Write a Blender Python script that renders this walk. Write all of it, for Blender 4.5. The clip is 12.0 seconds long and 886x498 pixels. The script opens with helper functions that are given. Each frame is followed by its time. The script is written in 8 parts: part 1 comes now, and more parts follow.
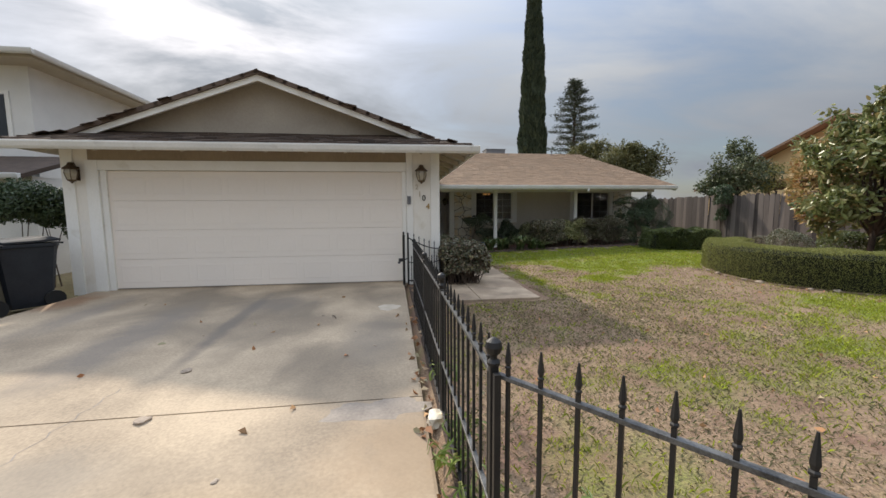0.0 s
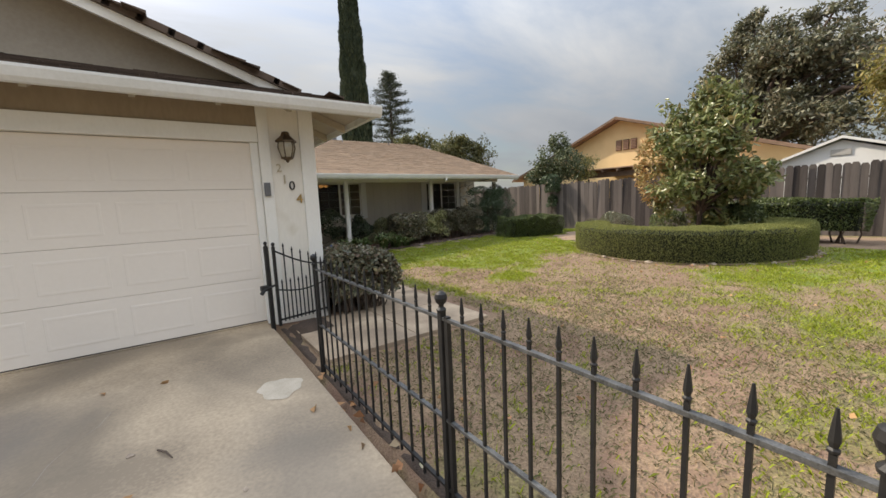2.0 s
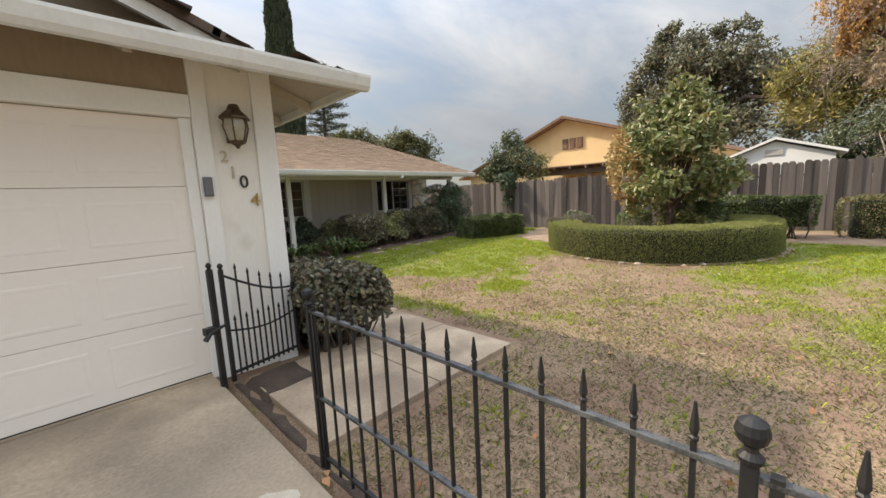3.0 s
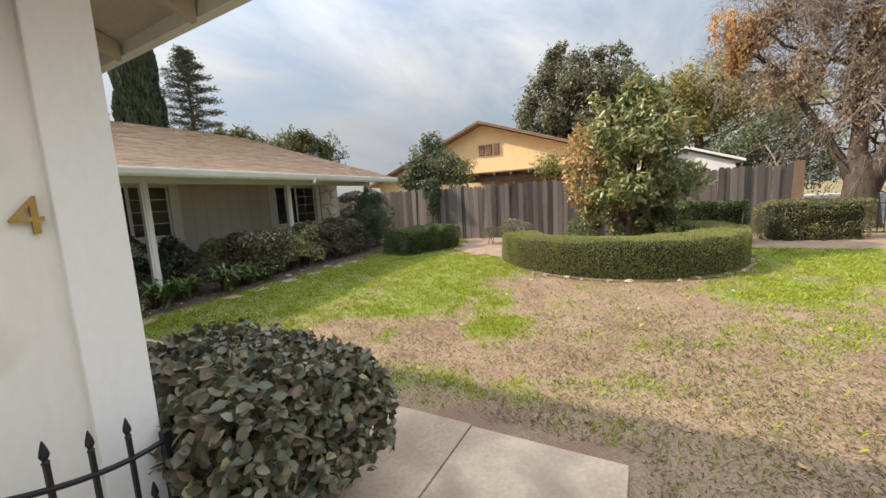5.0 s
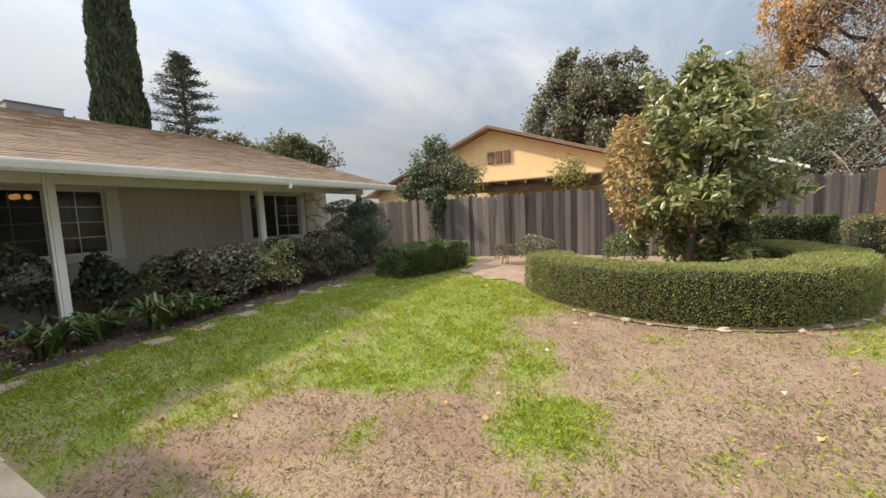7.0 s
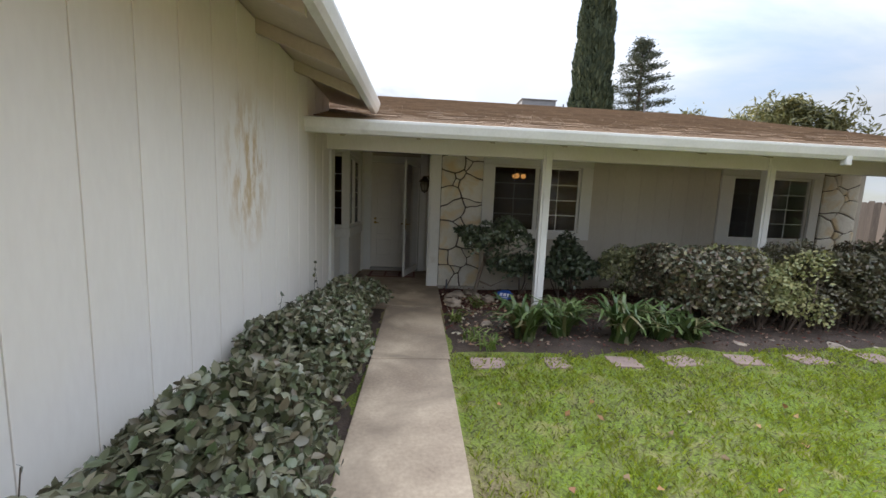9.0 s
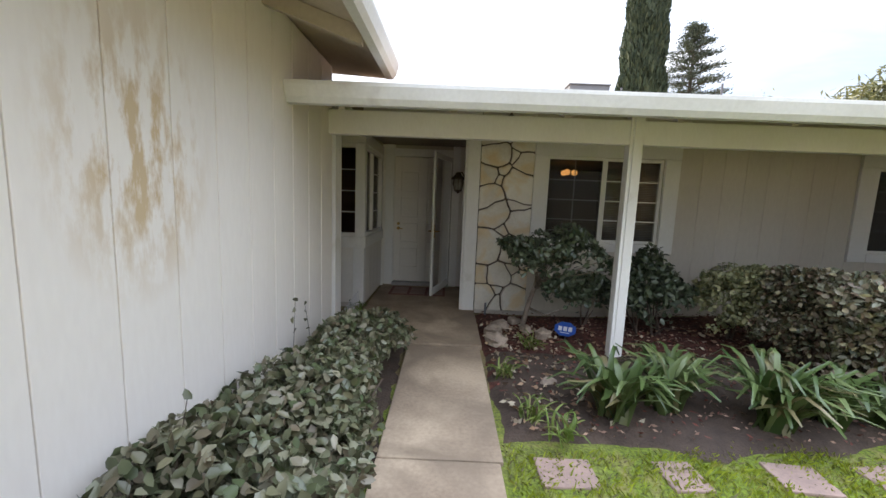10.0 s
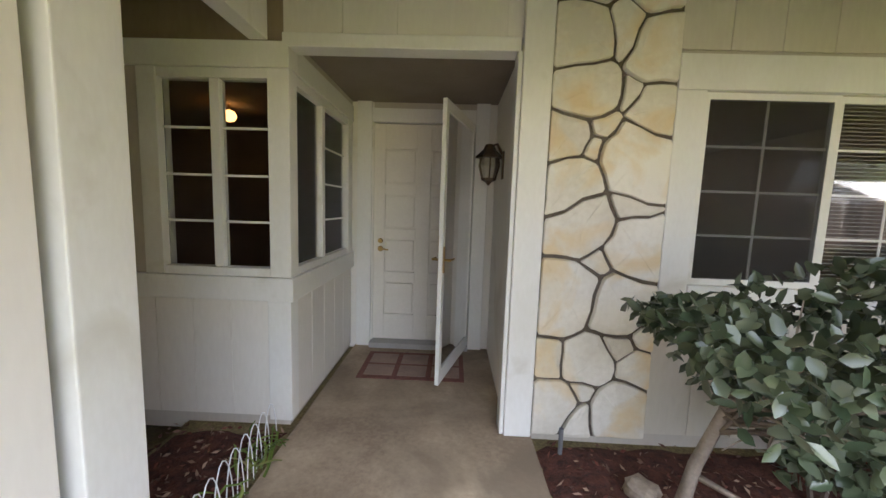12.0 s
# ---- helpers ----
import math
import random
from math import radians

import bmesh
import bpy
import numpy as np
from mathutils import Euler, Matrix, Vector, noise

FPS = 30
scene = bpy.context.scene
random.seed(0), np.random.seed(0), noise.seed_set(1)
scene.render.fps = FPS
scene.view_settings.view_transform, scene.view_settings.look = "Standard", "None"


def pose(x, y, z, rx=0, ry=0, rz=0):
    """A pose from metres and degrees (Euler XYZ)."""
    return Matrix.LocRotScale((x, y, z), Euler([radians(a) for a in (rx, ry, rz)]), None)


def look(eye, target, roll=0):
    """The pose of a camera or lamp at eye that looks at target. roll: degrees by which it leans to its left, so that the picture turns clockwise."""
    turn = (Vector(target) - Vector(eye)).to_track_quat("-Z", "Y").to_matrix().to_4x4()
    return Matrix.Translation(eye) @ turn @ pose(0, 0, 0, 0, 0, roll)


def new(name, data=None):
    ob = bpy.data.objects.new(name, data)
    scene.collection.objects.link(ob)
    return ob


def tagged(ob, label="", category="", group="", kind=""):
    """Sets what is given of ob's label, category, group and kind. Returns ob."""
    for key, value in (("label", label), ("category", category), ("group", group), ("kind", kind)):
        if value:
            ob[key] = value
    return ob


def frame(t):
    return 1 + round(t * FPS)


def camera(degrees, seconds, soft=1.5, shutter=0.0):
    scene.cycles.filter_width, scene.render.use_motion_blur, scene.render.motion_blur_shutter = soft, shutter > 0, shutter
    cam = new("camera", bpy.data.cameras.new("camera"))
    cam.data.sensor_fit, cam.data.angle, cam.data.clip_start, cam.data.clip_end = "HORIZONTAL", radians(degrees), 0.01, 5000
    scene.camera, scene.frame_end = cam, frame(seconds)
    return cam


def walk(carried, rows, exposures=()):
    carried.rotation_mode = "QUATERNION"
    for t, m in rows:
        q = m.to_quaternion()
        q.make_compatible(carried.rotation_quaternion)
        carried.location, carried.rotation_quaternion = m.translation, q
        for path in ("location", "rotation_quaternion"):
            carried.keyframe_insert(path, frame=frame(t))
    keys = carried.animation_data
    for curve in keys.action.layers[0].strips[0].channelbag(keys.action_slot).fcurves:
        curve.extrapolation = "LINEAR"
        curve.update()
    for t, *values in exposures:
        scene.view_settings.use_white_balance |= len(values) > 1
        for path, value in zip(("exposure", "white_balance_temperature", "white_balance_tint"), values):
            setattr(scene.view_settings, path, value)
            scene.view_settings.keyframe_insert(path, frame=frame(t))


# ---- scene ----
cam = camera(99.4, 12.0)
METRES, EYE, TILT, LEAN, TURN = 14.2, 1.5, 0.0, 0.0, -7.8
ROWS = [
    (0.0, 0.0, 0.0, 0.0, -0.04, -5.87, 0.39),
    (0.5, -0.0293, 0.0386, 0.0001, -5.04, -6.23, 0.81),
    (1.0, -0.047, 0.081, -0.0, -12.46, -6.63, 1.38),
    (1.5, -0.0598, 0.125, -0.001, -20.68, -6.86, 1.91),
    (2.0, -0.0661, 0.1662, -0.0017, -28.13, -7.27, 2.41),
    (2.5, -0.0726, 0.2136, -0.0008, -34.76, -7.94, 2.56),
    (3.0, -0.0749, 0.2569, 0.0019, -38.22, -7.92, 2.74),
    (5.0, -0.0332, 0.4024, 0.004, -54.34, -7.37, 3.24),
    (5.5, -0.011, 0.425, 0.0046, -62.03, -7.22, 3.64),
    (6.0, 0.0193, 0.4423, 0.0046, -65.13, -6.6, 3.66),
    (6.5, 0.0457, 0.4615, 0.0028, -63.68, -6.22, 3.45),
    (7.0, 0.067, 0.4808, 0.0014, -53.95, -5.38, 2.7),
    (7.5, 0.0768, 0.5073, 0.0008, -31.04, -4.32, 0.79),
    (9.5, 0.0628, 0.6758, 0.0041, 7.19, -7.12, -2.33),
    (10.0, 0.0532, 0.7238, 0.0051, 8.59, -7.2, -2.26),
    (10.5, 0.0464, 0.7784, 0.0048, 8.93, -6.84, -2.19),
    (11.0, 0.0362, 0.8272, 0.003, 9.12, -6.59, -2.07),
    (11.5, 0.0291, 0.8767, 0.0024, 9.25, -6.45, -1.92),
    (12.0, 0.0175, 0.9197, 0.0016, 9.54, -6.45, -1.89),
]
walk(cam, [(t, pose(0, 0, EYE, TILT, LEAN, TURN) @ pose(METRES * x, METRES * y, METRES * z, 90 + pitch, roll, yaw)) for t, x, y, z, yaw, pitch, roll in ROWS],
     [(0.0, 0.0, 6550, 10), (2.5, 0.38, 6950, 10), (5.0, 0.58, 6900, 10), (6.5, 0.50, 6950, 9), (7.5, 0.60, 6750, 9), (9.5, 1.25, 6450, 12), (10.5, 1.86, 6450, 14), (11.2, 2.42, 6600, 16), (12.0, 3.26, 6270, 15)])

# ---- world, sun ----
TO_SUN = Vector((-0.44, 1.0, 0.86)).normalized()
world = bpy.data.worlds.new("sky")
scene.world = world
world.use_nodes = True
wt = world.node_tree
wt.nodes.clear()


def wnode(kind, **values):
    n = wt.nodes.new(kind)
    for k, v in values.items():
        n.inputs[k].default_value = v
    return n


w_out = wnode("ShaderNodeOutputWorld")
w_bg = wnode("ShaderNodeBackground", Strength=0.115)
w_sky = wnode("ShaderNodeTexSky")
w_sky.sky_type = "NISHITA"
w_sky.sun_disc = False
w_sky.sun_elevation = math.asin(TO_SUN.z)
w_sky.sun_rotation = math.atan2(TO_SUN.x, TO_SUN.y)
w_sky.dust_density = 1.5
w_co = wnode("ShaderNodeTexCoord")
w_sep = wnode("ShaderNodeSeparateXYZ")
w_up = wnode("ShaderNodeMath")
w_up.operation = "MAXIMUM"
w_up.inputs[1].default_value = 0.0
w_add = wnode("ShaderNodeMath")
w_add.operation = "ADD"
w_add.inputs[1].default_value = 0.22
w_dx, w_dy = wnode("ShaderNodeMath"), wnode("ShaderNodeMath")
w_dx.operation = w_dy.operation = "DIVIDE"
w_com = wnode("ShaderNodeCombineXYZ")
w_map = wnode("ShaderNodeMapping")
w_map.inputs["Rotation"].default_value = (0, 0, radians(25))
w_map.inputs["Scale"].default_value = (0.75, 1.25, 1.0)
w_map.inputs["Location"].default_value = (0.6, 0.35, 0.0)
w_n1 = wnode("ShaderNodeTexNoise", Scale=1.15, Detail=9.0, Roughness=0.56, Distortion=0.5)
w_n2 = wnode("ShaderNodeTexNoise", Scale=0.55, Detail=5.0, Roughness=0.5, Distortion=0.2)
w_r1 = wnode("ShaderNodeValToRGB")
w_r1.color_ramp.elements[0].position, w_r1.color_ramp.elements[1].position = 0.40, 0.60
w_r2 = wnode("ShaderNodeValToRGB")
w_r2.color_ramp.elements[0].position, w_r2.color_ramp.elements[1].position = 0.38, 0.66
w_r2.color_ramp.elements[0].color = (3.9, 4.3, 4.95, 1)
w_r2.color_ramp.elements[1].color = (6.2, 6.45, 6.8, 1)
w_mix = wnode("ShaderNodeMixRGB")
w_lift = wnode("ShaderNodeMixRGB", Fac=0.28)
w_lift.inputs[2].default_value = (6.0, 6.4, 6.9, 1)
L = wt.links.new
L(w_co.outputs["Generated"], w_sep.inputs[0])
L(w_sep.outputs["Z"], w_up.inputs[0])
L(w_up.outputs[0], w_add.inputs[0])
L(w_sep.outputs["X"], w_dx.inputs[0])
L(w_add.outputs[0], w_dx.inputs[1])
L(w_sep.outputs["Y"], w_dy.inputs[0])
L(w_add.outputs[0], w_dy.inputs[1])
L(w_dx.outputs[0], w_com.inputs[0])
L(w_dy.outputs[0], w_com.inputs[1])
L(w_com.outputs[0], w_map.inputs["Vector"])
L(w_map.outputs[0], w_n1.inputs["Vector"])
L(w_map.outputs[0], w_n2.inputs["Vector"])
L(w_n1.outputs[0], w_r1.inputs[0])
L(w_n2.outputs[0], w_r2.inputs[0])
L(w_sky.outputs[0], w_lift.inputs[1])
L(w_lift.outputs[0], w_mix.inputs[1])
L(w_r1.outputs[0], w_mix.inputs[0])
L(w_r2.outputs[0], w_mix.inputs[2])
w_sq, w_gain = wnode("ShaderNodeMath"), wnode("ShaderNodeMath")
w_sq.operation, w_gain.operation = "POWER", "MULTIPLY_ADD"
w_sq.inputs[1].default_value = 2.5
w_gain.inputs[1].default_value, w_gain.inputs[2].default_value = 4.6, 0.60
w_scale = wnode("ShaderNodeVectorMath")
w_scale.operation = "SCALE"
L(w_up.outputs[0], w_sq.inputs[0])
L(w_sq.outputs[0], w_gain.inputs[0])
L(w_mix.outputs[0], w_scale.inputs[0])
L(w_gain.outputs[0], w_scale.inputs["Scale"])
L(w_scale.outputs[0], w_bg.inputs[0])
L(w_bg.outputs[0], w_out.inputs[0])

sun_data = bpy.data.lights.new("sun", "SUN")
sun_data.energy, sun_data.angle, sun_data.color = 4.2, radians(1.6), (1.0, 0.91, 0.78)
sun = new("sun", sun_data)
sun.matrix_world = look(TO_SUN * 60, (0, 0, 0))
scene.view_settings.exposure = 0.0


# ---- materials ----
def mat(name, color, color2=None, rough=0.7, metal=0.0, scale=3.0, fine=60.0, bump=0.15, spread=0.5, stain=None, stain_scale=0.9, stain_cut=0.6,
        stretch=(1, 1, 1), pieces=0.0, island=0.0, distance=0.004, specular=0.4, fine_part=0.6):
    """A surface with broad and fine colour variation, stains, and a fine relief."""
    m = bpy.data.materials.new(name)
    m.use_nodes = True
    t = m.node_tree
    b = t.nodes["Principled BSDF"]
    b.inputs["Roughness"].default_value, b.inputs["Metallic"].default_value = rough, metal
    b.inputs["Specular IOR Level"].default_value = specular
    co = t.nodes.new("ShaderNodeNewGeometry")
    mp = t.nodes.new("ShaderNodeMapping")
    mp.inputs["Scale"].default_value = stretch
    t.links.new(co.outputs["Position"], mp.inputs[0])
    n1 = t.nodes.new("ShaderNodeTexNoise")
    n1.inputs["Scale"].default_value, n1.inputs["Detail"].default_value = scale, 6
    n2 = t.nodes.new("ShaderNodeTexNoise")
    n2.inputs["Scale"].default_value, n2.inputs["Detail"].default_value = fine, 4
    for n in (n1, n2):
        t.links.new(mp.outputs[0], n.inputs["Vector"])
    color2 = color2 or tuple(c * 0.72 for c in color)
    sm = t.nodes.new("ShaderNodeMath")
    sm.operation = "ADD"
    t.links.new(n1.outputs[0], sm.inputs[0])
    soft2 = t.nodes.new("ShaderNodeMath")
    soft2.operation = "MULTIPLY_ADD"
    soft2.inputs[1].default_value, soft2.inputs[2].default_value = fine_part, 0.5 - 0.5 * fine_part
    t.links.new(n2.outputs[0], soft2.inputs[0])
    t.links.new(soft2.outputs[0], sm.inputs[1])
    last = sm
    if pieces or island:
        src = t.nodes.new("ShaderNodeObjectInfo" if pieces else "ShaderNodeNewGeometry")
        k = t.nodes.new("ShaderNodeMath")
        k.operation = "MULTIPLY_ADD"
        k.inputs[1].default_value = (pieces or island)
        t.links.new(src.outputs["Random" if pieces else "Random Per Island"], k.inputs[0])
        t.links.new(sm.outputs[0], k.inputs[2])
        off = t.nodes.new("ShaderNodeMath")
        off.operation = "SUBTRACT"
        off.inputs[1].default_value = (pieces or island) / 2
        t.links.new(k.outputs[0], off.inputs[0])
        last = off
    mr = t.nodes.new("ShaderNodeMapRange")
    mr.inputs["From Min"].default_value, mr.inputs["From Max"].default_value = 1.0 - spread / 2, 1.0 + spread / 2
    t.links.new(last.outputs[0], mr.inputs["Value"])
    mx = t.nodes.new("ShaderNodeMixRGB")
    mx.inputs[1].default_value, mx.inputs[2].default_value = (*color2, 1), (*color, 1)
    t.links.new(mr.outputs[0], mx.inputs[0])
    out = mx
    if stain:
        n3 = t.nodes.new("ShaderNodeTexNoise")
        n3.inputs["Scale"].default_value, n3.inputs["Detail"].default_value, n3.inputs["Distortion"].default_value = stain_scale, 7, 0.6
        t.links.new(co.outputs["Position"], n3.inputs["Vector"])
        m3 = t.nodes.new("ShaderNodeMapRange")
        m3.inputs["From Min"].default_value, m3.inputs["From Max"].default_value = stain_cut - 0.06, stain_cut + 0.1
        m3.inputs["To Max"].default_value = 0.75
        t.links.new(n3.outputs[0], m3.inputs["Value"])
        out = t.nodes.new("ShaderNodeMixRGB")
        out.inputs[2].default_value = (*stain, 1)
        t.links.new(m3.outputs[0], out.inputs[0])
        t.links.new(mx.outputs[0], out.inputs[1])
    t.links.new(out.outputs[0], b.inputs["Base Color"])
    if bump:
        bp = t.nodes.new("ShaderNodeBump")
        bp.inputs["Strength"].default_value, bp.inputs["Distance"].default_value = bump, distance
        t.links.new(sm.outputs[0], bp.inputs["Height"])
        t.links.new(bp.outputs[0], b.inputs["Normal"])
    return m


def leaf_mat(name, colors, rough=0.45, through_light=0.25, lighten=1.35, single=False):
    """Leaves: each one takes its own tone from a ramp; a little light passes through."""
    m = bpy.data.materials.new(name)
    m.use_nodes = True
    t = m.node_tree
    b = t.nodes["Principled BSDF"]
    b.inputs["Roughness"].default_value = rough
    g = t.nodes.new("ShaderNodeObjectInfo" if single else "ShaderNodeNewGeometry")
    r = t.nodes.new("ShaderNodeValToRGB")
    e = r.color_ramp.elements
    while len(e) < len(colors):
        e.new(0.5)
    for i, c in enumerate(colors):
        e[i].position, e[i].color = i / (len(colors) - 1), (*[min(0.5, v * lighten) for v in c], 1)
    t.links.new(g.outputs["Random" if single else "Random Per Island"], r.inputs[0])
    t.links.new(r.outputs[0], b.inputs["Base Color"])
    tr = t.nodes.new("ShaderNodeBsdfTranslucent")
    t.links.new(r.outputs[0], tr.inputs[0])
    ms = t.nodes.new("ShaderNodeMixShader")
    ms.inputs[0].default_value = through_light
    t.links.new(b.outputs[0], ms.inputs[1])
    t.links.new(tr.outputs[0], ms.inputs[2])
    t.links.new(ms.outputs[0], t.nodes["Material Output"].inputs[0])
    return m


def glass_mat(name, tint=(1, 1, 1)):
    m = bpy.data.materials.new(name)
    m.use_nodes = True
    t = m.node_tree
    t.nodes.remove(t.nodes["Principled BSDF"])
    fr = t.nodes.new("ShaderNodeFresnel")
    fr.inputs[0].default_value = 1.28
    a, b, ms = t.nodes.new("ShaderNodeBsdfTransparent"), t.nodes.new("ShaderNodeBsdfGlossy"), t.nodes.new("ShaderNodeMixShader")
    a.inputs[0].default_value = (*tint, 1)
    b.inputs["Roughness"].default_value = 0.02
    t.links.new(fr.outputs[0], ms.inputs[0])
    t.links.new(a.outputs[0], ms.inputs[1])
    t.links.new(b.outputs[0], ms.inputs[2])
    t.links.new(ms.outputs[0], t.nodes["Material Output"].inputs[0])
    return m


M_SIDING = mat("painted_siding", (0.85, 0.81, 0.735), (0.77, 0.73, 0.655), rough=0.6, scale=1.3, fine=40, stretch=(1, 1, 0.25), pieces=0.25, bump=0.2, stain=(0.62, 0.56, 0.44), stain_scale=1.4, stain_cut=0.66)
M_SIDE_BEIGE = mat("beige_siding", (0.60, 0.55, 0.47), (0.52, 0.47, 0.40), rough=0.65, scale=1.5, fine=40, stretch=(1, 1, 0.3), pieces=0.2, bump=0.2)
M_TRIM = mat("white_trim_paint", (0.86, 0.845, 0.80), (0.79, 0.77, 0.715), rough=0.5, scale=2.0, fine=50, stretch=(1, 1, 0.4), bump=0.12, stain=(0.6, 0.56, 0.47), stain_scale=2.5, stain_cut=0.7)
M_GUTTER = mat("gutter_paint", (0.78, 0.78, 0.76), (0.66, 0.66, 0.63), rough=0.42, scale=2.0, fine=35, bump=0.06, stain=(0.5, 0.48, 0.44), stain_scale=3.0, stain_cut=0.68)
M_SOFFIT = mat("soffit_paint", (0.54, 0.48, 0.385), (0.44, 0.385, 0.30), rough=0.7, scale=1.5, fine=30, bump=0.15)
M_GDOOR = mat("garage_door_paint", (0.86, 0.79, 0.71), (0.81, 0.74, 0.66), rough=0.5, scale=0.9, fine=25, bump=0.08, spread=0.7)
M_DOOR = mat("door_paint", (0.84, 0.79, 0.70), (0.77, 0.715, 0.63), rough=0.5, scale=2, fine=40, bump=0.1)
M_SHINGLE_D = mat("dark_shingle", (0.125, 0.09, 0.068), (0.07, 0.051, 0.04), rough=0.95, scale=5, fine=120, bump=0.8, island=0.9, distance=0.008)
M_SHINGLE_T = mat("tan_shingle", (0.275, 0.19, 0.122), (0.18, 0.122, 0.08), rough=0.95, scale=4, fine=120, bump=0.8, island=0.8, spread=0.9, distance=0.006)
M_SHINGLE_TP = mat("tan_shingle_piece", (0.275, 0.19, 0.122), (0.18, 0.122, 0.08), rough=0.95, scale=4, fine=120, bump=0.8, pieces=0.8, spread=0.9, distance=0.006)
M_CONCRETE = mat("concrete", (0.50, 0.395, 0.275), (0.26, 0.205, 0.145), rough=0.85, scale=0.9, fine=45, bump=0.5, spread=0.34, stain=(0.19, 0.155, 0.115), stain_scale=0.55, stain_cut=0.52, fine_part=0.4)
M_WALK = mat("walk_concrete", (0.50, 0.39, 0.272), (0.27, 0.20, 0.138), rough=0.85, scale=1.7, fine=40, bump=0.5, spread=0.36, stain=(0.21, 0.16, 0.112), stain_scale=1.5, stain_cut=0.50, fine_part=0.35)
M_PATCH = mat("cement_patch", (0.55, 0.48, 0.38), (0.40, 0.34, 0.26), rough=0.9, scale=8, fine=90, bump=0.3)
M_IRON = mat("black_iron", (0.012, 0.012, 0.013), (0.024, 0.022, 0.02), rough=0.5, metal=0.0, scale=14, fine=160, bump=0.2, specular=0.35)
M_MULCH = mat("bark_mulch", (0.13, 0.045, 0.03), (0.03, 0.012, 0.009), rough=0.95, scale=14, fine=70, bump=1.0, distance=0.02)
M_SOIL = mat("soil", (0.09, 0.062, 0.045), (0.045, 0.032, 0.024), rough=0.95, scale=6, fine=60, bump=1.0, distance=0.02)
M_PATH = mat("dirt_path", (0.31, 0.215, 0.14), (0.20, 0.137, 0.09), rough=0.95, scale=4, fine=60, bump=0.9, distance=0.012)
M_FENCE = mat("weathered_fence", (0.185, 0.155, 0.137), (0.042, 0.034, 0.031), rough=0.9, scale=1.6, fine=14, stretch=(6, 6, 0.4), bump=0.6, pieces=1.5, spread=1.3)
M_BARK = mat("bark", (0.125, 0.09, 0.072), (0.04, 0.03, 0.024), rough=0.95, scale=5, fine=28, stretch=(2, 2, 0.5), bump=1.0, distance=0.03)
M_TWIG = mat("twig", (0.14, 0.10, 0.075), (0.06, 0.045, 0.035), rough=0.9, scale=9, fine=60, bump=0.5)
M_STONE = mat("flagstone", (0.88, 0.84, 0.75), (0.68, 0.63, 0.53), rough=0.75, scale=4, fine=30, bump=0.6, pieces=0.55, spread=0.7, stain=(0.76, 0.58, 0.31), stain_scale=2.9, stain_cut=0.55, distance=0.008)
M_MORTAR = mat("dark_mortar", (0.17, 0.14, 0.11), (0.09, 0.072, 0.056), rough=0.95, scale=9, fine=70, bump=0.6)
M_ROCK = mat("rock", (0.42, 0.34, 0.26), (0.22, 0.17, 0.13), rough=0.9, scale=7, fine=50, bump=0.7)
M_STEP = mat("brick_step", (0.36, 0.25, 0.20), (0.24, 0.17, 0.14), rough=0.9, scale=7, fine=60, bump=0.5)
M_GLASS = glass_mat("window_glass")
M_DARKIN = mat("dim_room_tone", (0.30, 0.25, 0.20), (0.24, 0.2, 0.16), rough=0.8, bump=0.0)
M_BLIND = mat("blind_slat", (0.55, 0.52, 0.47), rough=0.6, bump=0.0)
M_BRASS = mat("brass", (0.55, 0.36, 0.12), (0.35, 0.23, 0.09), rough=0.3, metal=1.0, scale=20, bump=0.05)
M_LAMPMETAL = mat("antique_lamp_metal", (0.16, 0.11, 0.065), (0.07, 0.05, 0.035), rough=0.45, metal=0.7, scale=20, bump=0.2)
M_MAT = mat("door_mat", (0.24, 0.10, 0.075), (0.13, 0.06, 0.05), rough=0.95, scale=30, fine=150, bump=0.8)
M_BIN = mat("bin_plastic", (0.016, 0.02, 0.027), (0.028, 0.033, 0.042), rough=0.42, scale=5, fine=50, bump=0.1)
M_STUCCO_Y = mat("yellow_stucco", (0.76, 0.56, 0.30), (0.69, 0.50, 0.26), rough=0.9, scale=2, fine=45, bump=0.4, distance=0.01)
M_STUCCO_W = mat("white_stucco", (0.76, 0.75, 0.72), (0.68, 0.67, 0.64), rough=0.9, scale=2, fine=45, bump=0.3)
M_STUCCO_T = mat("tan_stucco", (0.60, 0.46, 0.35), (0.52, 0.39, 0.30), rough=0.9, scale=1, fine=20, bump=0.2)
M_TILE_R = mat("clay_roof", (0.36, 0.23, 0.165), (0.25, 0.15, 0.11), rough=0.9, scale=2, fine=12, bump=0.6, distance=0.03)
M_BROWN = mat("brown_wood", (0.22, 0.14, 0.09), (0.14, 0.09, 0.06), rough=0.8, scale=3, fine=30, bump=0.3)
M_GREYBOX = mat("galvanised_box", (0.20, 0.20, 0.21), (0.15, 0.15, 0.16), rough=0.7, metal=0.2, scale=4, bump=0.1)
M_ASPHALT = mat("asphalt", (0.065, 0.065, 0.068), (0.045, 0.045, 0.047), rough=0.95, scale=0.5, fine=60, bump=0.4)
M_KERB = mat("kerb_concrete", (0.45, 0.43, 0.40), (0.36, 0.34, 0.31), rough=0.9, scale=1.2, fine=50, bump=0.2)
M_CAR = mat("car_paint", (0.50, 0.54, 0.60), (0.48, 0.52, 0.58), rough=0.25, metal=0.5, bump=0.0)
M_TYRE = mat("tyre_rubber", (0.02, 0.02, 0.02), rough=0.8, bump=0.1)
M_RIM = mat("wheel_rim", (0.5, 0.5, 0.52), rough=0.35, metal=0.8, bump=0.0)
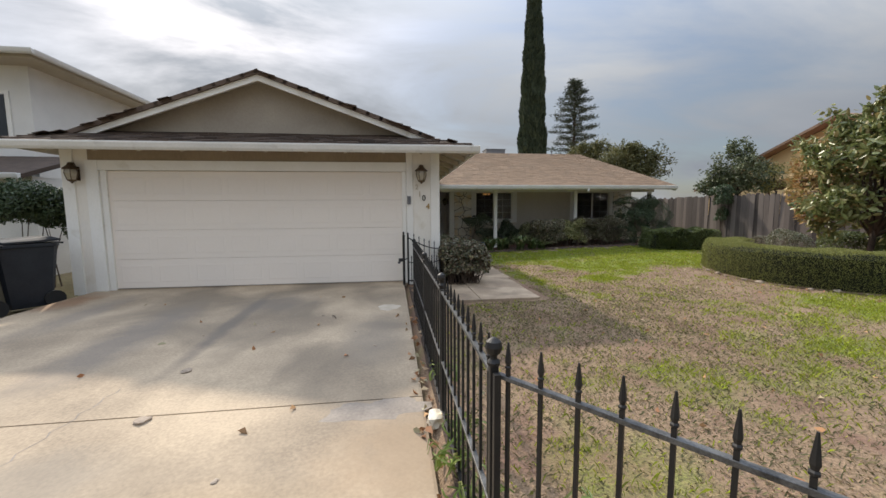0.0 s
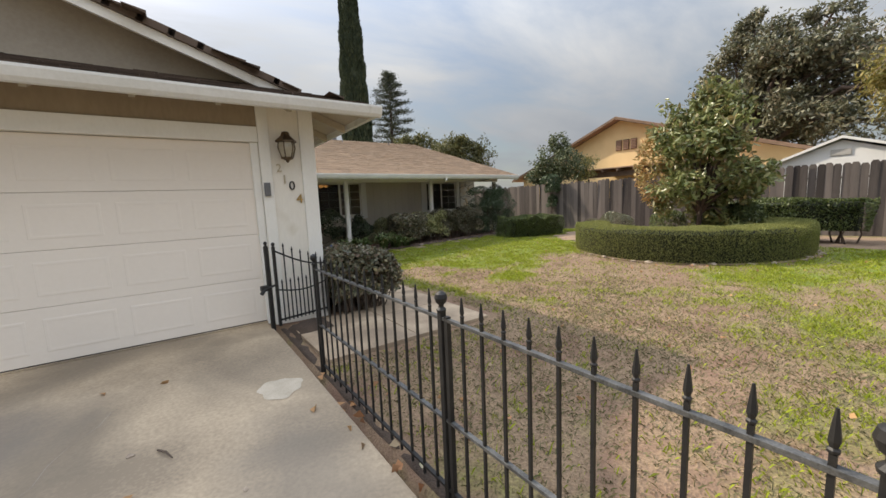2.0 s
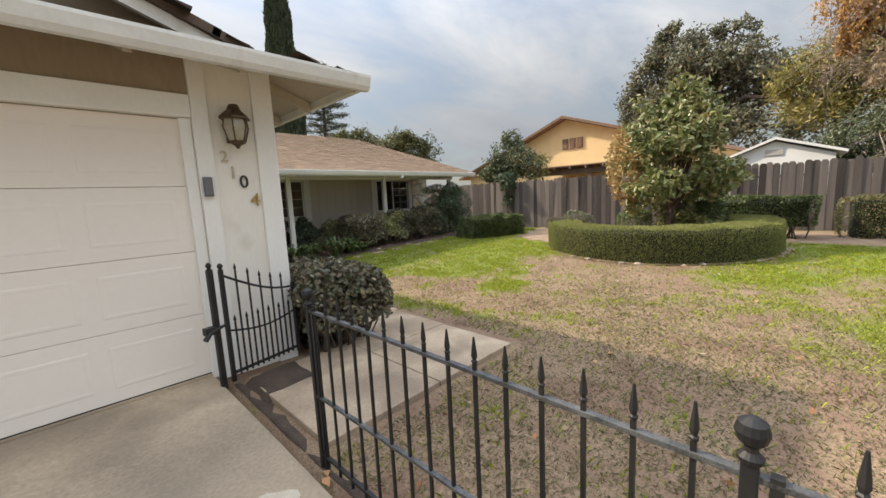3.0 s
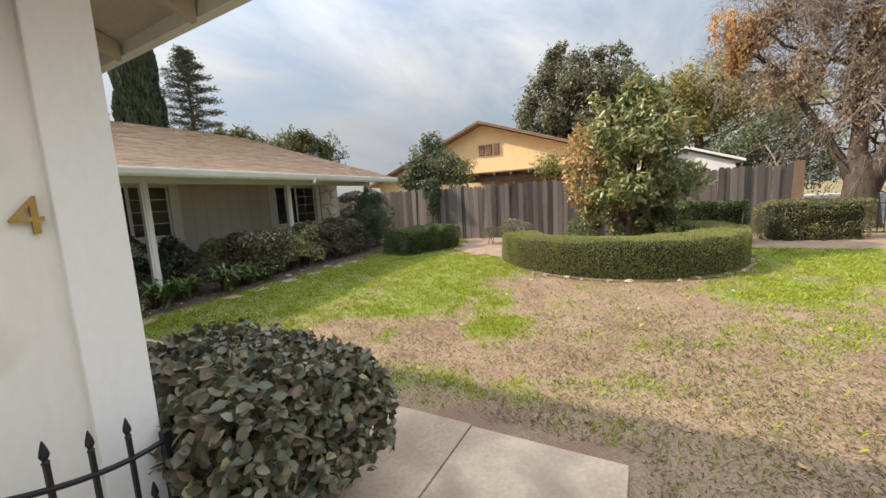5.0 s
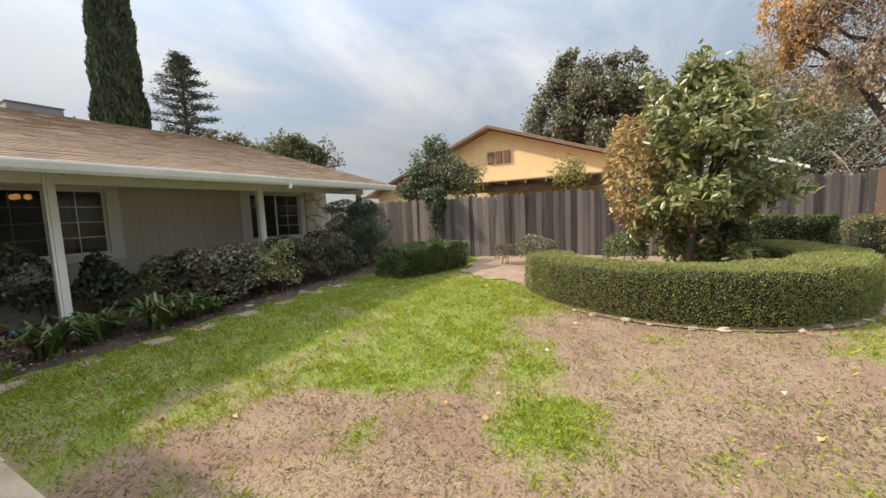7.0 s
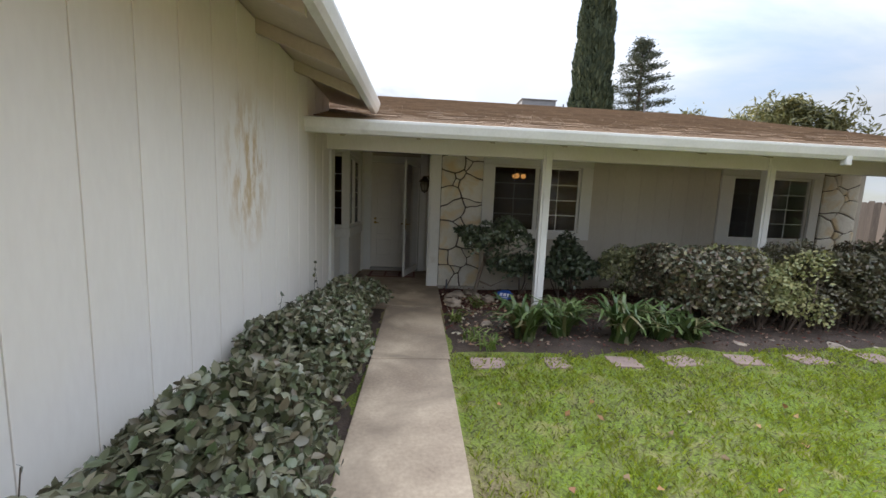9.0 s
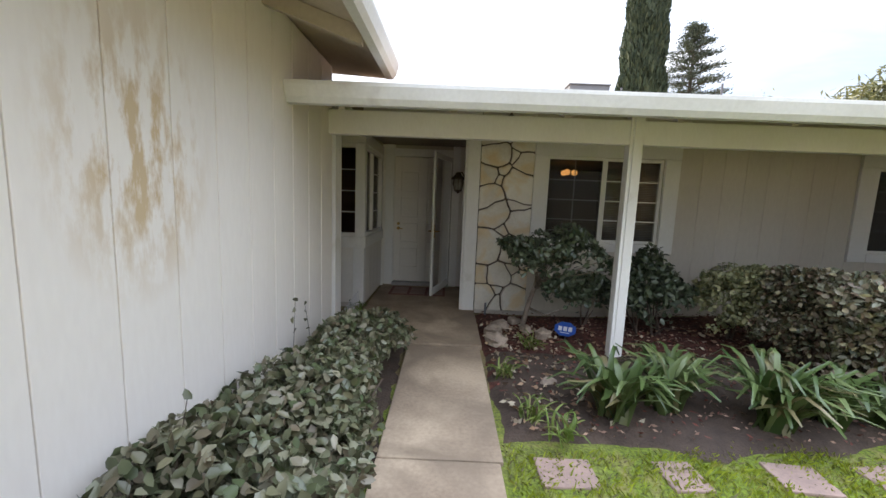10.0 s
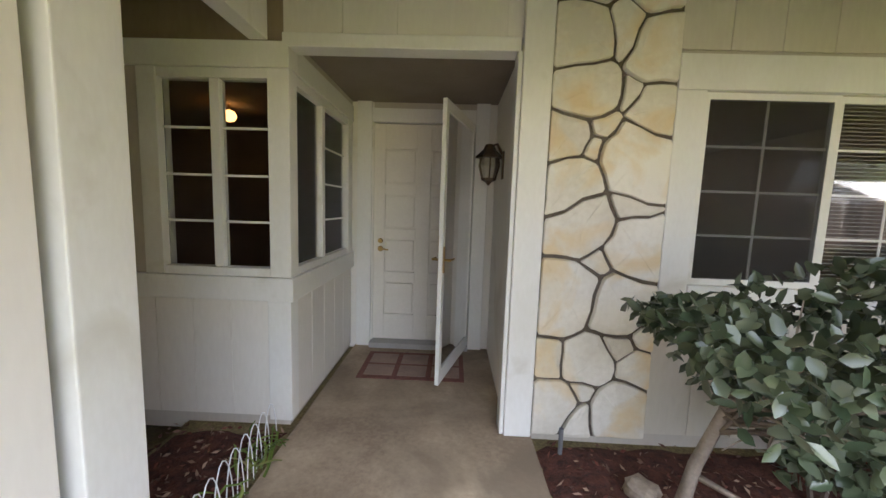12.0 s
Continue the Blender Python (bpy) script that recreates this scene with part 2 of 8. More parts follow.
M_DARKGLASS = mat("dark_window", (0.02, 0.022, 0.026), (0.03, 0.032, 0.036), rough=0.08, bump=0.0, specular=0.6)
M_BLUE = mat("blue_sign", (0.03, 0.09, 0.36), (0.025, 0.075, 0.3), rough=0.4, bump=0.0)
M_WHITE = mat("sign_white", (0.8, 0.8, 0.8), rough=0.5, bump=0.0)
M_BLACKNUM = mat("black_numeral", (0.02, 0.018, 0.016), rough=0.4, bump=0.0)
M_DRYLEAF = leaf_mat("dry_leaf", [(0.30, 0.13, 0.06), (0.45, 0.22, 0.10), (0.22, 0.10, 0.05), (0.55, 0.38, 0.24)], rough=0.8, through_light=0.1)
M_LITTER = leaf_mat("leaf_litter", [(0.30, 0.20, 0.12), (0.14, 0.08, 0.05), (0.42, 0.33, 0.24), (0.20, 0.11, 0.06)], rough=0.8, through_light=0.05)
M_WOODCHIP = leaf_mat("chip", [(0.16, 0.05, 0.035), (0.07, 0.025, 0.018), (0.30, 0.2, 0.14), (0.05, 0.02, 0.015)], rough=0.9, through_light=0.0)
L_RING = leaf_mat("yew_leaf", [(0.11, 0.125, 0.034), (0.18, 0.19, 0.055), (0.24, 0.24, 0.075), (0.14, 0.15, 0.042)], rough=0.55)
L_DARK = leaf_mat("dark_leaf", [(0.022, 0.04, 0.018), (0.045, 0.07, 0.03), (0.07, 0.095, 0.045), (0.03, 0.05, 0.022)], rough=0.4)
L_GLOSSY = leaf_mat("glossy_leaf", [(0.028, 0.043, 0.022), (0.055, 0.075, 0.04), (0.095, 0.112, 0.066), (0.04, 0.058, 0.03), (0.13, 0.145, 0.095), (0.055, 0.072, 0.036)], rough=0.28, through_light=0.12, lighten=1.3)
L_GREYGR = leaf_mat("pittosporum_leaf", [(0.05, 0.058, 0.028), (0.085, 0.10, 0.05), (0.17, 0.165, 0.11), (0.12, 0.095, 0.06), (0.06, 0.066, 0.034), (0.14, 0.13, 0.075), (0.06, 0.085, 0.035), (0.21, 0.19, 0.13)], rough=0.36, through_light=0.15)
L_REDDISH = leaf_mat("reddish_leaf", [(0.05, 0.055, 0.03), (0.09, 0.065, 0.04), (0.07, 0.075, 0.04), (0.13, 0.11, 0.06), (0.05, 0.045, 0.028)], rough=0.45, through_light=0.2)
L_YELLOWISH = leaf_mat("variegated_leaf", [(0.10, 0.12, 0.04), (0.22, 0.22, 0.09), (0.30, 0.27, 0.12), (0.12, 0.13, 0.05)], rough=0.5)
L_VARIEG = leaf_mat("pale_edged_leaf", [(0.10, 0.12, 0.05), (0.30, 0.28, 0.14), (0.16, 0.17, 0.08), (0.40, 0.37, 0.20), (0.12, 0.13, 0.07), (0.22, 0.21, 0.11)], rough=0.45, through_light=0.15)
L_MAGNOLIA = leaf_mat("magnolia_leaf", [(0.075, 0.095, 0.03), (0.14, 0.165, 0.055), (0.26, 0.27, 0.12), (0.10, 0.12, 0.04), (0.26, 0.20, 0.09), (0.17, 0.19, 0.07), (0.085, 0.11, 0.035)], rough=0.30)
L_BROWNED = leaf_mat("browned_leaf", [(0.36, 0.20, 0.08), (0.42, 0.27, 0.12), (0.20, 0.17, 0.06), (0.30, 0.15, 0.06)], rough=0.6)
L_BRIGHT = leaf_mat("camellia_leaf", [(0.05, 0.10, 0.025), (0.10, 0.19, 0.04), (0.16, 0.26, 0.06), (0.07, 0.13, 0.03)], rough=0.4)
L_CYPRESS = leaf_mat("cypress_leaf", [(0.016, 0.026, 0.014), (0.032, 0.045, 0.022), (0.05, 0.06, 0.03)], rough=0.8, through_light=0.1)
L_CONIFER = leaf_mat("conifer_leaf", [(0.028, 0.036, 0.024), (0.048, 0.057, 0.038), (0.07, 0.08, 0.05)], rough=0.8, through_light=0.1)
L_OLIVE = leaf_mat("olive_leaf", [(0.10, 0.11, 0.03), (0.18, 0.17, 0.045), (0.25, 0.20, 0.06), (0.13, 0.12, 0.035)], rough=0.6)
L_BIGTREE = leaf_mat("oak_leaf", [(0.06, 0.068, 0.04), (0.10, 0.105, 0.06), (0.17, 0.165, 0.10), (0.12, 0.095, 0.055), (0.075, 0.085, 0.05), (0.24, 0.23, 0.17)], rough=0.5)
L_ORANGE = leaf_mat("autumn_leaf", [(0.38, 0.17, 0.05), (0.48, 0.25, 0.08), (0.30, 0.15, 0.06), (0.26, 0.17, 0.08)], rough=0.7)
L_STRAP = leaf_mat("strap_leaf", [(0.05, 0.085, 0.025), (0.09, 0.135, 0.04), (0.15, 0.19, 0.07), (0.07, 0.11, 0.03), (0.24, 0.20, 0.10)], rough=0.35)
M_STRAP = leaf_mat("single_strap_leaf", [(0.05, 0.085, 0.025), (0.09, 0.135, 0.04), (0.15, 0.19, 0.07), (0.07, 0.11, 0.03), (0.24, 0.20, 0.10)], rough=0.35, single=True, lighten=1.0)
L_GRASS = leaf_mat("grass_blade", [(0.16, 0.205, 0.012), (0.28, 0.34, 0.016), (0.37, 0.42, 0.028), (0.225, 0.27, 0.014), (0.30, 0.29, 0.06), (0.13, 0.16, 0.012)], rough=0.6, through_light=0.32, lighten=1.06)
L_STRAW = leaf_mat("dry_blade", [(0.32, 0.23, 0.14), (0.38, 0.28, 0.175), (0.25, 0.175, 0.105), (0.20, 0.175, 0.08), (0.15, 0.145, 0.055), (0.17, 0.15, 0.07)], rough=0.8, through_light=0.2, lighten=1.0)
L_HEDGEBROWN = leaf_mat("tired_hedge_leaf", [(0.07, 0.085, 0.03), (0.12, 0.13, 0.045), (0.19, 0.13, 0.06), (0.09, 0.10, 0.035)], rough=0.55)
L_BIGTREE_G = leaf_mat("laurel_leaf", [(0.05, 0.065, 0.03), (0.085, 0.10, 0.05), (0.13, 0.145, 0.075)], rough=0.5)
L_DRYTREE = leaf_mat("dry_tree_leaf", [(0.20, 0.16, 0.125), (0.28, 0.21, 0.15), (0.24, 0.165, 0.10)], rough=0.8)
# raw plywood tan, darkened to carry the shade under the eave
M_FRIEZE = mat("shaded_plywood", (0.36, 0.285, 0.20), (0.27, 0.21, 0.145), rough=0.85, scale=1.2, fine=30, stretch=(1, 1, 0.3), bump=0.2)
M_TAIL = mat("tail_lamp", (0.35, 0.02, 0.02), rough=0.2, bump=0.0)
# beige set darker so the gable's shade is in the colour
M_GABLE = mat("gable_shade_paint", (0.41, 0.36, 0.29), (0.33, 0.285, 0.23), rough=0.75, scale=1.5, fine=30, bump=0.2)
M_IRONWORN = mat("worn_iron_rail", (0.03, 0.03, 0.03), (0.15, 0.15, 0.145), rough=0.4, metal=0.2, scale=18, fine=160, bump=0.2)


def screen_mat(name, color, open_part):
    """Fine insect mesh: part of the light passes straight through."""
    m = bpy.data.materials.new(name)
    m.use_nodes = True
    t = m.node_tree
    b = t.nodes["Principled BSDF"]
    b.inputs["Base Color"].default_value, b.inputs["Roughness"].default_value = (*color, 1), 0.8
    a, ms = t.nodes.new("ShaderNodeBsdfTransparent"), t.nodes.new("ShaderNodeMixShader")
    ms.inputs[0].default_value = 1 - open_part
    t.links.new(a.outputs[0], ms.inputs[1])
    t.links.new(b.outputs[0], ms.inputs[2])
    t.links.new(ms.outputs[0], t.nodes["Material Output"].inputs[0])
    return m


L_DULL = leaf_mat("dull_weed", [(0.09, 0.095, 0.03), (0.13, 0.125, 0.05), (0.17, 0.14, 0.07), (0.075, 0.085, 0.025), (0.20, 0.16, 0.09)], rough=0.7, through_light=0.2, lighten=1.0)
L_BOX = leaf_mat("box_leaf", [(0.04, 0.06, 0.022), (0.08, 0.105, 0.035), (0.13, 0.15, 0.05), (0.06, 0.08, 0.028)], rough=0.45)
L_SHRUBMIX = leaf_mat("bronze_leaf", [(0.045, 0.055, 0.03), (0.085, 0.085, 0.05), (0.15, 0.145, 0.10), (0.11, 0.07, 0.045), (0.055, 0.065, 0.034), (0.09, 0.06, 0.04), (0.22, 0.20, 0.11)], rough=0.4, through_light=0.15, lighten=1.55)
M_PORCH = mat("porch_concrete", (0.40, 0.33, 0.265), (0.24, 0.195, 0.155), rough=0.7, scale=1.8, fine=35, bump=0.35, spread=0.34, stain=(0.20, 0.15, 0.105), stain_scale=1.9, stain_cut=0.51, fine_part=0.3)
L_WEED = leaf_mat("weed_blade", [(0.07, 0.11, 0.02), (0.12, 0.17, 0.03), (0.17, 0.21, 0.05), (0.20, 0.18, 0.07)], rough=0.5)
M_GREYTWIG = mat("grey_twig", (0.30, 0.245, 0.205), (0.19, 0.15, 0.125), rough=0.9, scale=9, fine=60, bump=0.3)
M_PALEBARK = mat("pale_bark", (0.40, 0.33, 0.26), (0.24, 0.19, 0.15), rough=0.9, scale=9, fine=60, bump=0.6)


def add_marks(m, marks):
    """Old stains with soft ragged outlines: (centre, radii, colour, strength) on the ground."""
    t = m.node_tree
    base = t.nodes["Principled BSDF"].inputs["Base Color"]
    geo, rough = t.nodes.new("ShaderNodeNewGeometry"), t.nodes.new("ShaderNodeTexNoise")
    rough.inputs["Scale"].default_value, rough.inputs["Detail"].default_value, rough.inputs["Roughness"].default_value = 2.6, 9, 0.62
    t.links.new(geo.outputs["Position"], rough.inputs["Vector"])
    for (cx, cy), (rx, ry), color, strength in marks:
        mp, gr, mu, mr, mx = [t.nodes.new("ShaderNode" + k) for k in ("Mapping", "TexGradient", "Math", "MapRange", "MixRGB")]
        mp.vector_type = "TEXTURE"
        mp.inputs["Location"].default_value, mp.inputs["Scale"].default_value = (cx, cy, 0.05), (rx, ry, 3.0)
        gr.gradient_type = "SPHERICAL"
        mu.operation = "MULTIPLY"
        mr.inputs["From Min"].default_value, mr.inputs["From Max"].default_value, mr.inputs["To Max"].default_value = 0.10, 0.36, strength
        mx.inputs[2].default_value = (*color, 1)
        for a, b in ((geo.outputs["Position"], mp.inputs[0]), (mp.outputs[0], gr.inputs[0]), (gr.outputs["Fac"], mu.inputs[0]), (rough.outputs[0], mu.inputs[1]), (mu.outputs[0], mr.inputs["Value"]), (mr.outputs[0], mx.inputs[0]), (base.links[0].from_socket, mx.inputs[1]), (mx.outputs[0], base)):
            t.links.new(a, b)


add_marks(M_CONCRETE, [((-2.05, 5.2), (0.17, 2.3), (0.15, 0.13, 0.11), 0.75), ((-3.0, 4.7), (0.55, 2.2), (0.19, 0.165, 0.14), 0.7), ((-1.75, 6.0), (0.9, 0.9), (0.19, 0.165, 0.14), 0.6), ((-4.3, 5.8), (0.4, 1.7), (0.20, 0.175, 0.15), 0.6),
                       ((-0.2, 4.3), (0.55, 1.3), (0.21, 0.18, 0.145), 0.6), ((0.0, 2.15), (0.75, 0.75), (0.36, 0.25, 0.15), 0.45), ((-0.9, 1.7), (0.9, 0.6), (0.36, 0.27, 0.17), 0.55), ((-2.0, 2.2), (0.7, 0.5), (0.27, 0.23, 0.18), 0.6), ((-5.1, 6.6), (0.6, 0.9), (0.25, 0.14, 0.075), 0.8), ((-3.9, 3.0), (1.0, 0.5), (0.30, 0.25, 0.19), 0.5)])
M_SCREEN = screen_mat("insect_screen", (0.05, 0.048, 0.045), 0.66)
M_SCREEN_PALE = screen_mat("storm_screen", (0.30, 0.30, 0.28), 0.6)
M_PATCHSTAIN = mat("oil_stain", (0.20, 0.17, 0.145), (0.33, 0.285, 0.235), rough=0.9, scale=4, fine=40, bump=0.2, spread=0.5)
L_OLIVEDARK = leaf_mat("dark_olive_leaf", [(0.06, 0.065, 0.025), (0.10, 0.10, 0.04), (0.15, 0.14, 0.05)], rough=0.6)
M_WALLBEIGE = mat("house_wall_paint", (0.68, 0.625, 0.53), (0.60, 0.545, 0.455), rough=0.65, scale=1.3, fine=40, stretch=(1, 1, 0.25), pieces=0.2, bump=0.2)


# ---- building helpers ----
def link(name, bm, material):
    me = bpy.data.meshes.new(name)
    bm.to_mesh(me)
    bm.free()
    me.materials.append(material)
    return new(name, me)


def thing(name, label, category, at=(0, 0, 0), group="", kind=""):
    ob = new(name)
    ob.empty_display_size = 0.1
    ob.matrix_basis = pose(*at)
    return tagged(ob, label, category, group, kind)


def put_under(ob, parent):
    ob.parent = parent
    if parent.parent is None:
        ob.matrix_parent_inverse = parent.matrix_basis.inverted()
    return ob


def part(name, bm, material, parent, label=""):
    ob = put_under(link(name, bm, material), parent)
    return tagged(ob, label)


def piece(name, mesh, m, parent):
    """An object of its own on a shared mesh, at the pose m, under its thing."""
    ob = new(name, mesh)
    ob.matrix_basis = m
    return put_under(ob, parent)


def box(x0, y0, z0, x1, y1, z1, bm=None, bevel=0.0):
    own = bm is None
    bm = bm or bmesh.new()
    r = bmesh.ops.create_cube(bm, size=1, matrix=Matrix.LocRotScale(((x0 + x1) / 2, (y0 + y1) / 2, (z0 + z1) / 2), None, (abs(x1 - x0), abs(y1 - y0), abs(z1 - z0))))
    if bevel and own:
        bmesh.ops.bevel(bm, geom=bm.edges[:], offset=bevel, segments=2, affect="EDGES", profile=0.6)
    return bm


def tube(points, radii, sides=8, bm=None, caps=True):
    """A tapered tube along points."""
    bm = bm or bmesh.new()
    rings = []
    for i, p in enumerate(points):
        p = Vector(p)
        a, b = Vector(points[max(i - 1, 0)]), Vector(points[min(i + 1, len(points) - 1)])
        d = (b - a).normalized()
        s = d.cross(Vector((0.13, 0.31, 0.94)) if abs(d.z) < 0.9 else Vector((1, 0, 0))).normalized()
        u = d.cross(s)
        rings.append([bm.verts.new(p + radii[i] * (math.cos(k * 2 * math.pi / sides) * s + math.sin(k * 2 * math.pi / sides) * u)) for k in range(sides)])
    for r0, r1 in zip(rings, rings[1:]):
        for k in range(sides):
            bm.faces.new((r0[k], r0[(k + 1) % sides], r1[(k + 1) % sides], r1[k]))
    if caps:
        bm.faces.new(rings[0][::-1])
        bm.faces.new(rings[-1])
    return bm


def lathe(profile, at=(0, 0, 0), sides=16, bm=None):
    """A turned shape: profile is rows of (radius, height)."""
    bm = bm or bmesh.new()
    c = Vector(at)
    rings = [[bm.verts.new(c + Vector((r * math.cos(k * 2 * math.pi / sides), r * math.sin(k * 2 * math.pi / sides), z))) for k in range(sides)] for r, z in profile]
    for r0, r1 in zip(rings, rings[1:]):
        for k in range(sides):
            bm.faces.new((r0[k], r0[(k + 1) % sides], r1[(k + 1) % sides], r1[k]))
    bm.faces.new(rings[0][::-1])
    bm.faces.new(rings[-1])
    return bm


def slab(poly, thick, bm=None):
    """A plate: the polygon is its top, and it goes straight down by thick."""
    bm = bm or bmesh.new()
    top = [bm.verts.new(p) for p in poly]
    low = [bm.verts.new((p[0], p[1], p[2] - thick)) for p in poly]
    bm.faces.new(top)
    bm.faces.new(low[::-1])
    for i in range(len(poly)):
        j = (i + 1) % len(poly)
        bm.faces.new((top[j], top[i], low[i], low[j]))
    bmesh.ops.recalc_face_normals(bm, faces=bm.faces[:])
    return bm


def mesh_from(name, verts, faces, material):
    """A mesh object from arrays; faces: rows of equal length."""
    me = bpy.data.meshes.new(name)
    n, k = faces.shape
    me.vertices.add(len(verts))
    me.vertices.foreach_set("co", verts.astype(np.float32).ravel())
    me.loops.add(n * k)
    me.loops.foreach_set("vertex_index", faces.astype(np.int32).ravel())
    me.polygons.add(n)
    me.polygons.foreach_set("loop_start", np.arange(0, n * k, k, dtype=np.int32))
    me.update(calc_edges=True)
    me.materials.append(material)
    return new(name, me)


def leaf_mesh(name, centres, along, length, width, material, rng, fold=0.25, facing=None, oval=False):
    """Folded four-cornered leaves at the centres, pointing along; facing: the way their upper sides look."""
    n = len(centres)
    d = along / (np.linalg.norm(along, axis=1, keepdims=True) + 1e-9)
    r = rng.normal(size=(n, 3)) if facing is None else facing
    s = np.cross(d, r)
    s /= np.linalg.norm(s, axis=1, keepdims=True) + 1e-9
    u = np.cross(s, d)
    ln = (length * rng.uniform(0.65, 1.25, n))[:, None]
    wd = (width * rng.uniform(0.7, 1.2, n))[:, None]
    if oval:
        v = np.empty((n, 6, 3))
        a, b = centres - d * ln * 0.5, centres + d * ln * 0.5 - u * ln * 0.12
        v[:, 0], v[:, 3] = a, b
        for k, sg in ((1, 1), (5, -1)):
            v[:, k] = a + (b - a) * 0.32 + s * wd * 0.48 * sg + u * wd * fold
        for k, sg in ((2, 1), (4, -1)):
            v[:, k] = a + (b - a) * 0.72 + s * wd * 0.40 * sg + u * wd * fold * 0.8
        i = np.arange(n)[:, None] * 6
        f = np.concatenate([i + np.array([0, 1, 2, 3]), i + np.array([0, 3, 4, 5])], 1).reshape(-1, 4)
        return mesh_from(name, v.reshape(-1, 3), f, material)
    v = np.empty((n, 4, 3))
    v[:, 0] = centres - d * ln * 0.5
    v[:, 1] = centres + s * wd * 0.5 + u * wd * fold
    v[:, 2] = centres + d * ln * 0.5
    v[:, 3] = centres - s * wd * 0.5 + u * wd * fold
    return mesh_from(name, v.reshape(-1, 3), np.arange(n * 4).reshape(n, 4), material)


def shell_points(rng, n, centre, radii, inner=0.72, top=0.0):
    """Points and outward directions in the shell of an ellipsoid."""
    d = rng.normal(size=(n, 3))
    d /= np.linalg.norm(d, axis=1, keepdims=True)
    if top:
        d[:, 2] = np.where(d[:, 2] < -top, -d[:, 2], d[:, 2])
    r = rng.uniform(inner ** 3, 1, n) ** (1 / 3)
    return np.array(centre) + d * r[:, None] * np.array(radii), d / np.array(radii)


def lumpy(points, amount, scale, seed):
    """Shifts points by a smooth field, so that outlines are uneven."""
    a = np.array([[1.3, 0.7, 2.1], [0.6, 1.9, -0.8], [-1.7, 0.9, 1.1]]) * scale
    return points + amount * (np.sin(points @ a + seed) * 0.6 + np.sin(points @ a.T * 1.9 + seed * 2.3) * 0.4)


# ---- lie of the land ----
def smooth(a, b, x):
    t = np.clip((x - a) / (b - a), 0, 1)
    return t * t * (3 - 2 * t)


def lawn_z(x, y):
    x, y = np.asarray(x, float), np.asarray(y, float)
    z = 0.04 + 0.13 * smooth(3.0, 7.5, x) + 0.015 * np.sin(x * 1.1 + 0.4) * np.sin(y * 0.9)
    z = np.where(x < 0.3, np.where(x < -5.4, 0.0, -0.10), z)
    z = z * smooth(16.5, 14.5, x) - 0.12 * smooth(14.5, 18, x)
    return np.where(y < -4, -0.15, z)


def drive_z(y):
    return 0.0 + 0.10 * smooth(1.0, 7.0, np.asarray(y, float))


def cloud(x, y, freq, seed):
    """Smooth random patches, -1 to 1, from a hashed lattice."""
    u, v = x * freq * 0.94 + y * freq * 0.34, y * freq * 0.94 - x * freq * 0.34
    i, j = np.floor(u), np.floor(v)
    a, b = u - i, v - j
    a, b = a * a * (3 - 2 * a), b * b * (3 - 2 * b)

    def knot(p, q):
        h = np.sin(p * 127.1 + q * 311.7 + seed * 74.7) * 43758.5453
        return 2 * (h - np.floor(h)) - 1
    return (knot(i, j) * (1 - a) + knot(i + 1, j) * a) * (1 - b) + (knot(i, j + 1) * (1 - a) + knot(i + 1, j + 1) * a) * b


def green(x, y):
    """How much living grass grows at a place of the lawn, 0 to 1."""
    def spot(cx, cy, rx, ry):
        return np.exp(-(((x - cx) / rx) ** 2 + ((y - cy) / ry) ** 2))
    edge = 9.55 - 1.75 * smooth(3.2, 5.6, x) - 0.25 * smooth(6.0, 8.0, x) + 0.22 * np.sin(x * 2.3) + 0.15 * np.sin(x * 5.1 + 1)
    g = 1.05 * smooth(-0.75, 0.6, y - edge)
    for cx, cy, rx, ry, a in ((4.3, 7.25, 0.50, 0.36, 0.85), (3.0, 5.95, 0.55, 0.40, 0.62), (6.9, 3.9, 1.5, 1.0, 0.95), (9.2, 2.9, 3.0, 1.5, 1.4), (6.5, 4.7, 0.7, 0.4, 0.7), (2.2, 3.0, 0.7, 0.35, 0.48), (3.3, 2.6, 1.2, 0.6, 0.36),
                              (4.5, 3.2, 1.2, 0.5, 0.36), (2.85, 8.9, 0.28, 1.5, 0.62), (2.9, 6.8, 0.25, 0.8, 0.5), (3.65, 8.35, 0.30, 0.14, 0.8), (5.3, 7.6, 0.8, 0.35, 0.75), (1.3, 1.6, 0.5, 0.7, 0.55), (3.3, 9.9, 0.7, 0.4, 0.95)):
        g = np.maximum(g, a * spot(cx, cy, rx, ry))
    for cx, cy, rx, ry, a in ((3.55, 8.86, 0.50, 0.34, 1.0), (5.7, 7.15, 0.6, 0.22, 0.5), (2.75, 11.0, 0.3, 0.7, 0.45), (4.6, 11.6, 1.6, 0.22, 0.35), (7.0, 10.5, 0.5, 0.2, 0.35)):
        g = g - a * spot(cx, cy, rx, ry)
    g = g * (0.92 + 0.30 * cloud(x, y, 1.1, 3) + 0.22 * cloud(x, y, 3.1, 7))
    g = g + 0.26 * cloud(x, y, 1.5, 1) + 0.24 * cloud(x, y, 3.9, 2) + 0.20 * cloud(x, y, 11.0, 5)
    return np.clip(g + 0.10, 0, 1)


def in_path(x, y):
    """The bare dirt path between the box hedge and the round hedge, on to the wooden fence."""
    wob = 0.10 * np.sin(y * 5.1) + 0.06 * np.sin(y * 11 + x * 3)
    return (x > 7.95 + 0.60 * (y - 7.9) + wob) & (y > 7.9) & (y < 10.35 + 0.3 * np.maximum(0, x - 9.7) + 0.1 * np.sin(x * 6)) & (x < 12.8)


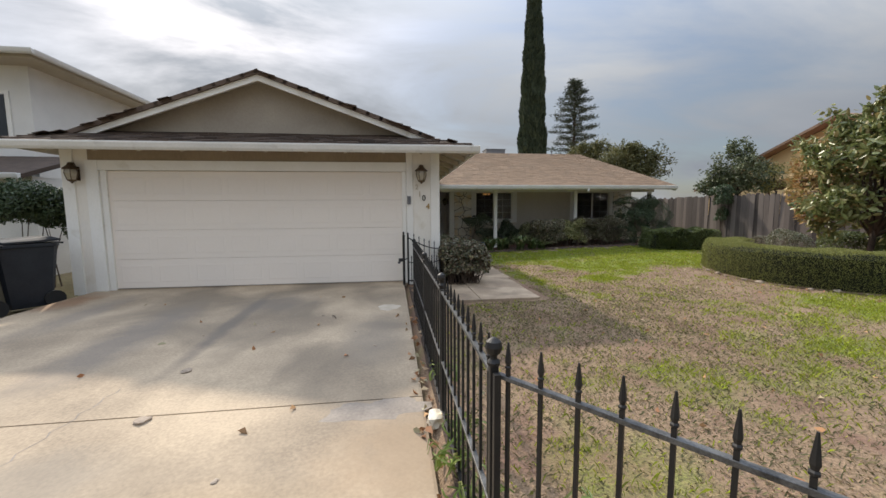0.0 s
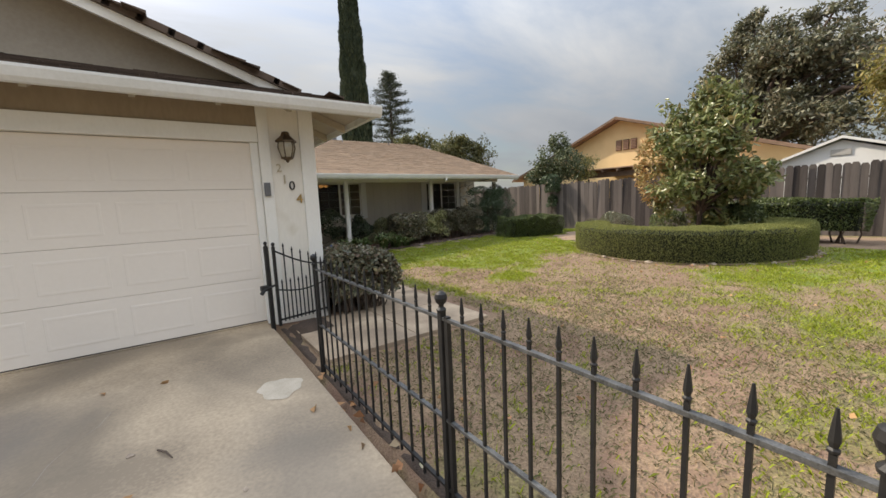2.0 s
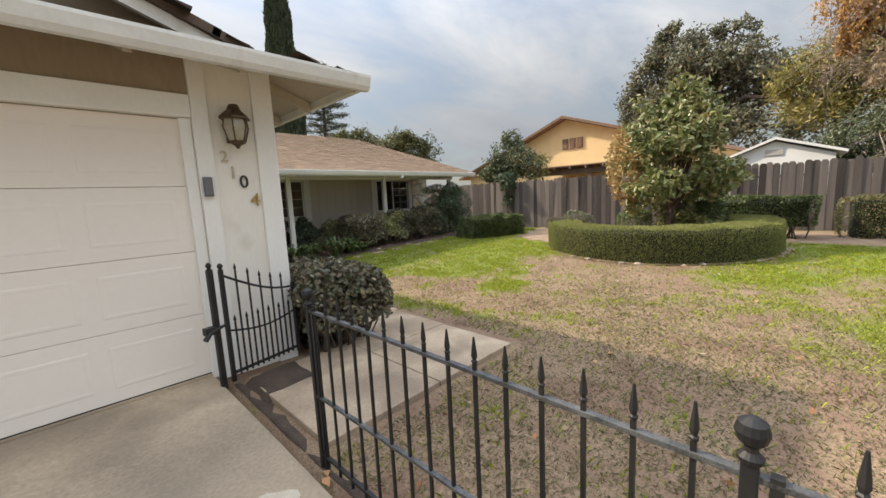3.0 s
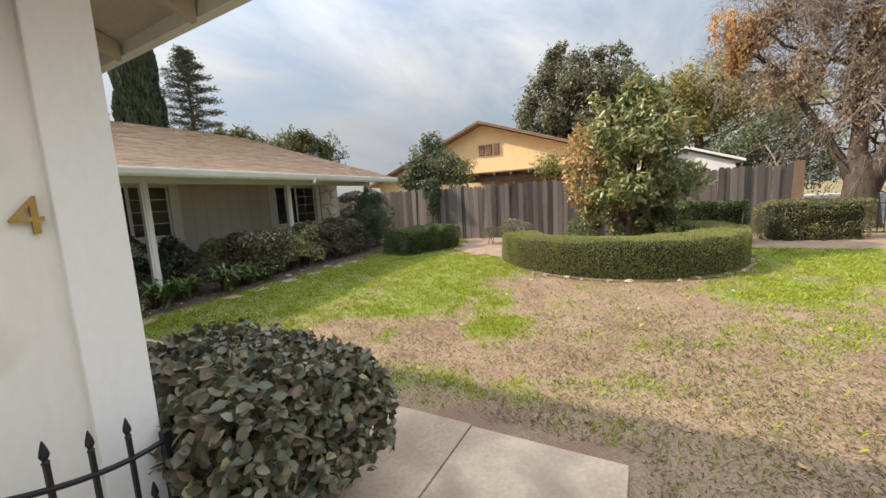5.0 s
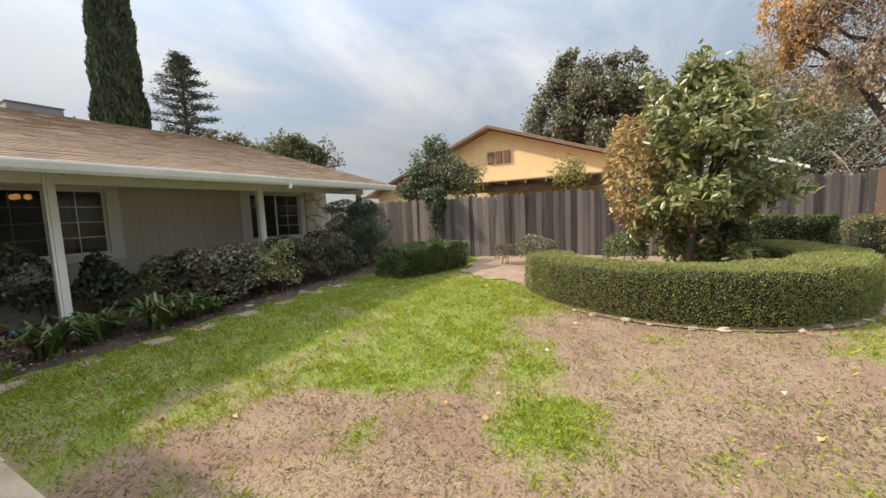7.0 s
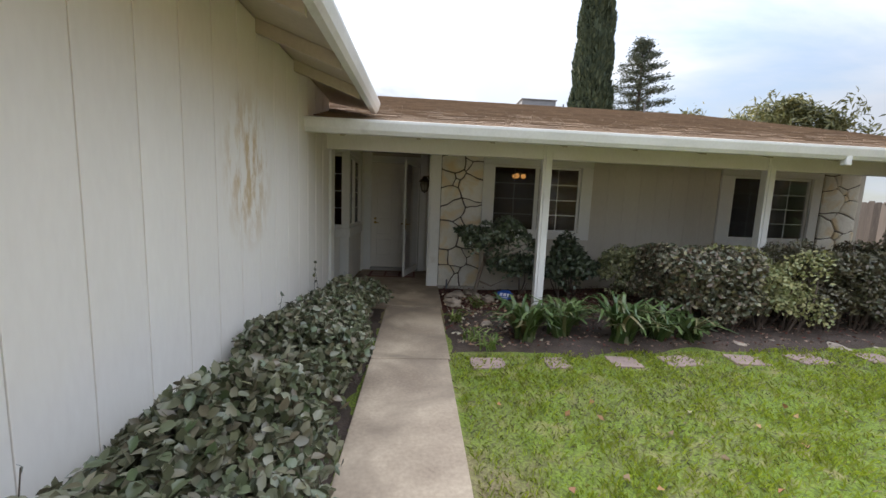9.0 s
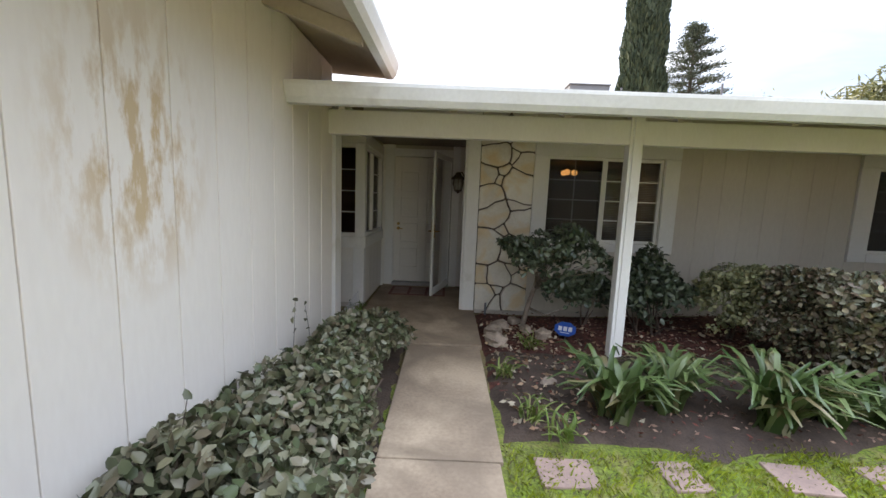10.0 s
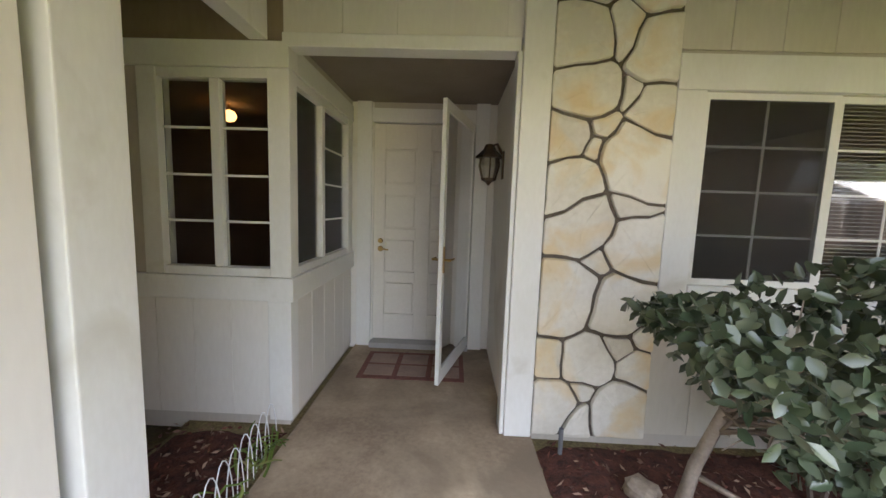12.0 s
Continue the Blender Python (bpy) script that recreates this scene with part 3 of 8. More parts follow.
xs = np.unique(np.concatenate([np.linspace(-900, -60, 8), np.linspace(-60, 0, 16), np.arange(0, 14, 0.1), np.arange(14, 20, 0.5), np.linspace(20, 80, 16), np.linspace(80, 900, 8)]))
ys = np.unique(np.concatenate([np.linspace(-900, -60, 8), np.linspace(-60, -1, 16), np.arange(-1, 15.2, 0.1), np.arange(15.2, 30, 1.0), np.linspace(30, 80, 12), np.linspace(80, 900, 8)]))
gx, gy = np.meshgrid(xs, ys, indexing="ij")
gz = lawn_z(gx, gy)
near_yard = (gx > 0.3) & (gx < 12.9) & (gy > -1) & (gy < 13)
gz = gz + np.where(near_yard, 0.008 * np.sin(gx * 9 + gy * 4) * np.sin(gy * 8 - gx * 3), 0)
idx = np.arange(gx.size).reshape(gx.shape)
gf = np.stack([idx[:-1, :-1], idx[1:, :-1], idx[1:, 1:], idx[:-1, 1:]], -1).reshape(-1, 4)

M_GROUND = bpy.data.materials.new("lawn_soil")
M_GROUND.use_nodes = True
gt = M_GROUND.node_tree
gb = gt.nodes["Principled BSDF"]
gb.inputs["Roughness"].default_value = 0.95
g_at = gt.nodes.new("ShaderNodeAttribute")
g_at.attribute_name = "turf"
g_co = gt.nodes.new("ShaderNodeTexCoord")


def gnoise(scale, detail=6, distortion=0.0):
    n = gt.nodes.new("ShaderNodeTexNoise")
    n.inputs["Scale"].default_value, n.inputs["Detail"].default_value, n.inputs["Distortion"].default_value = scale, detail, distortion
    gt.links.new(g_co.outputs["Object"], n.inputs["Vector"])
    return n


def gmix(a, b, fac):
    m = gt.nodes.new("ShaderNodeMixRGB")
    for i, c in ((1, a), (2, b)):
        if isinstance(c, tuple):
            m.inputs[i].default_value = (*c, 1)
        else:
            gt.links.new(c.outputs[0], m.inputs[i])
    gt.links.new(fac.outputs[0], m.inputs[0])
    return m


def grange(src, lo, hi):
    m = gt.nodes.new("ShaderNodeMapRange")
    m.inputs["From Min"].default_value, m.inputs["From Max"].default_value = lo, hi
    gt.links.new(src.outputs["Fac" if "Fac" in src.outputs else 0], m.inputs["Value"])
    return m


g_fine, g_mid, g_big = gnoise(55, 5), gnoise(7, 6, 0.6), gnoise(1.6, 6, 0.8)
dry = gmix((0.185, 0.125, 0.077), (0.29, 0.20, 0.122), grange(g_fine, 0.38, 0.62))
bare = gmix(dry, (0.20, 0.12, 0.08), grange(g_big, 0.47, 0.64))
grass_low = gmix((0.075, 0.095, 0.016), (0.19, 0.25, 0.022), grange(g_fine, 0.35, 0.65))
blotch = gmix(grass_low, (0.26, 0.22, 0.08), grange(g_mid, 0.52, 0.72))
lawn_mix = gmix(bare, blotch, grange(g_at, 0.24, 0.95))
gt.links.new(lawn_mix.outputs[0], gb.inputs["Base Color"])
g_bump = gt.nodes.new("ShaderNodeBump")
g_bump.inputs["Strength"].default_value, g_bump.inputs["Distance"].default_value = 0.8, 0.02
gt.links.new(g_fine.outputs[0], g_bump.inputs["Height"])
gt.links.new(g_bump.outputs[0], gb.inputs["Normal"])

ground = mesh_from("ground", np.stack([gx, gy, gz], -1).reshape(-1, 3), gf, M_GROUND)
turf = ground.data.attributes.new("turf", "FLOAT", "POINT")
# past 10.3 a darker green also puts the house's shade into the ground colour
turf.data.foreach_set("value", (np.where(near_yard, np.maximum(green(gx, gy), 0.85 * smooth(10.3, 11.0, gy)), 0.45)).astype(np.float32).ravel())
tagged(ground, "front lawn with green patches, dry bare soil and a shade-darkened strip", "lawn", kind="structure")

# driveway slabs, with joints
drive = thing("driveway", "stained pale concrete driveway with joints and a cement patch", "driveway", (-2.5, 2, 0), kind="structure")
for y0, y1 in ((-5.2, 2.86), (2.875, 7.42)):
    for x0, x1 in ((-5.28, 0.22),):
        n = 14
        bm = bmesh.new()
        rows = []
        for i in range(n + 1):
            y = y0 + (y1 - y0) * i / n
            z = float(drive_z(y))
            left = x0 - 0.5 * float(smooth(3.0, 0.0, y))
            rows.append([bm.verts.new(p) for p in ((left, y, z - 0.12), (left, y, z - 0.006), (left + 0.02, y, z), (x1 - 0.02, y, z), (x1, y, z - 0.006), (x1, y, z - 0.12))])
        for a, b in zip(rows, rows[1:]):
            for k in range(5):
                bm.faces.new((a[k], b[k], b[k + 1], a[k + 1]))
        bm.faces.new(rows[0])
        bm.faces.new(rows[-1][::-1])
        bmesh.ops.recalc_face_normals(bm, faces=bm.faces[:])
        part("slab", bm, M_CONCRETE, drive)
bm = lathe([(0.02, 0.0), (0.17, 0.0005), (0.14, 0.003), (0.05, 0.005)], (0, 0, 0), 30)
for v in bm.verts:
    a = math.atan2(v.co.y, v.co.x)
    k = 1 + 0.10 * math.sin(3 * a + 1) + 0.07 * math.sin(7 * a)
    v.co = Vector((-0.06 + v.co.x * k * 0.95, 5.5 + v.co.y * k * 1.1, float(drive_z(5.5)) + v.co.z))
part("cement_patch", bm, M_PATCH, drive, "pale cement patch")



def stain_patch(cx, cy, rx, ry, seed, material, name, label):
    bm = lathe([(0.02, 0.0015), (0.7, 0.0015), (1.0, 0.001)], (0, 0, 0), 26)
    for v in bm.verts:
        a = math.atan2(v.co.y, v.co.x)
        k = 1 + 0.2 * math.sin(2 * a + seed) + 0.14 * math.sin(5 * a + seed * 2) + 0.1 * math.sin(9 * a)
        y = cy + v.co.y * ry * k
        v.co = Vector((cx + v.co.x * rx * k, y, float(drive_z(y)) + v.co.z))
    part(name, bm, material, drive, label)


def crack(points, w, name="crack"):
    bm = bmesh.new()
    rows = []
    for i, (x, y) in enumerate(points):
        ww = w * (0.5 + 0.5 * math.sin(i * 1.7) ** 2)
        rows.append([bm.verts.new((x - ww, y, float(drive_z(y)) + 0.0015)), bm.verts.new((x + ww, y + ww, float(drive_z(y)) + 0.0015))])
    for a, b in zip(rows, rows[1:]):
        bm.faces.new((a[0], a[1], b[1], b[0]))
    part(name, bm, M_PATCHSTAIN, drive, "thin dark crack")


stain_patch(-0.12, 2.72, 0.34, 0.16, 1.0, M_PATCHSTAIN, "dark_stain", "dark dirt stain")
crack([(-2.27 - 0.004 * k + 0.022 * math.sin(k * 2.2), 3.35 - 0.075 * k) for k in range(16)], 0.006)
crack([(-1.1 - 0.07 * k + 0.03 * math.sin(k * 1.9), 5.9 - 0.17 * k) for k in range(13)], 0.004)

# front walk: pad by the gate and slabs up to the porch
path = thing("pavement", "worn tan concrete front walk in slabs", "walkway", (2.1, 9, 0), kind="structure")
WZ = 0.075
for x0, y0, x1, y1 in ((0.42, 5.78, 1.40, 7.12), (1.41, 5.78, 2.40, 6.71), (1.41, 6.72, 2.42, 7.60), (1.72, 7.61, 2.48, 8.9), (1.75, 8.91, 2.50, 10.24), (1.78, 10.255, 2.51, 12.1), (1.78, 12.11, 2.53, 13.86)):
    part("slab", box(x0, y0, WZ - 0.11, x1, y1, WZ, bevel=0.008), M_WALK, path)
part("porch_slab", box(1.045, 13.88, WZ - 0.11, 2.56, 16.7, WZ + 0.012, bevel=0.01), M_WALK, path)

# ---- garage ----
GX0, GX1, GY0, GY1 = -5.58, 1.0, 7.3, 14.02
ZT = 2.75
SKEW = radians(-1.0)
wall_front = thing("wall_front", "garage front wall with white corner boards and beige siding", "wall", (-2, 7.2, 0), kind="structure")
part("siding", box(GX0, GY0 + 0.012, 0.02, -5.2, GY0 + 0.14, ZT, bevel=0.003), M_SIDING, wall_front)
part("siding", box(0.36, GY0 + 0.012, 0.02, GX1 - 0.08, GY0 + 0.14, ZT, bevel=0.003), M_SIDING, wall_front)
# the strip over the door has eave shade put into its colour
part("siding", box(-5.2, GY0 + 0.012, 2.40, 0.36, GY0 + 0.14, ZT + 0.02, bevel=0.003), M_FRIEZE, wall_front)
part("corner_board", box(GX0 - 0.03, GY0 - 0.02, 0.04, GX0 + 0.16, GY0 + 0.10, ZT, bevel=0.006), M_TRIM, wall_front)
part("corner_board", box(0.765, GY0 - 0.02, 0.04, GX1 - 0.062, GY0 + 0.16, ZT, bevel=0.006), M_TRIM, wall_front)
part("door_casing", box(-5.24, GY0 - 0.02, 0.06, -5.04, GY0 + 0.10, 2.41, bevel=0.006), M_TRIM, wall_front)
part("door_casing", box(0.30, GY0 - 0.02, 0.06, 0.42, GY0 + 0.10, ZT - 0.02, bevel=0.006), M_TRIM, wall_front)
part("door_head", box(-5.038, GY0 - 0.018, 2.24, 0.298, GY0 + 0.10, 2.41, bevel=0.006), M_TRIM, wall_front)
part("door_stop", box(-5.038, GY0 + 0.02, 0.08, -4.94, GY0 + 0.12, 2.238, bevel=0.008), M_TRIM, wall_front)
part("door_stop", box(0.215, GY0 + 0.02, 0.08, 0.298, GY0 + 0.12, 2.238, bevel=0.008), M_TRIM, wall_front)
part("floor_sill", box(-5.2, GY0 + 0.03, 0.0, 0.4, GY0 + 0.4, 0.115), M_CONCRETE, wall_front)

gdoor = thing("door_1", "closed cream sectional garage door with raised panels", "garage door", (-2.25, 7.3, 0.1), kind="structure")
for i in range(4):
    z0 = 0.125 + i * 0.528
    sec = part("door_section", box(-4.942, GY0 + 0.06, z0, 0.218, GY0 + 0.11, z0 + 0.5248, bevel=0.003), M_GDOOR, gdoor)
    for k in range(8):
        x0 = -4.86 + k * 0.636
        bm = bmesh.new()
        rim = [[bm.verts.new((x, GY0 + 0.0598 - out, z)) for x, z in ((x0 + e, z0 + 0.10 + e), (x0 + 0.53 - e, z0 + 0.10 + e), (x0 + 0.53 - e, z0 + 0.42 - e), (x0 + e, z0 + 0.42 - e))] for e, out in ((0.0, -0.0005), (0.008, 0.0022), (0.024, 0.0026), (0.036, 0.0012))]
        for r0, r1 in zip(rim, rim[1:]):
            for i2 in range(4):
                bm.faces.new((r0[i2], r0[(i2 + 1) % 4], r1[(i2 + 1) % 4], r1[i2]))
        bm.faces.new(rim[-1])
        bmesh.ops.recalc_face_normals(bm, faces=bm.faces[:])
        part("raised_panel", bm, M_GDOOR, sec)
part("bottom_seal", box(-4.942, GY0 + 0.065, 0.10, 0.218, GY0 + 0.105, 0.1249), M_TYRE, gdoor, "black rubber seal")

wall_side = thing("wall_side", "cream grooved plywood garage side wall with peeling brown stains", "wall", (1, 10.5, 0), kind="structure")
part("backing", box(0.80, GY0 + 0.16, 0.0, 0.912, GY1 - 0.01, 2.80), M_SIDE_BEIGE, wall_side)
bm = box(0.985, -0.1496, 0.05, 1.0, 0.1496, 2.79, bevel=0.003)
strip = bpy.data.meshes.new("siding_strip")
bm.to_mesh(strip)
bm.free()
M_SIDE_STRIP = mat("peeling_siding", (0.87, 0.82, 0.745), (0.81, 0.755, 0.68), rough=0.6, scale=1.3, fine=40, stretch=(1, 1, 0.25), pieces=0.25, bump=0.2)
# two brown weathered streaks where the paint has worn off
st = M_SIDE_STRIP.node_tree
s_geo, s_map, s_noise = st.nodes.new("ShaderNodeNewGeometry"), st.nodes.new("ShaderNodeMapping"), st.nodes.new("ShaderNodeTexNoise")
s_map.vector_type = "TEXTURE"
s_map.inputs["Location"].default_value, s_map.inputs["Scale"].default_value = (1.0, 11.52, 1.72), (1.0, 0.42, 0.62)
s_grad = st.nodes.new("ShaderNodeTexGradient")
s_grad.gradient_type = "SPHERICAL"
s_noise.inputs["Scale"].default_value, s_noise.inputs["Detail"].default_value, s_noise.inputs["Roughness"].default_value = 9.0, 8, 0.65
s_nm = st.nodes.new("ShaderNodeMapping")
s_nm.inputs["Scale"].default_value = (1, 1.3, 0.42)
s_mul, s_rng, s_mix = st.nodes.new("ShaderNodeMath"), st.nodes.new("ShaderNodeMapRange"), st.nodes.new("ShaderNodeMixRGB")
s_mul.operation, s_mul.use_clamp = "MULTIPLY", True
s_rng.inputs["From Min"].default_value, s_rng.inputs["From Max"].default_value, s_rng.inputs["To Max"].default_value = 0.45, 0.60, 1.7
s_mix.inputs[2].default_value = (0.60, 0.46, 0.28, 1)
s_old = st.nodes["Principled BSDF"].inputs["Base Color"].links[0].from_socket
for a, b in ((s_geo.outputs["Position"], s_map.inputs[0]), (s_map.outputs[0], s_grad.inputs[0]), (s_geo.outputs["Position"], s_nm.inputs[0]), (s_nm.outputs[0], s_noise.inputs["Vector"]), (s_grad.outputs["Fac"], s_mul.inputs[0]), (s_noise.outputs[0], s_rng.inputs["Value"]), (s_rng.outputs[0], s_mul.inputs[1]), (s_mul.outputs[0], s_mix.inputs[0]), (s_old, s_mix.inputs[1]), (s_mix.outputs[0], st.nodes["Principled BSDF"].inputs["Base Color"])):
    st.links.new(a, b)
strip.materials.append(M_SIDE_STRIP)
for i in range(21):
    piece("siding_strip", strip, pose(-0.07 * (1 - (i + 0.5) / 21), 7.61 + i * 0.3018, 0), wall_side)
part("corner_board", box(0.88, GY1 - 0.18, 0.05, GX1 + 0.022, GY1 + 0.03, 2.46, bevel=0.006), M_TRIM, wall_side)
wall_closing = thing("wall_back", "plain beige garage walls out of sight", "wall", (-2, 13.9, 0), kind="structure")
part("wall_panel", box(GX0, GY0 + 0.15, 0, GX0 + 0.12, 23.0, ZT), M_SIDE_BEIGE, wall_closing)
part("wall_panel", box(GX0 + 0.13, GY1 - 0.12, 0, 0.855, GY1, 2.75), M_SIDE_BEIGE, wall_closing)
part("wall_panel", box(-0.24, GY1 + 0.005, 0, -0.12, 15.195, 2.85), M_SIDE_BEIGE, wall_closing)

# garage roof, a Dutch gable
S = 0.355
EX0, EX1, EY0, RX = -6.11, 1.61, 6.775, -2.25
ZE = 2.645
GBY = EY0 + 0.65


def gr(x, y):
    return (x, y, ZE + S * min(EX1 - x, x - EX0))


def gs(x, y):
    return (x, y, ZE + S * (y - EY0))


VY = 13.42
VTOP = VY + (EX1 - RX)
groof = thing("garage_roof", "dark brown shingled Dutch gable roof over the garage", "roof", (-2.2, 7, 2.6), kind="structure")
part("roof_deck", slab([gr(EX1, EY0), gr(EX1, VY), gr(RX, VTOP), gr(RX, GBY), gr(EX1 - 0.65, GBY)], 0.06), M_SOFFIT, groof)
part("roof_deck", slab([gr(EX0, EY0), gr(EX0 + 0.65, GBY), gr(RX, GBY), gr(RX, VTOP), gr(EX0, VTOP)], 0.06), M_SOFFIT, groof)
part("roof_deck", slab([gs(EX0, EY0), gs(EX1, EY0), gs(EX1 - 1.05, EY0 + 1.05), gs(EX0 + 1.05, EY0 + 1.05)], 0.06), M_SOFFIT, groof)
# gable wall with barge boards
bm = bmesh.new()
prof = [(EX0 + 0.8, 2.90), (EX1 - 0.8, 2.90), (RX, ZE + S * (EX1 - RX) - 0.06)]
a = [bm.verts.new((x, GBY + 0.28, z)) for x, z in prof]
b = [bm.verts.new((x, GBY + 0.38, z)) for x, z in prof]
bm.faces.new(a)
bm.faces.new(b[::-1])
for i in range(3):
    bm.faces.new((a[i], b[i], b[(i + 1) % 3], a[(i + 1) % 3]))
bmesh.ops.recalc_face_normals(bm, faces=bm.faces[:])
part("gable_wall", bm, M_GABLE, groof, "plywood gable, its beige darkened for shade")
for sx in (-1, 1):
    xe = EX1 - 0.65 if sx > 0 else EX0 + 0.65
    bm = bmesh.new()
    ends = [gr(xe, GBY), gr(RX, GBY)]
    vs = []
    for (x, y, z) in ends:
        for dy, dz in ((0.0, -0.045), (0.0, -0.15), (0.045, -0.15), (0.045, -0.045)):
            vs.append(bm.verts.new((x, y + dy - 0.02, z + dz)))
    for k in range(4):
        bm.faces.new((vs[k], vs[(k + 1) % 4], vs[4 + (k + 1) % 4], vs[4 + k]))
    bm.faces.new(vs[:4])
    bm.faces.new(vs[4:])
    bmesh.ops.recalc_face_normals(bm, faces=bm.faces[:])
    part("barge_board", bm, M_TRIM, groof, "white painted barge board")


def gutter(x0, y0, x1, y1, z, h=0.125, d=0.10):
    """A fascia gutter with a rolled lip, along a straight eave; its outside lies to the right of the way."""
    bm = bmesh.new()
    w = Vector((x1 - x0, y1 - y0, 0))
    o = Vector((w.y, -w.x, 0)).normalized()
    prof = [(0, 0), (0, -h), (d * 0.55, -h), (d * 0.8, -h * 0.72), (d, -h * 0.18), (d, 0), (d - 0.012, 0.004), (d - 0.016, -0.012), (0.01, -0.02)]
    ends = [[bm.verts.new(Vector((x, y, z + dz)) + o * do) for do, dz in prof] for x, y in ((x0, y0), (x1, y1))]
    k = len(prof)
    for i in range(k):
        bm.faces.new((ends[0][i], ends[0][(i + 1) % k], ends[1][(i + 1) % k], ends[1][i]))
    bm.faces.new(ends[0])
    bm.faces.new(ends[1][::-1])
    bmesh.ops.recalc_face_normals(bm, faces=bm.faces[:])
    return bm


part("gutter", gutter(EX0, EY0 - 0.002, EX1 + 0.1, EY0 - 0.002, ZE - 0.005), M_GUTTER, groof, "white metal gutter")
part("gutter", gutter(EX1 + 0.002, EY0 + 0.004, EX1 + 0.002, 13.2, ZE - 0.005), M_GUTTER, groof, "white metal gutter")
# soffit and rafter tails
for i in range(9):
    y = EY0 + 0.9 + i * 0.8
    if y < 13.0:
        bm = bmesh.new()
        for x, zz in ((1.0, ZE + S * (EX1 - 1.0)), (EX1 - 0.01, ZE)):
            for dy, dz in ((-0.022, -0.062), (0.022, -0.062), (0.022, -0.16), (-0.022, -0.16)):
                bm.verts.new((x, y + dy, zz + dz))
        bm.verts.ensure_lookup_table()
        v = bm.verts
        for k in range(4):
            bm.faces.new((v[k], v[(k + 1) % 4], v[4 + (k + 1) % 4], v[4 + k]))
        bm.faces.new(v[:4])
        bm.faces.new(v[4:])
        bmesh.ops.recalc_face_normals(bm, faces=bm.faces[:])
        part("rafter_tail", bm, M_SOFFIT, groof)
for i in range(10):
    # front rafter tails
    x = GX0 + 0.3 + i * 0.66
    bm = bmesh.new()
    for y, zz in ((GY0 + 0.12, ZE + S * (GY0 + 0.12 - EY0)), (EY0 + 0.01, ZE)):
        for dx, dz in ((-0.022, -0.062), (0.022, -0.062), (0.022, -0.15), (-0.022, -0.15)):
            bm.verts.new((x + dx, y, zz + dz))
    bm.verts.ensure_lookup_table()
    v = bm.verts
    for k in range(4):
        bm.faces.new((v[k], v[(k + 1) % 4], v[4 + (k + 1) % 4], v[4 + k]))
    bm.faces.new(v[:4])
    bm.faces.new(v[4:])
    bmesh.ops.recalc_face_normals(bm, faces=bm.faces[:])
    part("rafter_tail", bm, M_SOFFIT, groof)
part("hip_rafter", tube([(EX1 - 0.02, EY0 + 0.02, ZE - 0.11), (EX1 - 0.72, EY0 + 0.72, ZE - 0.11 + S * 0.7)], [0.045, 0.045], 4), M_SOFFIT, groof)


def shingles(name, origin, across, up, width, rows, inside, material, exposure=0.15, wide=0.3, thick=0.012, seed=3):
    """Courses of overlapping shingles on a slope, joined: origin at an eave corner; inside(u, v) keeps those on the roof."""
    rng = np.random.default_rng(seed)
    o, a, b = Vector(origin), Vector(across).normalized(), Vector(up).normalized()
    nrm = a.cross(b)
    vs, fs = [], []
    for r in range(rows):
        u = -rng.uniform(0, wide)
        while u < width:
            w = wide * rng.uniform(0.7, 1.3)
            u0, u1 = max(u, 0) + 0.003, min(u + w, width) - 0.003
            u += w
            v0 = r * exposure + rng.uniform(-0.008, 0.008) - 0.02
            if u1 - u0 < 0.03 or not inside((u0 + u1) / 2, v0 + 0.05):
                continue
            t = thick * rng.uniform(0.75, 1.35)
            p = [o + a * uu + b * vv + nrm * h for uu, vv, h in ((u0, v0, 0.002), (u1, v0, 0.002), (u1, v0, t + 0.006), (u0, v0, t + 0.006), (u1, v0 + exposure * 1.25, 0.005), (u0, v0 + exposure * 1.25, 0.005))]
            k = len(vs)
            vs += [tuple(q) for q in p]
            fs += [(k, k + 1, k + 2, k + 3), (k + 3, k + 2, k + 4, k + 5), (k, k + 3, k + 5, k + 5), (k + 1, k + 4, k + 2, k + 2)]
    me = bpy.data.meshes.new(name)
    me.from_pydata(vs, [], [tuple(dict.fromkeys(f)) for f in fs])
    me.materials.append(material)
    return new(name, me)


cs = math.sqrt(1 + S * S)
sh = shingles("shingle_courses", gs(EX0, EY0), (1, 0, 0), (0, 1, S), EX1 - EX0, 7, lambda u, v: v / cs < min(u, EX1 - EX0 - u) + 0.1 and v / cs < 1.02, M_SHINGLE_D, 0.15, 0.28, 0.02)
tagged(put_under(sh, groof), "dark brown shingle courses", kind="stuff")
sh = shingles("shingle_courses", gr(EX1, EY0), (0, 1, 0), (-1, 0, S), VTOP - EY0, 27, lambda u, v: u > min(v / cs, 0.64) - 0.05 and u < VY - EY0 + v / cs, M_SHINGLE_D, 0.15, 0.28, 0.02, 4)
tagged(put_under(sh, groof), "dark brown shingle courses", kind="stuff")
sh = shingles("shingle_courses", gr(EX0, VTOP), (0, -1, 0), (1, 0, S), VTOP - EY0, 27, lambda u, v: u < VTOP - EY0 - min(v / cs, 0.64) + 0.05, M_SHINGLE_D, 0.15, 0.28, 0.02, 5)
tagged(put_under(sh, groof), "dark brown shingle courses", kind="stuff")
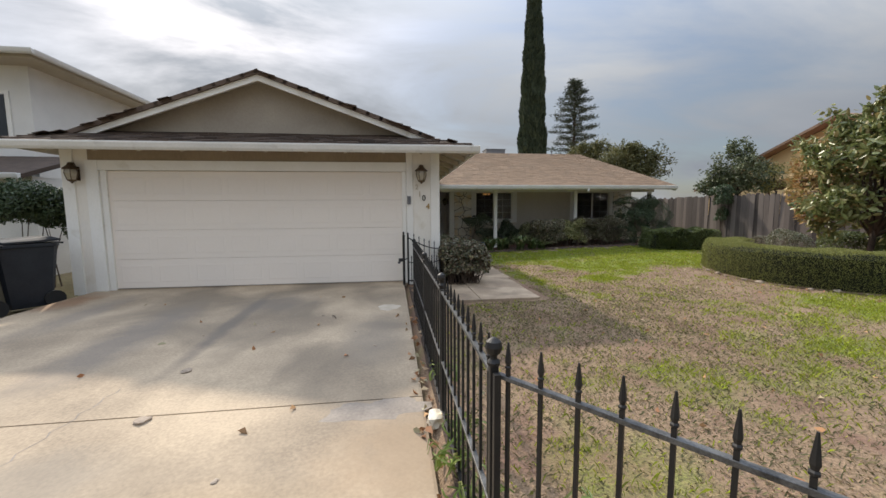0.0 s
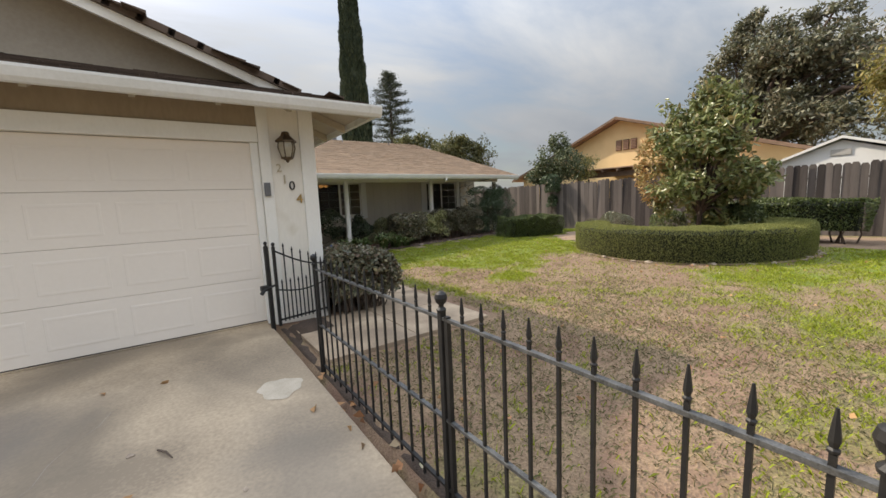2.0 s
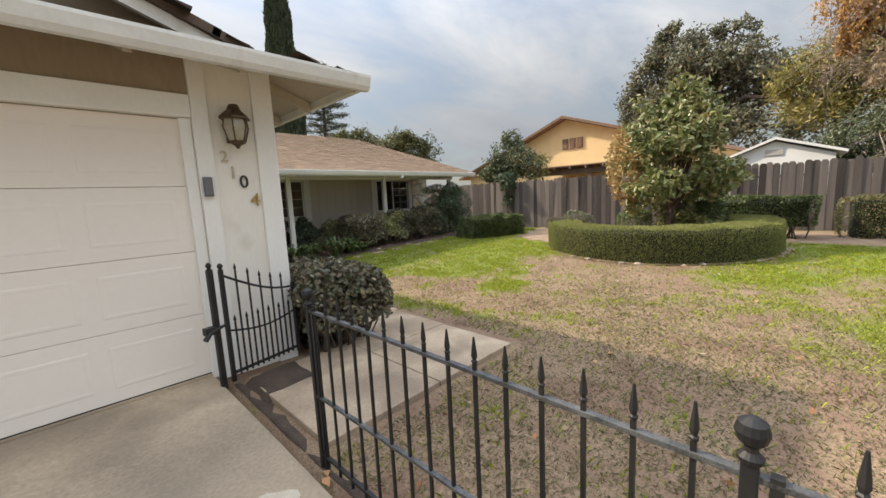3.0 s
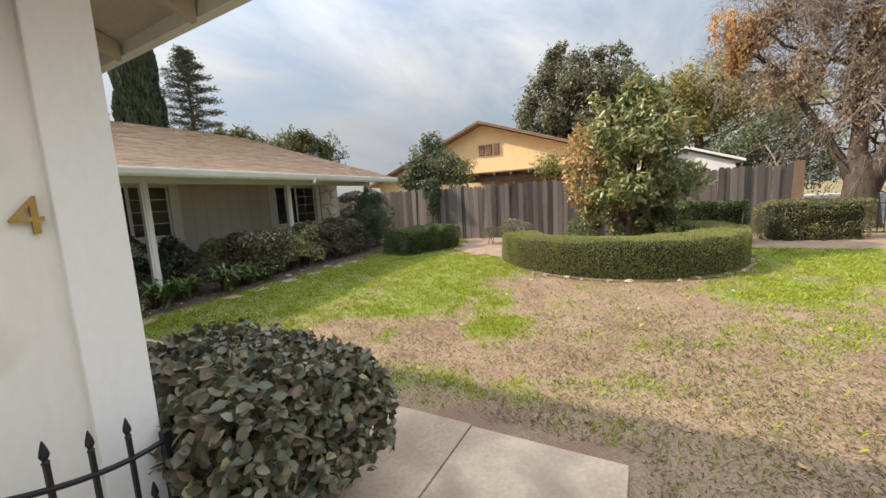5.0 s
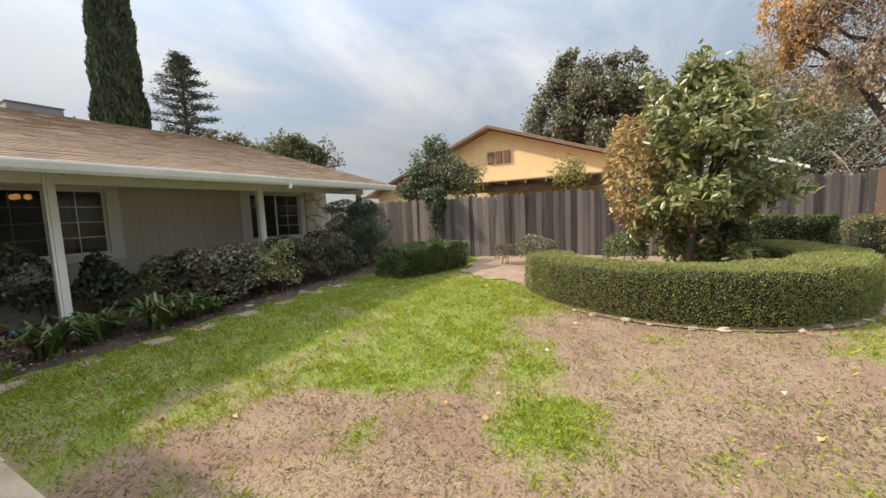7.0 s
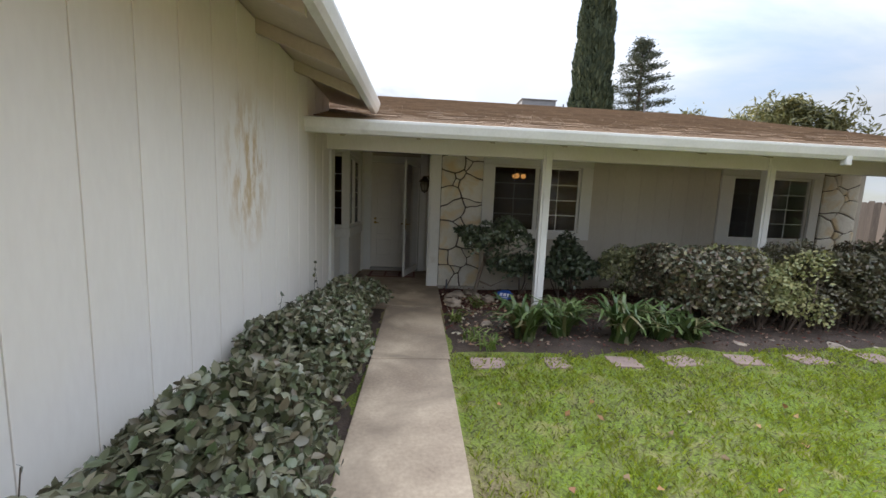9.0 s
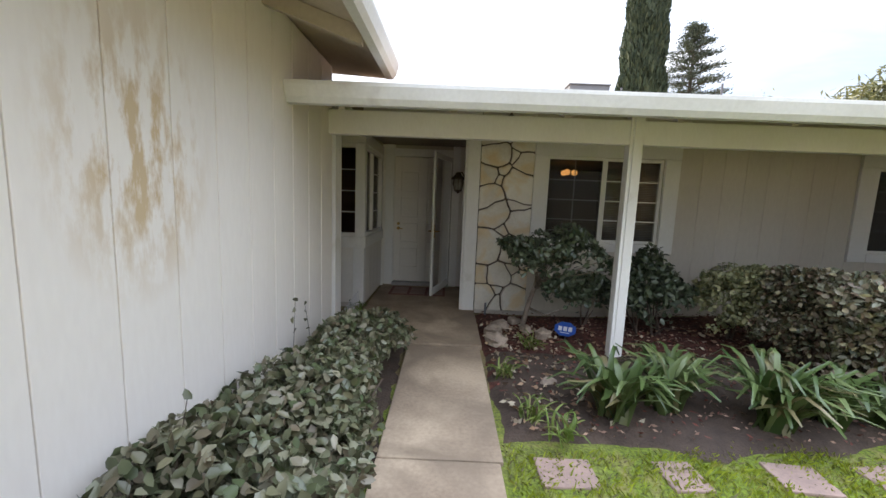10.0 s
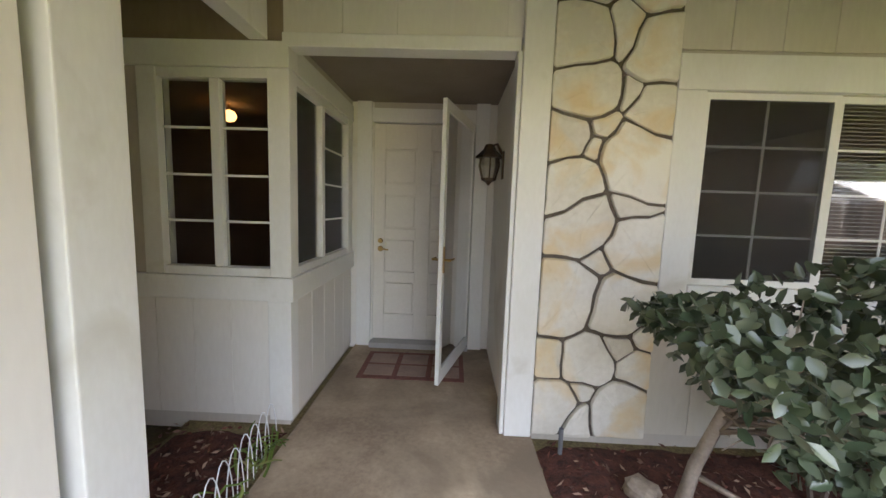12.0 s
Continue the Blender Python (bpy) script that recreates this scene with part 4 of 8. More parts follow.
# rake edge of doubled shingles above the barge boards, and the ridge caps
cap = bmesh.new()
box(-0.16, -0.045, -0.045, 0.16, 0.10, 0.03, cap)
for v in cap.verts:
    v.co.z += 0.006 * (v.co.x > 0)
cap_mesh = bpy.data.meshes.new("rake_shingle")
cap.to_mesh(cap_mesh)
cap.free()
cap_mesh.materials.append(M_SHINGLE_D)
for sx in (-1, 1):
    for i in range(13):
        x = RX + sx * (0.12 + i * 0.245)
        m = Matrix.Translation(gr(x, GBY - 0.02)) @ Matrix.Rotation(math.atan(S) * sx, 4, "Y") 
        piece("rake_shingle", cap_mesh, m, groof)

# the garage stands slightly askew to the house
def askew(ob, px, py, turn=SKEW):
    """Turns a top-level thing, with its parts, about an upright line."""
    ob.matrix_basis = Matrix.Translation((px, py, 0)) @ Matrix.Rotation(turn, 4, "Z") @ Matrix.Translation((-px, -py, 0)) @ ob.matrix_basis


for ob in (wall_front, gdoor):
    askew(ob, 0.95, GY0)
askew(groof, EX1, 13.2)

# ---- house ----
HY, PY, FY = 15.2, 13.74, 12.85
ZF = 2.365
HS = 0.295
HX0, HX1 = -6.0, 10.55
RYH = 20.4
wall_house = thing("wall_house", "cream board siding front wall of the house under the porch", "wall", (6, 15.2, 0), kind="structure")


def strips_x(x0, x1, z0, z1, y, parent, material, step=0.29, name="siding_strip"):
    n = max(1, round((x1 - x0) / step))
    w = (x1 - x0) / n
    b2 = box(-w / 2 + 0.0015, 0, z0, w / 2 - 0.0015, 0.014, z1, bevel=0.002)
    me = bpy.data.meshes.new(name)
    b2.to_mesh(me)
    b2.free()
    me.materials.append(material)
    for i in range(n):
        piece(name, me, pose(x0 + (i + 0.5) * w, y, 0), parent)


def roof_z(y):
    return ZF + HS * (y - FY)


ZW = 2.98
# backing with openings for the windows
W1 = (3.44, 5.00, 1.10, 2.23)
W2 = (7.80, 9.32, 1.10, 2.23)
for x0, x1, z0, z1 in ((2.56, W1[0], 0.0, ZW), (W1[0], W1[1], 0.0, W1[2]), (W1[0], W1[1], W1[3], ZW), (W1[1], W2[0], 0.0, ZW), (W2[0], W2[1], 0.0, W2[2]), (W2[0], W2[1], W2[3], ZW), (W2[1], 10.25, 0.0, ZW)):
    part("backing", box(x0, HY + 0.02, z0, x1, HY + 0.15, z1), M_SIDE_BEIGE, wall_house)
strips_x(3.27, 5.2, 0.12, 1.0, HY + 0.004, wall_house, M_WALLBEIGE)
strips_x(3.27, 10.2, 2.46, 2.98, HY + 0.004, wall_house, M_WALLBEIGE)
strips_x(5.2, 7.55, 0.12, 2.455, HY + 0.004, wall_house, M_WALLBEIGE)
strips_x(7.55, 9.5, 0.12, 1.0, HY + 0.004, wall_house, M_WALLBEIGE)
part("wall_panel", box(10.25, HY + 0.02, 0, 10.37, 25.5, ZW), M_SIDE_BEIGE, wall_house)
part("wall_panel", box(GX0 + 0.13, 25.3, 0, 10.24, 25.42, ZW), M_SIDE_BEIGE, wall_house)


def window(name, label, x0, x1, z0, z1, y, sashes, rows, cols, trim, top_trim=0.2):
    """A white framed window in a wall that faces -y: casing boards, frame, panes and muntins."""
    w = thing(name, label, "window", ((x0 + x1) / 2, y, z0), kind="structure")
    l, r = trim
    part("casing", box(x0 - l, y - 0.022, z0 - 0.12, x0 - 0.002, y + 0.02, z1 + 0.002, bevel=0.005), M_TRIM, w)
    part("casing", box(x1 + 0.002, y - 0.022, z0 - 0.12, x1 + r, y + 0.02, z1 + 0.002, bevel=0.005), M_TRIM, w)
    part("casing_head", box(x0 - l, y - 0.026, z1 + 0.004, x1 + r, y + 0.02, z1 + top_trim, bevel=0.005), M_TRIM, w)
    part("window_sill", box(x0 - 0.002, y - 0.03, z0 - 0.12, x1 + 0.002, y + 0.02, z0 - 0.002, bevel=0.006), M_TRIM, w)
    sw = (x1 - x0) / sashes
    for i in range(sashes):
        a, b = x0 + i * sw, x0 + (i + 1) * sw
        dy = 0.01 + 0.022 * (i % 2)
        f = bmesh.new()
        t = 0.038
        for q in ((a, z0, a + t, z1), (b - t, z0, b, z1), (a + t, z0, b - t, z0 + t), (a + t, z1 - t, b - t, z1)):
            box(q[0], y + dy, q[1], q[2], y + dy + 0.03, q[3], f)
        sash = part("window_frame", f, M_TRIM, w)
        pane = part("pane", box(a + t, y + dy + 0.012, z0 + t, b - t, y + dy + 0.016, z1 - t), M_GLASS, sash)
        pane.visible_shadow = False
        if i == 0:
            scr = part("insect_screen", box(a + t, y + dy + 0.001, z0 + t, b - t, y + dy + 0.003, z1 - t), M_SCREEN, sash, "dark insect screen")
            scr.visible_shadow = False
        for k in range(1, rows):
            zz = z0 + t + (z1 - z0 - 2 * t) * k / rows
            part("muntin", box(a + t, y + dy + 0.017, zz - 0.007, b - t, y + dy + 0.024, zz + 0.007), M_TRIM, sash)
        for k in range(1, cols):
            xx = a + t + (b - a - 2 * t) * k / cols
            part("muntin", box(xx - 0.007, y + dy + 0.0245, z0 + t, xx + 0.007, y + dy + 0.030, z1 - t), M_TRIM, sash)
    return w


window("window_1", "white sliding window with grid muntins and blinds behind", *W1[:2], *W1[2:], HY, 2, 4, 2, (0.17, 0.2))
window("window_2", "white sliding window with grid muntins, dark room behind", *W2[:2], *W2[2:], HY, 2, 4, 2, (0.24, 0.18))

# rooms behind the windows: added unseen walls, coloured dark for the dim inside
rooms = thing("room_walls", "added dark beige walls standing in for dim rooms behind the windows", "room", (5, 18, 0), kind="structure")
part("floor", box(2.57, 15.4, 0.05, 10.2, 22.8, 0.10), M_BROWN, rooms)
part("floor", box(-5.4, 16.78, 0.05, 2.56, 22.8, 0.10), M_BROWN, rooms)
part("floor", box(-5.4, 15.35, 0.05, 0.88, 16.77, 0.10), M_BROWN, rooms)
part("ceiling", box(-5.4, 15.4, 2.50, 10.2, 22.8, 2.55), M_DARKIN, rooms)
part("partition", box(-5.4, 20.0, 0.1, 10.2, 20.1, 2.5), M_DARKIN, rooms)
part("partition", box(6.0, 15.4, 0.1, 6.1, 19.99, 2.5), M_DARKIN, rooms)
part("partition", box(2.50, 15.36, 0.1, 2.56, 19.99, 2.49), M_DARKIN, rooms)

# entry recess: header, side post, door wall
DY = 16.62
entry = thing("wall_entry", "cream entry alcove walls with white boards and a battened header", "wall", (1.8, 16, 0), kind="structure")
part("header", box(0.98, HY - 0.02, 2.42, 2.37, HY + 0.12, 2.50, bevel=0.006), M_TRIM, entry)
part("header_panel", box(0.98, HY + 0.006, 2.50, 2.40, HY + 0.10, 2.99), M_SIDING, entry)
part("upper_panel", box(-0.24, HY + 0.02, 2.452, 0.979, HY + 0.10, 2.99), M_FRIEZE, entry, "bare brown plywood")
for x in (1.32, 1.64, 1.97, 2.3):
    part("batten", box(x - 0.012, HY - 0.006, 2.505, x + 0.012, HY + 0.005, 2.95), M_SIDING, entry)
part("side_post", box(2.38, HY - 0.05, 0.09, 2.55, HY + 0.16, 2.97, bevel=0.008), M_TRIM, entry)
part("stop", box(2.352, HY - 0.03, 0.09, 2.379, HY + 0.10, 2.42, bevel=0.005), M_TRIM, entry)
part("side_wall", box(2.40, HY + 0.162, 0.05, 2.495, DY + 0.1, 2.7), M_SIDING, entry)
part("alcove_ceiling", box(0.9, HY + 0.122, 2.60, 2.50, DY + 0.1, 2.64), M_SIDING, entry)
part("door_wall", box(0.9, DY + 0.012, 0.05, 1.215, DY + 0.12, 2.60), M_SIDING, entry)
part("door_wall", box(2.205, DY + 0.012, 0.05, 2.40, DY + 0.12, 2.60), M_SIDING, entry)
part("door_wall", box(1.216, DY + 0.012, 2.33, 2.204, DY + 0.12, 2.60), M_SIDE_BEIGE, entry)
part("casing", box(1.06, DY - 0.025, 0.085, 1.20, DY + 0.05, 2.60, bevel=0.005), M_TRIM, entry)
part("casing", box(2.20, DY - 0.025, 0.085, 2.33, DY + 0.05, 2.60, bevel=0.005), M_TRIM, entry)
part("casing_head", box(1.202, DY - 0.022, 2.31, 2.198, DY + 0.05, 2.44, bevel=0.005), M_TRIM, entry)
part("threshold", box(1.202, DY - 0.09, 0.086, 2.198, DY + 0.08, 0.14, bevel=0.008), M_KERB, entry)

front_door = thing("door_2", "closed beige eight-panel front door with brass lock", "door", (1.7, DY, 0.1), kind="structure")
leaf = part("door_leaf", box(1.214, DY + 0.072, 0.142, 2.19, DY + 0.10, 2.308, bevel=0.003), M_DOOR, front_door)
PANEL_Z = (0.575, 1.015, 1.455, 1.895)
edges = [1.2142] + [v for xc in (1.48, 1.93) for v in (xc - 0.155, xc + 0.155)] + [2.1898]
for k in (0, 2, 4):
    part("stile", box(edges[k], DY + 0.044, 0.1422, edges[k + 1], DY + 0.0718, 2.3078, bevel=0.004), M_DOOR, leaf)
levels = [0.1424] + [v for zc in PANEL_Z for v in (zc - 0.17, zc + 0.17)] + [2.3076]
for xc in (1.48, 1.93):
    for k in range(0, 10, 2):
        part("rail", box(xc - 0.1548, DY + 0.0442, levels[k], xc + 0.1548, DY + 0.0718, levels[k + 1], bevel=0.004), M_DOOR, leaf)
    for zc in PANEL_Z:
        part("raised_panel", box(xc - 0.137, DY + 0.0455, zc - 0.152, xc + 0.137, DY + 0.0718, zc + 0.152, bevel=0.006), M_DOOR, leaf)
for z, r in ((1.16, 0.028), (1.08, 0.03)):
    part("lock", tube([(1.285, DY + 0.046, z), (1.285, DY + 0.03, z), (1.285, DY + 0.012, z)], [r, r * 0.9, r * 0.75], 12), M_BRASS, front_door, "brass lock")
part("lever", tube([(1.285, DY + 0.012, 1.08), (1.33, DY + 0.008, 1.078), (1.37, DY + 0.012, 1.072)], [0.010, 0.009, 0.007], 8), M_BRASS, front_door, "brass lever")

# open storm door
hx, hy = 2.18, DY - 0.03
dirn = Vector((-0.27, -0.94, 0)).normalized()
side = Vector((dirn.y, -dirn.x, 0))
storm = thing("storm_door", "open white-framed glass storm door with brass handle", "door", (hx, hy, 0.12))


def sbox(u0, z0, u1, z1, w0, w1, bm=None):
    bm = bm or bmesh.new()
    vs = []
    for u, w, z in ((u0, w0, z0), (u1, w0, z0), (u1, w1, z0), (u0, w1, z0), (u0, w0, z1), (u1, w0, z1), (u1, w1, z1), (u0, w1, z1)):
        p = Vector((hx, hy, 0)) + dirn * u + side * w
        vs.append(bm.verts.new((p.x, p.y, z)))
    for f in ((0, 3, 2, 1), (4, 5, 6, 7), (0, 1, 5, 4), (1, 2, 6, 5), (2, 3, 7, 6), (3, 0, 4, 7)):
        bm.faces.new([vs[i] for i in f])
    return bm


SD = 0.92
part("stile", sbox(0, 0.13, 0.055, 2.30, -0.016, 0.016), M_TRIM, storm)
part("stile", sbox(SD - 0.06, 0.13, SD, 2.30, -0.016, 0.016), M_TRIM, storm)
part("rail", sbox(0.056, 0.13, SD - 0.061, 0.24, -0.015, 0.015), M_TRIM, storm)
part("rail", sbox(0.056, 2.22, SD - 0.061, 2.30, -0.015, 0.015), M_TRIM, storm)
part("screen", sbox(0.056, 0.241, SD - 0.061, 2.219, 0.006, 0.008), M_SCREEN_PALE, storm)
pane = part("pane", sbox(0.056, 0.241, SD - 0.061, 2.219, -0.003, 0.003), M_GLASS, storm)
pane.visible_shadow = False
part("handle_plate", sbox(SD - 0.045, 0.98, SD - 0.015, 1.30, 0.017, 0.024), M_BRASS, storm, "brass plate")
part("handle_plate", sbox(SD - 0.045, 1.02, SD - 0.015, 1.22, -0.024, -0.017), M_BRASS, storm, "brass plate")
for s2 in (1, -1):
    a = Vector((hx, hy, 1.12)) + dirn * (SD - 0.03) + side * 0.02 * s2
    part("handle", tube([a, a + side * 0.05 * s2, a + side * 0.055 * s2 - dirn * 0.09], [0.009, 0.01, 0.008], 8), M_BRASS, storm, "brass lever handle")

# ---- corner bay window beside the door ----
bay = thing("window_3", "white corner bay window with dark panes above a boarded dado", "window", (0.5, HY, 1.0), kind="structure")
strips_x(-0.12, 0.86, 0.12, 0.90, HY + 0.004, entry, M_SIDING, 0.245)
part("dado_backing", box(-0.12, HY + 0.02, 0.0, 0.985, HY + 0.10, 1.05), M_SIDE_BEIGE, entry)
part("corner_post", box(0.862, HY - 0.012, 0.10, 1.012, HY + 0.10, 0.892, bevel=0.006), M_TRIM, bay)
part("sill_band", box(-0.12, HY - 0.03, 0.895, 1.035, HY + 0.10, 1.045, bevel=0.006), M_TRIM, bay)
part("head_band", box(-0.12, HY - 0.02, 2.30, 1.02, HY + 0.10, 2.45, bevel=0.006), M_TRIM, bay)
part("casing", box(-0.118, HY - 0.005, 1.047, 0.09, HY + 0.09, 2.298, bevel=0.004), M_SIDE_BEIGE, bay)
part("casing", box(0.092, HY - 0.016, 1.047, 0.21, HY + 0.10, 2.298, bevel=0.006), M_TRIM, bay)
part("corner_casing", box(0.885, HY - 0.016, 1.047, 1.018, HY + 0.10, 2.298, bevel=0.006), M_TRIM, bay)
part("mullion", box(0.525, HY + 0.0, 1.10, 0.585, HY + 0.07, 2.24, bevel=0.006), M_TRIM, bay)
part("inner_sill", box(0.212, HY - 0.01, 1.047, 0.883, HY + 0.08, 1.10, bevel=0.006), M_TRIM, bay)
part("inner_head", box(0.212, HY - 0.01, 2.24, 0.883, HY + 0.08, 2.298, bevel=0.006), M_TRIM, bay)
for x0, x1 in ((0.212, 0.524), (0.586, 0.884)):
    p = part("pane", box(x0, HY + 0.04, 1.101, x1, HY + 0.044, 2.239), M_GLASS, bay)
    p.visible_shadow = False
    for k in range(1, 4):
        z = 1.10 + 1.14 * k / 4
        part("muntin", box(x0, HY + 0.026, z - 0.007, x1, HY + 0.038, z + 0.007), M_TRIM, bay)
# the bay's side, facing the entry
BX = 1.0
strip_y = thing("wall_bay_side", "cream boarded side of the bay beside the front door", "wall", (1, 15.9, 0), kind="structure")
for i in range(5):
    y0 = HY + 0.11 + i * 0.26
    part("siding_strip", box(BX - 0.012, y0, 0.09, BX + 0.002, y0 + 0.253, 0.89, bevel=0.003), M_SIDING, strip_y)
part("backing", box(BX - 0.10, HY + 0.102, 0.0, BX - 0.014, DY, 1.05), M_SIDE_BEIGE, strip_y)
part("sill_band", box(BX - 0.09, HY + 0.101, 0.895, BX + 0.03, DY - 0.002, 1.045, bevel=0.006), M_TRIM, strip_y)
part("head_band", box(BX - 0.09, HY + 0.101, 2.30, BX + 0.02, DY - 0.002, 2.45, bevel=0.006), M_TRIM, strip_y)
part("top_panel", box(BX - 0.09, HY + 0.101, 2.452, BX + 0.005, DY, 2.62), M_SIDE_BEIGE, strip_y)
part("casing", box(BX - 0.08, DY - 0.16, 1.047, BX + 0.015, DY - 0.026, 2.298, bevel=0.005), M_TRIM, strip_y)
part("mullion", box(BX - 0.06, 15.80, 1.047, BX + 0.0, 15.86, 2.298, bevel=0.005), M_TRIM, strip_y)
part("inner_sill", box(BX - 0.06, HY + 0.101, 1.047, BX + 0.008, DY - 0.161, 1.10, bevel=0.005), M_TRIM, strip_y)
part("inner_head", box(BX - 0.06, HY + 0.101, 2.24, BX + 0.008, DY - 0.161, 2.298, bevel=0.005), M_TRIM, strip_y)
for y0, y1 in ((HY + 0.101, 15.799), (15.861, DY - 0.161)):
    p = part("pane", box(BX - 0.044, y0, 1.101, BX - 0.040, y1, 2.239), M_GLASS, strip_y)
    p.visible_shadow = False
for k in range(1, 4):
    z = 1.10 + 1.14 * k / 4
    part("muntin", box(BX - 0.038, 15.861, z - 0.007, BX - 0.028, DY - 0.161, z + 0.007), M_TRIM, strip_y)
# unseen partitions added in dark brown so the bay's inside looks dim
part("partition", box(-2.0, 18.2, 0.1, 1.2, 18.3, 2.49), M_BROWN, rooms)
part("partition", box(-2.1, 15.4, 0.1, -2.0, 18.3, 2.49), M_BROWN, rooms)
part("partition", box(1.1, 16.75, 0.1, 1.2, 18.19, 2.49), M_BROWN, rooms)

# ---- porch: beam, posts, rafters, roof ----
porch = thing("porch", "white porch beam on square posts with exposed rafters", "porch", (5, 13.74, 0), kind="structure")
part("beam", box(0.93, PY - 0.045, 2.165, 3.807, PY + 0.045, 2.385, bevel=0.006), M_TRIM, porch)
part("beam", box(3.933, PY - 0.045, 2.165, 6.967, PY + 0.045, 2.385, bevel=0.006), M_TRIM, porch)
part("beam", box(7.093, PY - 0.045, 2.165, 10.3, PY + 0.045, 2.385, bevel=0.006), M_TRIM, porch)
part("side_beam", box(0.79, 14.06, 2.45, 0.90, HY - 0.022, 2.68, bevel=0.006), M_TRIM, porch)
for x, top in ((3.87, 2.55), (7.03, 2.55), (10.13, 2.154)):
    z0 = float(lawn_z(x, PY))
    p = part("post", box(x - 0.030, PY - 0.062, z0 - 0.02, x + 0.030, PY + 0.062, top, bevel=0.004), M_TRIM, porch)
    part("post_board", box(x - 0.062, PY - 0.052, z0 - 0.02, x - 0.031, PY + 0.052, top, bevel=0.004), M_TRIM, p)
    part("post_board", box(x + 0.031, PY - 0.052, z0 - 0.02, x + 0.062, PY + 0.052, top, bevel=0.004), M_TRIM, p)
for i in range(12):
    x = 1.35 + i * 0.81
    bm = bmesh.new()
    for y in (FY + 0.03, 15.18):
        zz = roof_z(y)
        for dx, dz in ((-0.022, -0.062), (0.022, -0.062), (0.022, -0.17), (-0.022, -0.17)):
            bm.verts.new((x + dx, y, zz + dz))
    bm.verts.ensure_lookup_table()
    v = bm.verts
    for k in range(4):
        bm.faces.new((v[k], v[(k + 1) % 4], v[4 + (k + 1) % 4], v[4 + k]))
    bm.faces.new(v[:4])
    bm.faces.new(v[4:])
    bmesh.ops.recalc_face_normals(bm, faces=bm.faces[:])
    part("rafter", bm, M_SOFFIT, porch)

hroof = thing("house_roof", "low-pitched tan shingle gable roof of the house", "roof", (4, 16, 2.4), kind="structure")
part("roof_deck", slab([(0.98, FY, roof_z(FY)), (HX1, FY, roof_z(FY)), (HX1, RYH, roof_z(RYH)), (HX0, RYH, roof_z(RYH)), (HX0, 17.6, roof_z(17.6)), (-2.3, 17.6, roof_z(17.6)), (0.98, 13.9, roof_z(13.9))], 0.06), M_SOFFIT, hroof)
part("roof_deck", slab([(HX0, RYH, roof_z(RYH)), (HX1, RYH, roof_z(RYH)), (HX1, 26.0, roof_z(RYH) - HS * (26.0 - RYH)), (HX0, 26.0, roof_z(RYH) - HS * (26.0 - RYH))], 0.06), M_SOFFIT, hroof)
part("gutter", gutter(0.99, FY - 0.002, HX1, FY - 0.002, ZF - 0.01, 0.14, 0.11), M_GUTTER, hroof, "white metal gutter")
bm = bmesh.new()
for y in (FY, RYH):
    for dx, dz in ((-0.05, -0.061), (0.0, -0.061), (0.0, -0.2), (-0.05, -0.2)):
        bm.verts.new((HX1 + dx, y, roof_z(y) + dz))
bm.verts.ensure_lookup_table()
v = bm.verts
for k in range(4):
    bm.faces.new((v[k], v[(k + 1) % 4], v[4 + (k + 1) % 4], v[4 + k]))
bm.faces.new(v[:4])
bm.faces.new(v[4:])
bmesh.ops.recalc_face_normals(bm, faces=bm.faces[:])
part("barge_board", bm, M_TRIM, hroof)
for i in range(3):
    part("bracket", box(9.2 + i * 0.001, FY + 0.1, 2.2, 9.25, FY + 0.6, 2.28, bevel=0.004), M_TRIM, hroof) if i == 0 else None
# gable end wall under the roof
bm = bmesh.new()
for x in (10.26, 10.36):
    for y, z in ((15.3, ZW - 0.02), (25.5, ZW - 0.02), (RYH, roof_z(RYH) - 0.08)):
        bm.verts.new((x, y, z))
bm.verts.ensure_lookup_table()
v = bm.verts
bm.faces.new(v[:3])
bm.faces.new(v[3:])
for k in range(3):
    bm.faces.new((v[k], v[(k + 1) % 3], v[3 + (k + 1) % 3], v[3 + k]))
bmesh.ops.recalc_face_normals(bm, faces=bm.faces[:])
part("gable_wall", bm, M_SIDE_BEIGE, hroof)
part("downspout_outlet", box(7.0, FY - 0.09, 2.15, 7.07, FY - 0.02, 2.27, bevel=0.01), M_GUTTER, hroof)
chs = math.sqrt(1 + HS * HS)
sh = shingles("shingle_courses", (HX0, FY, roof_z(FY)), (1, 0, 0), (0, 1, HS), HX1 - HX0, 56, lambda u, v: u + HX0 > 0.99 - max(0, (v / chs - 0.55)) and v / chs > (0.42 if 1.2 < u + HX0 < 7.9 else -1), M_SHINGLE_T, 0.14, 0.32, 0.01, 8)
tagged(put_under(sh, hroof), "tan shingle courses", kind="stuff")
# the lowest courses, nearest to the walk, piece by piece
rng = np.random.default_rng(12)
variants = []
for k in range(4):
    w = (0.24, 0.30, 0.34, 0.28)[k]
    bm = bmesh.new()
    q = [bm.verts.new(p) for p in ((0, -0.02, 0.002), (w - 0.006, -0.02, 0.002), (w - 0.006, -0.02, 0.017), (0, -0.02, 0.017), (w - 0.006, 0.17, 0.005), (0, 0.17, 0.005))]
    for f in ((0, 1, 2, 3), (3, 2, 4, 5), (0, 3, 5), (1, 4, 2)):
        bm.faces.new([q[i] for i in f])
    me = bpy.data.meshes.new("shingle")
    bm.to_mesh(me)
    bm.free()
    me.materials.append(M_SHINGLE_TP)
    variants.append((w, me))
tilt = Matrix.Rotation(math.atan(HS), 4, "X")
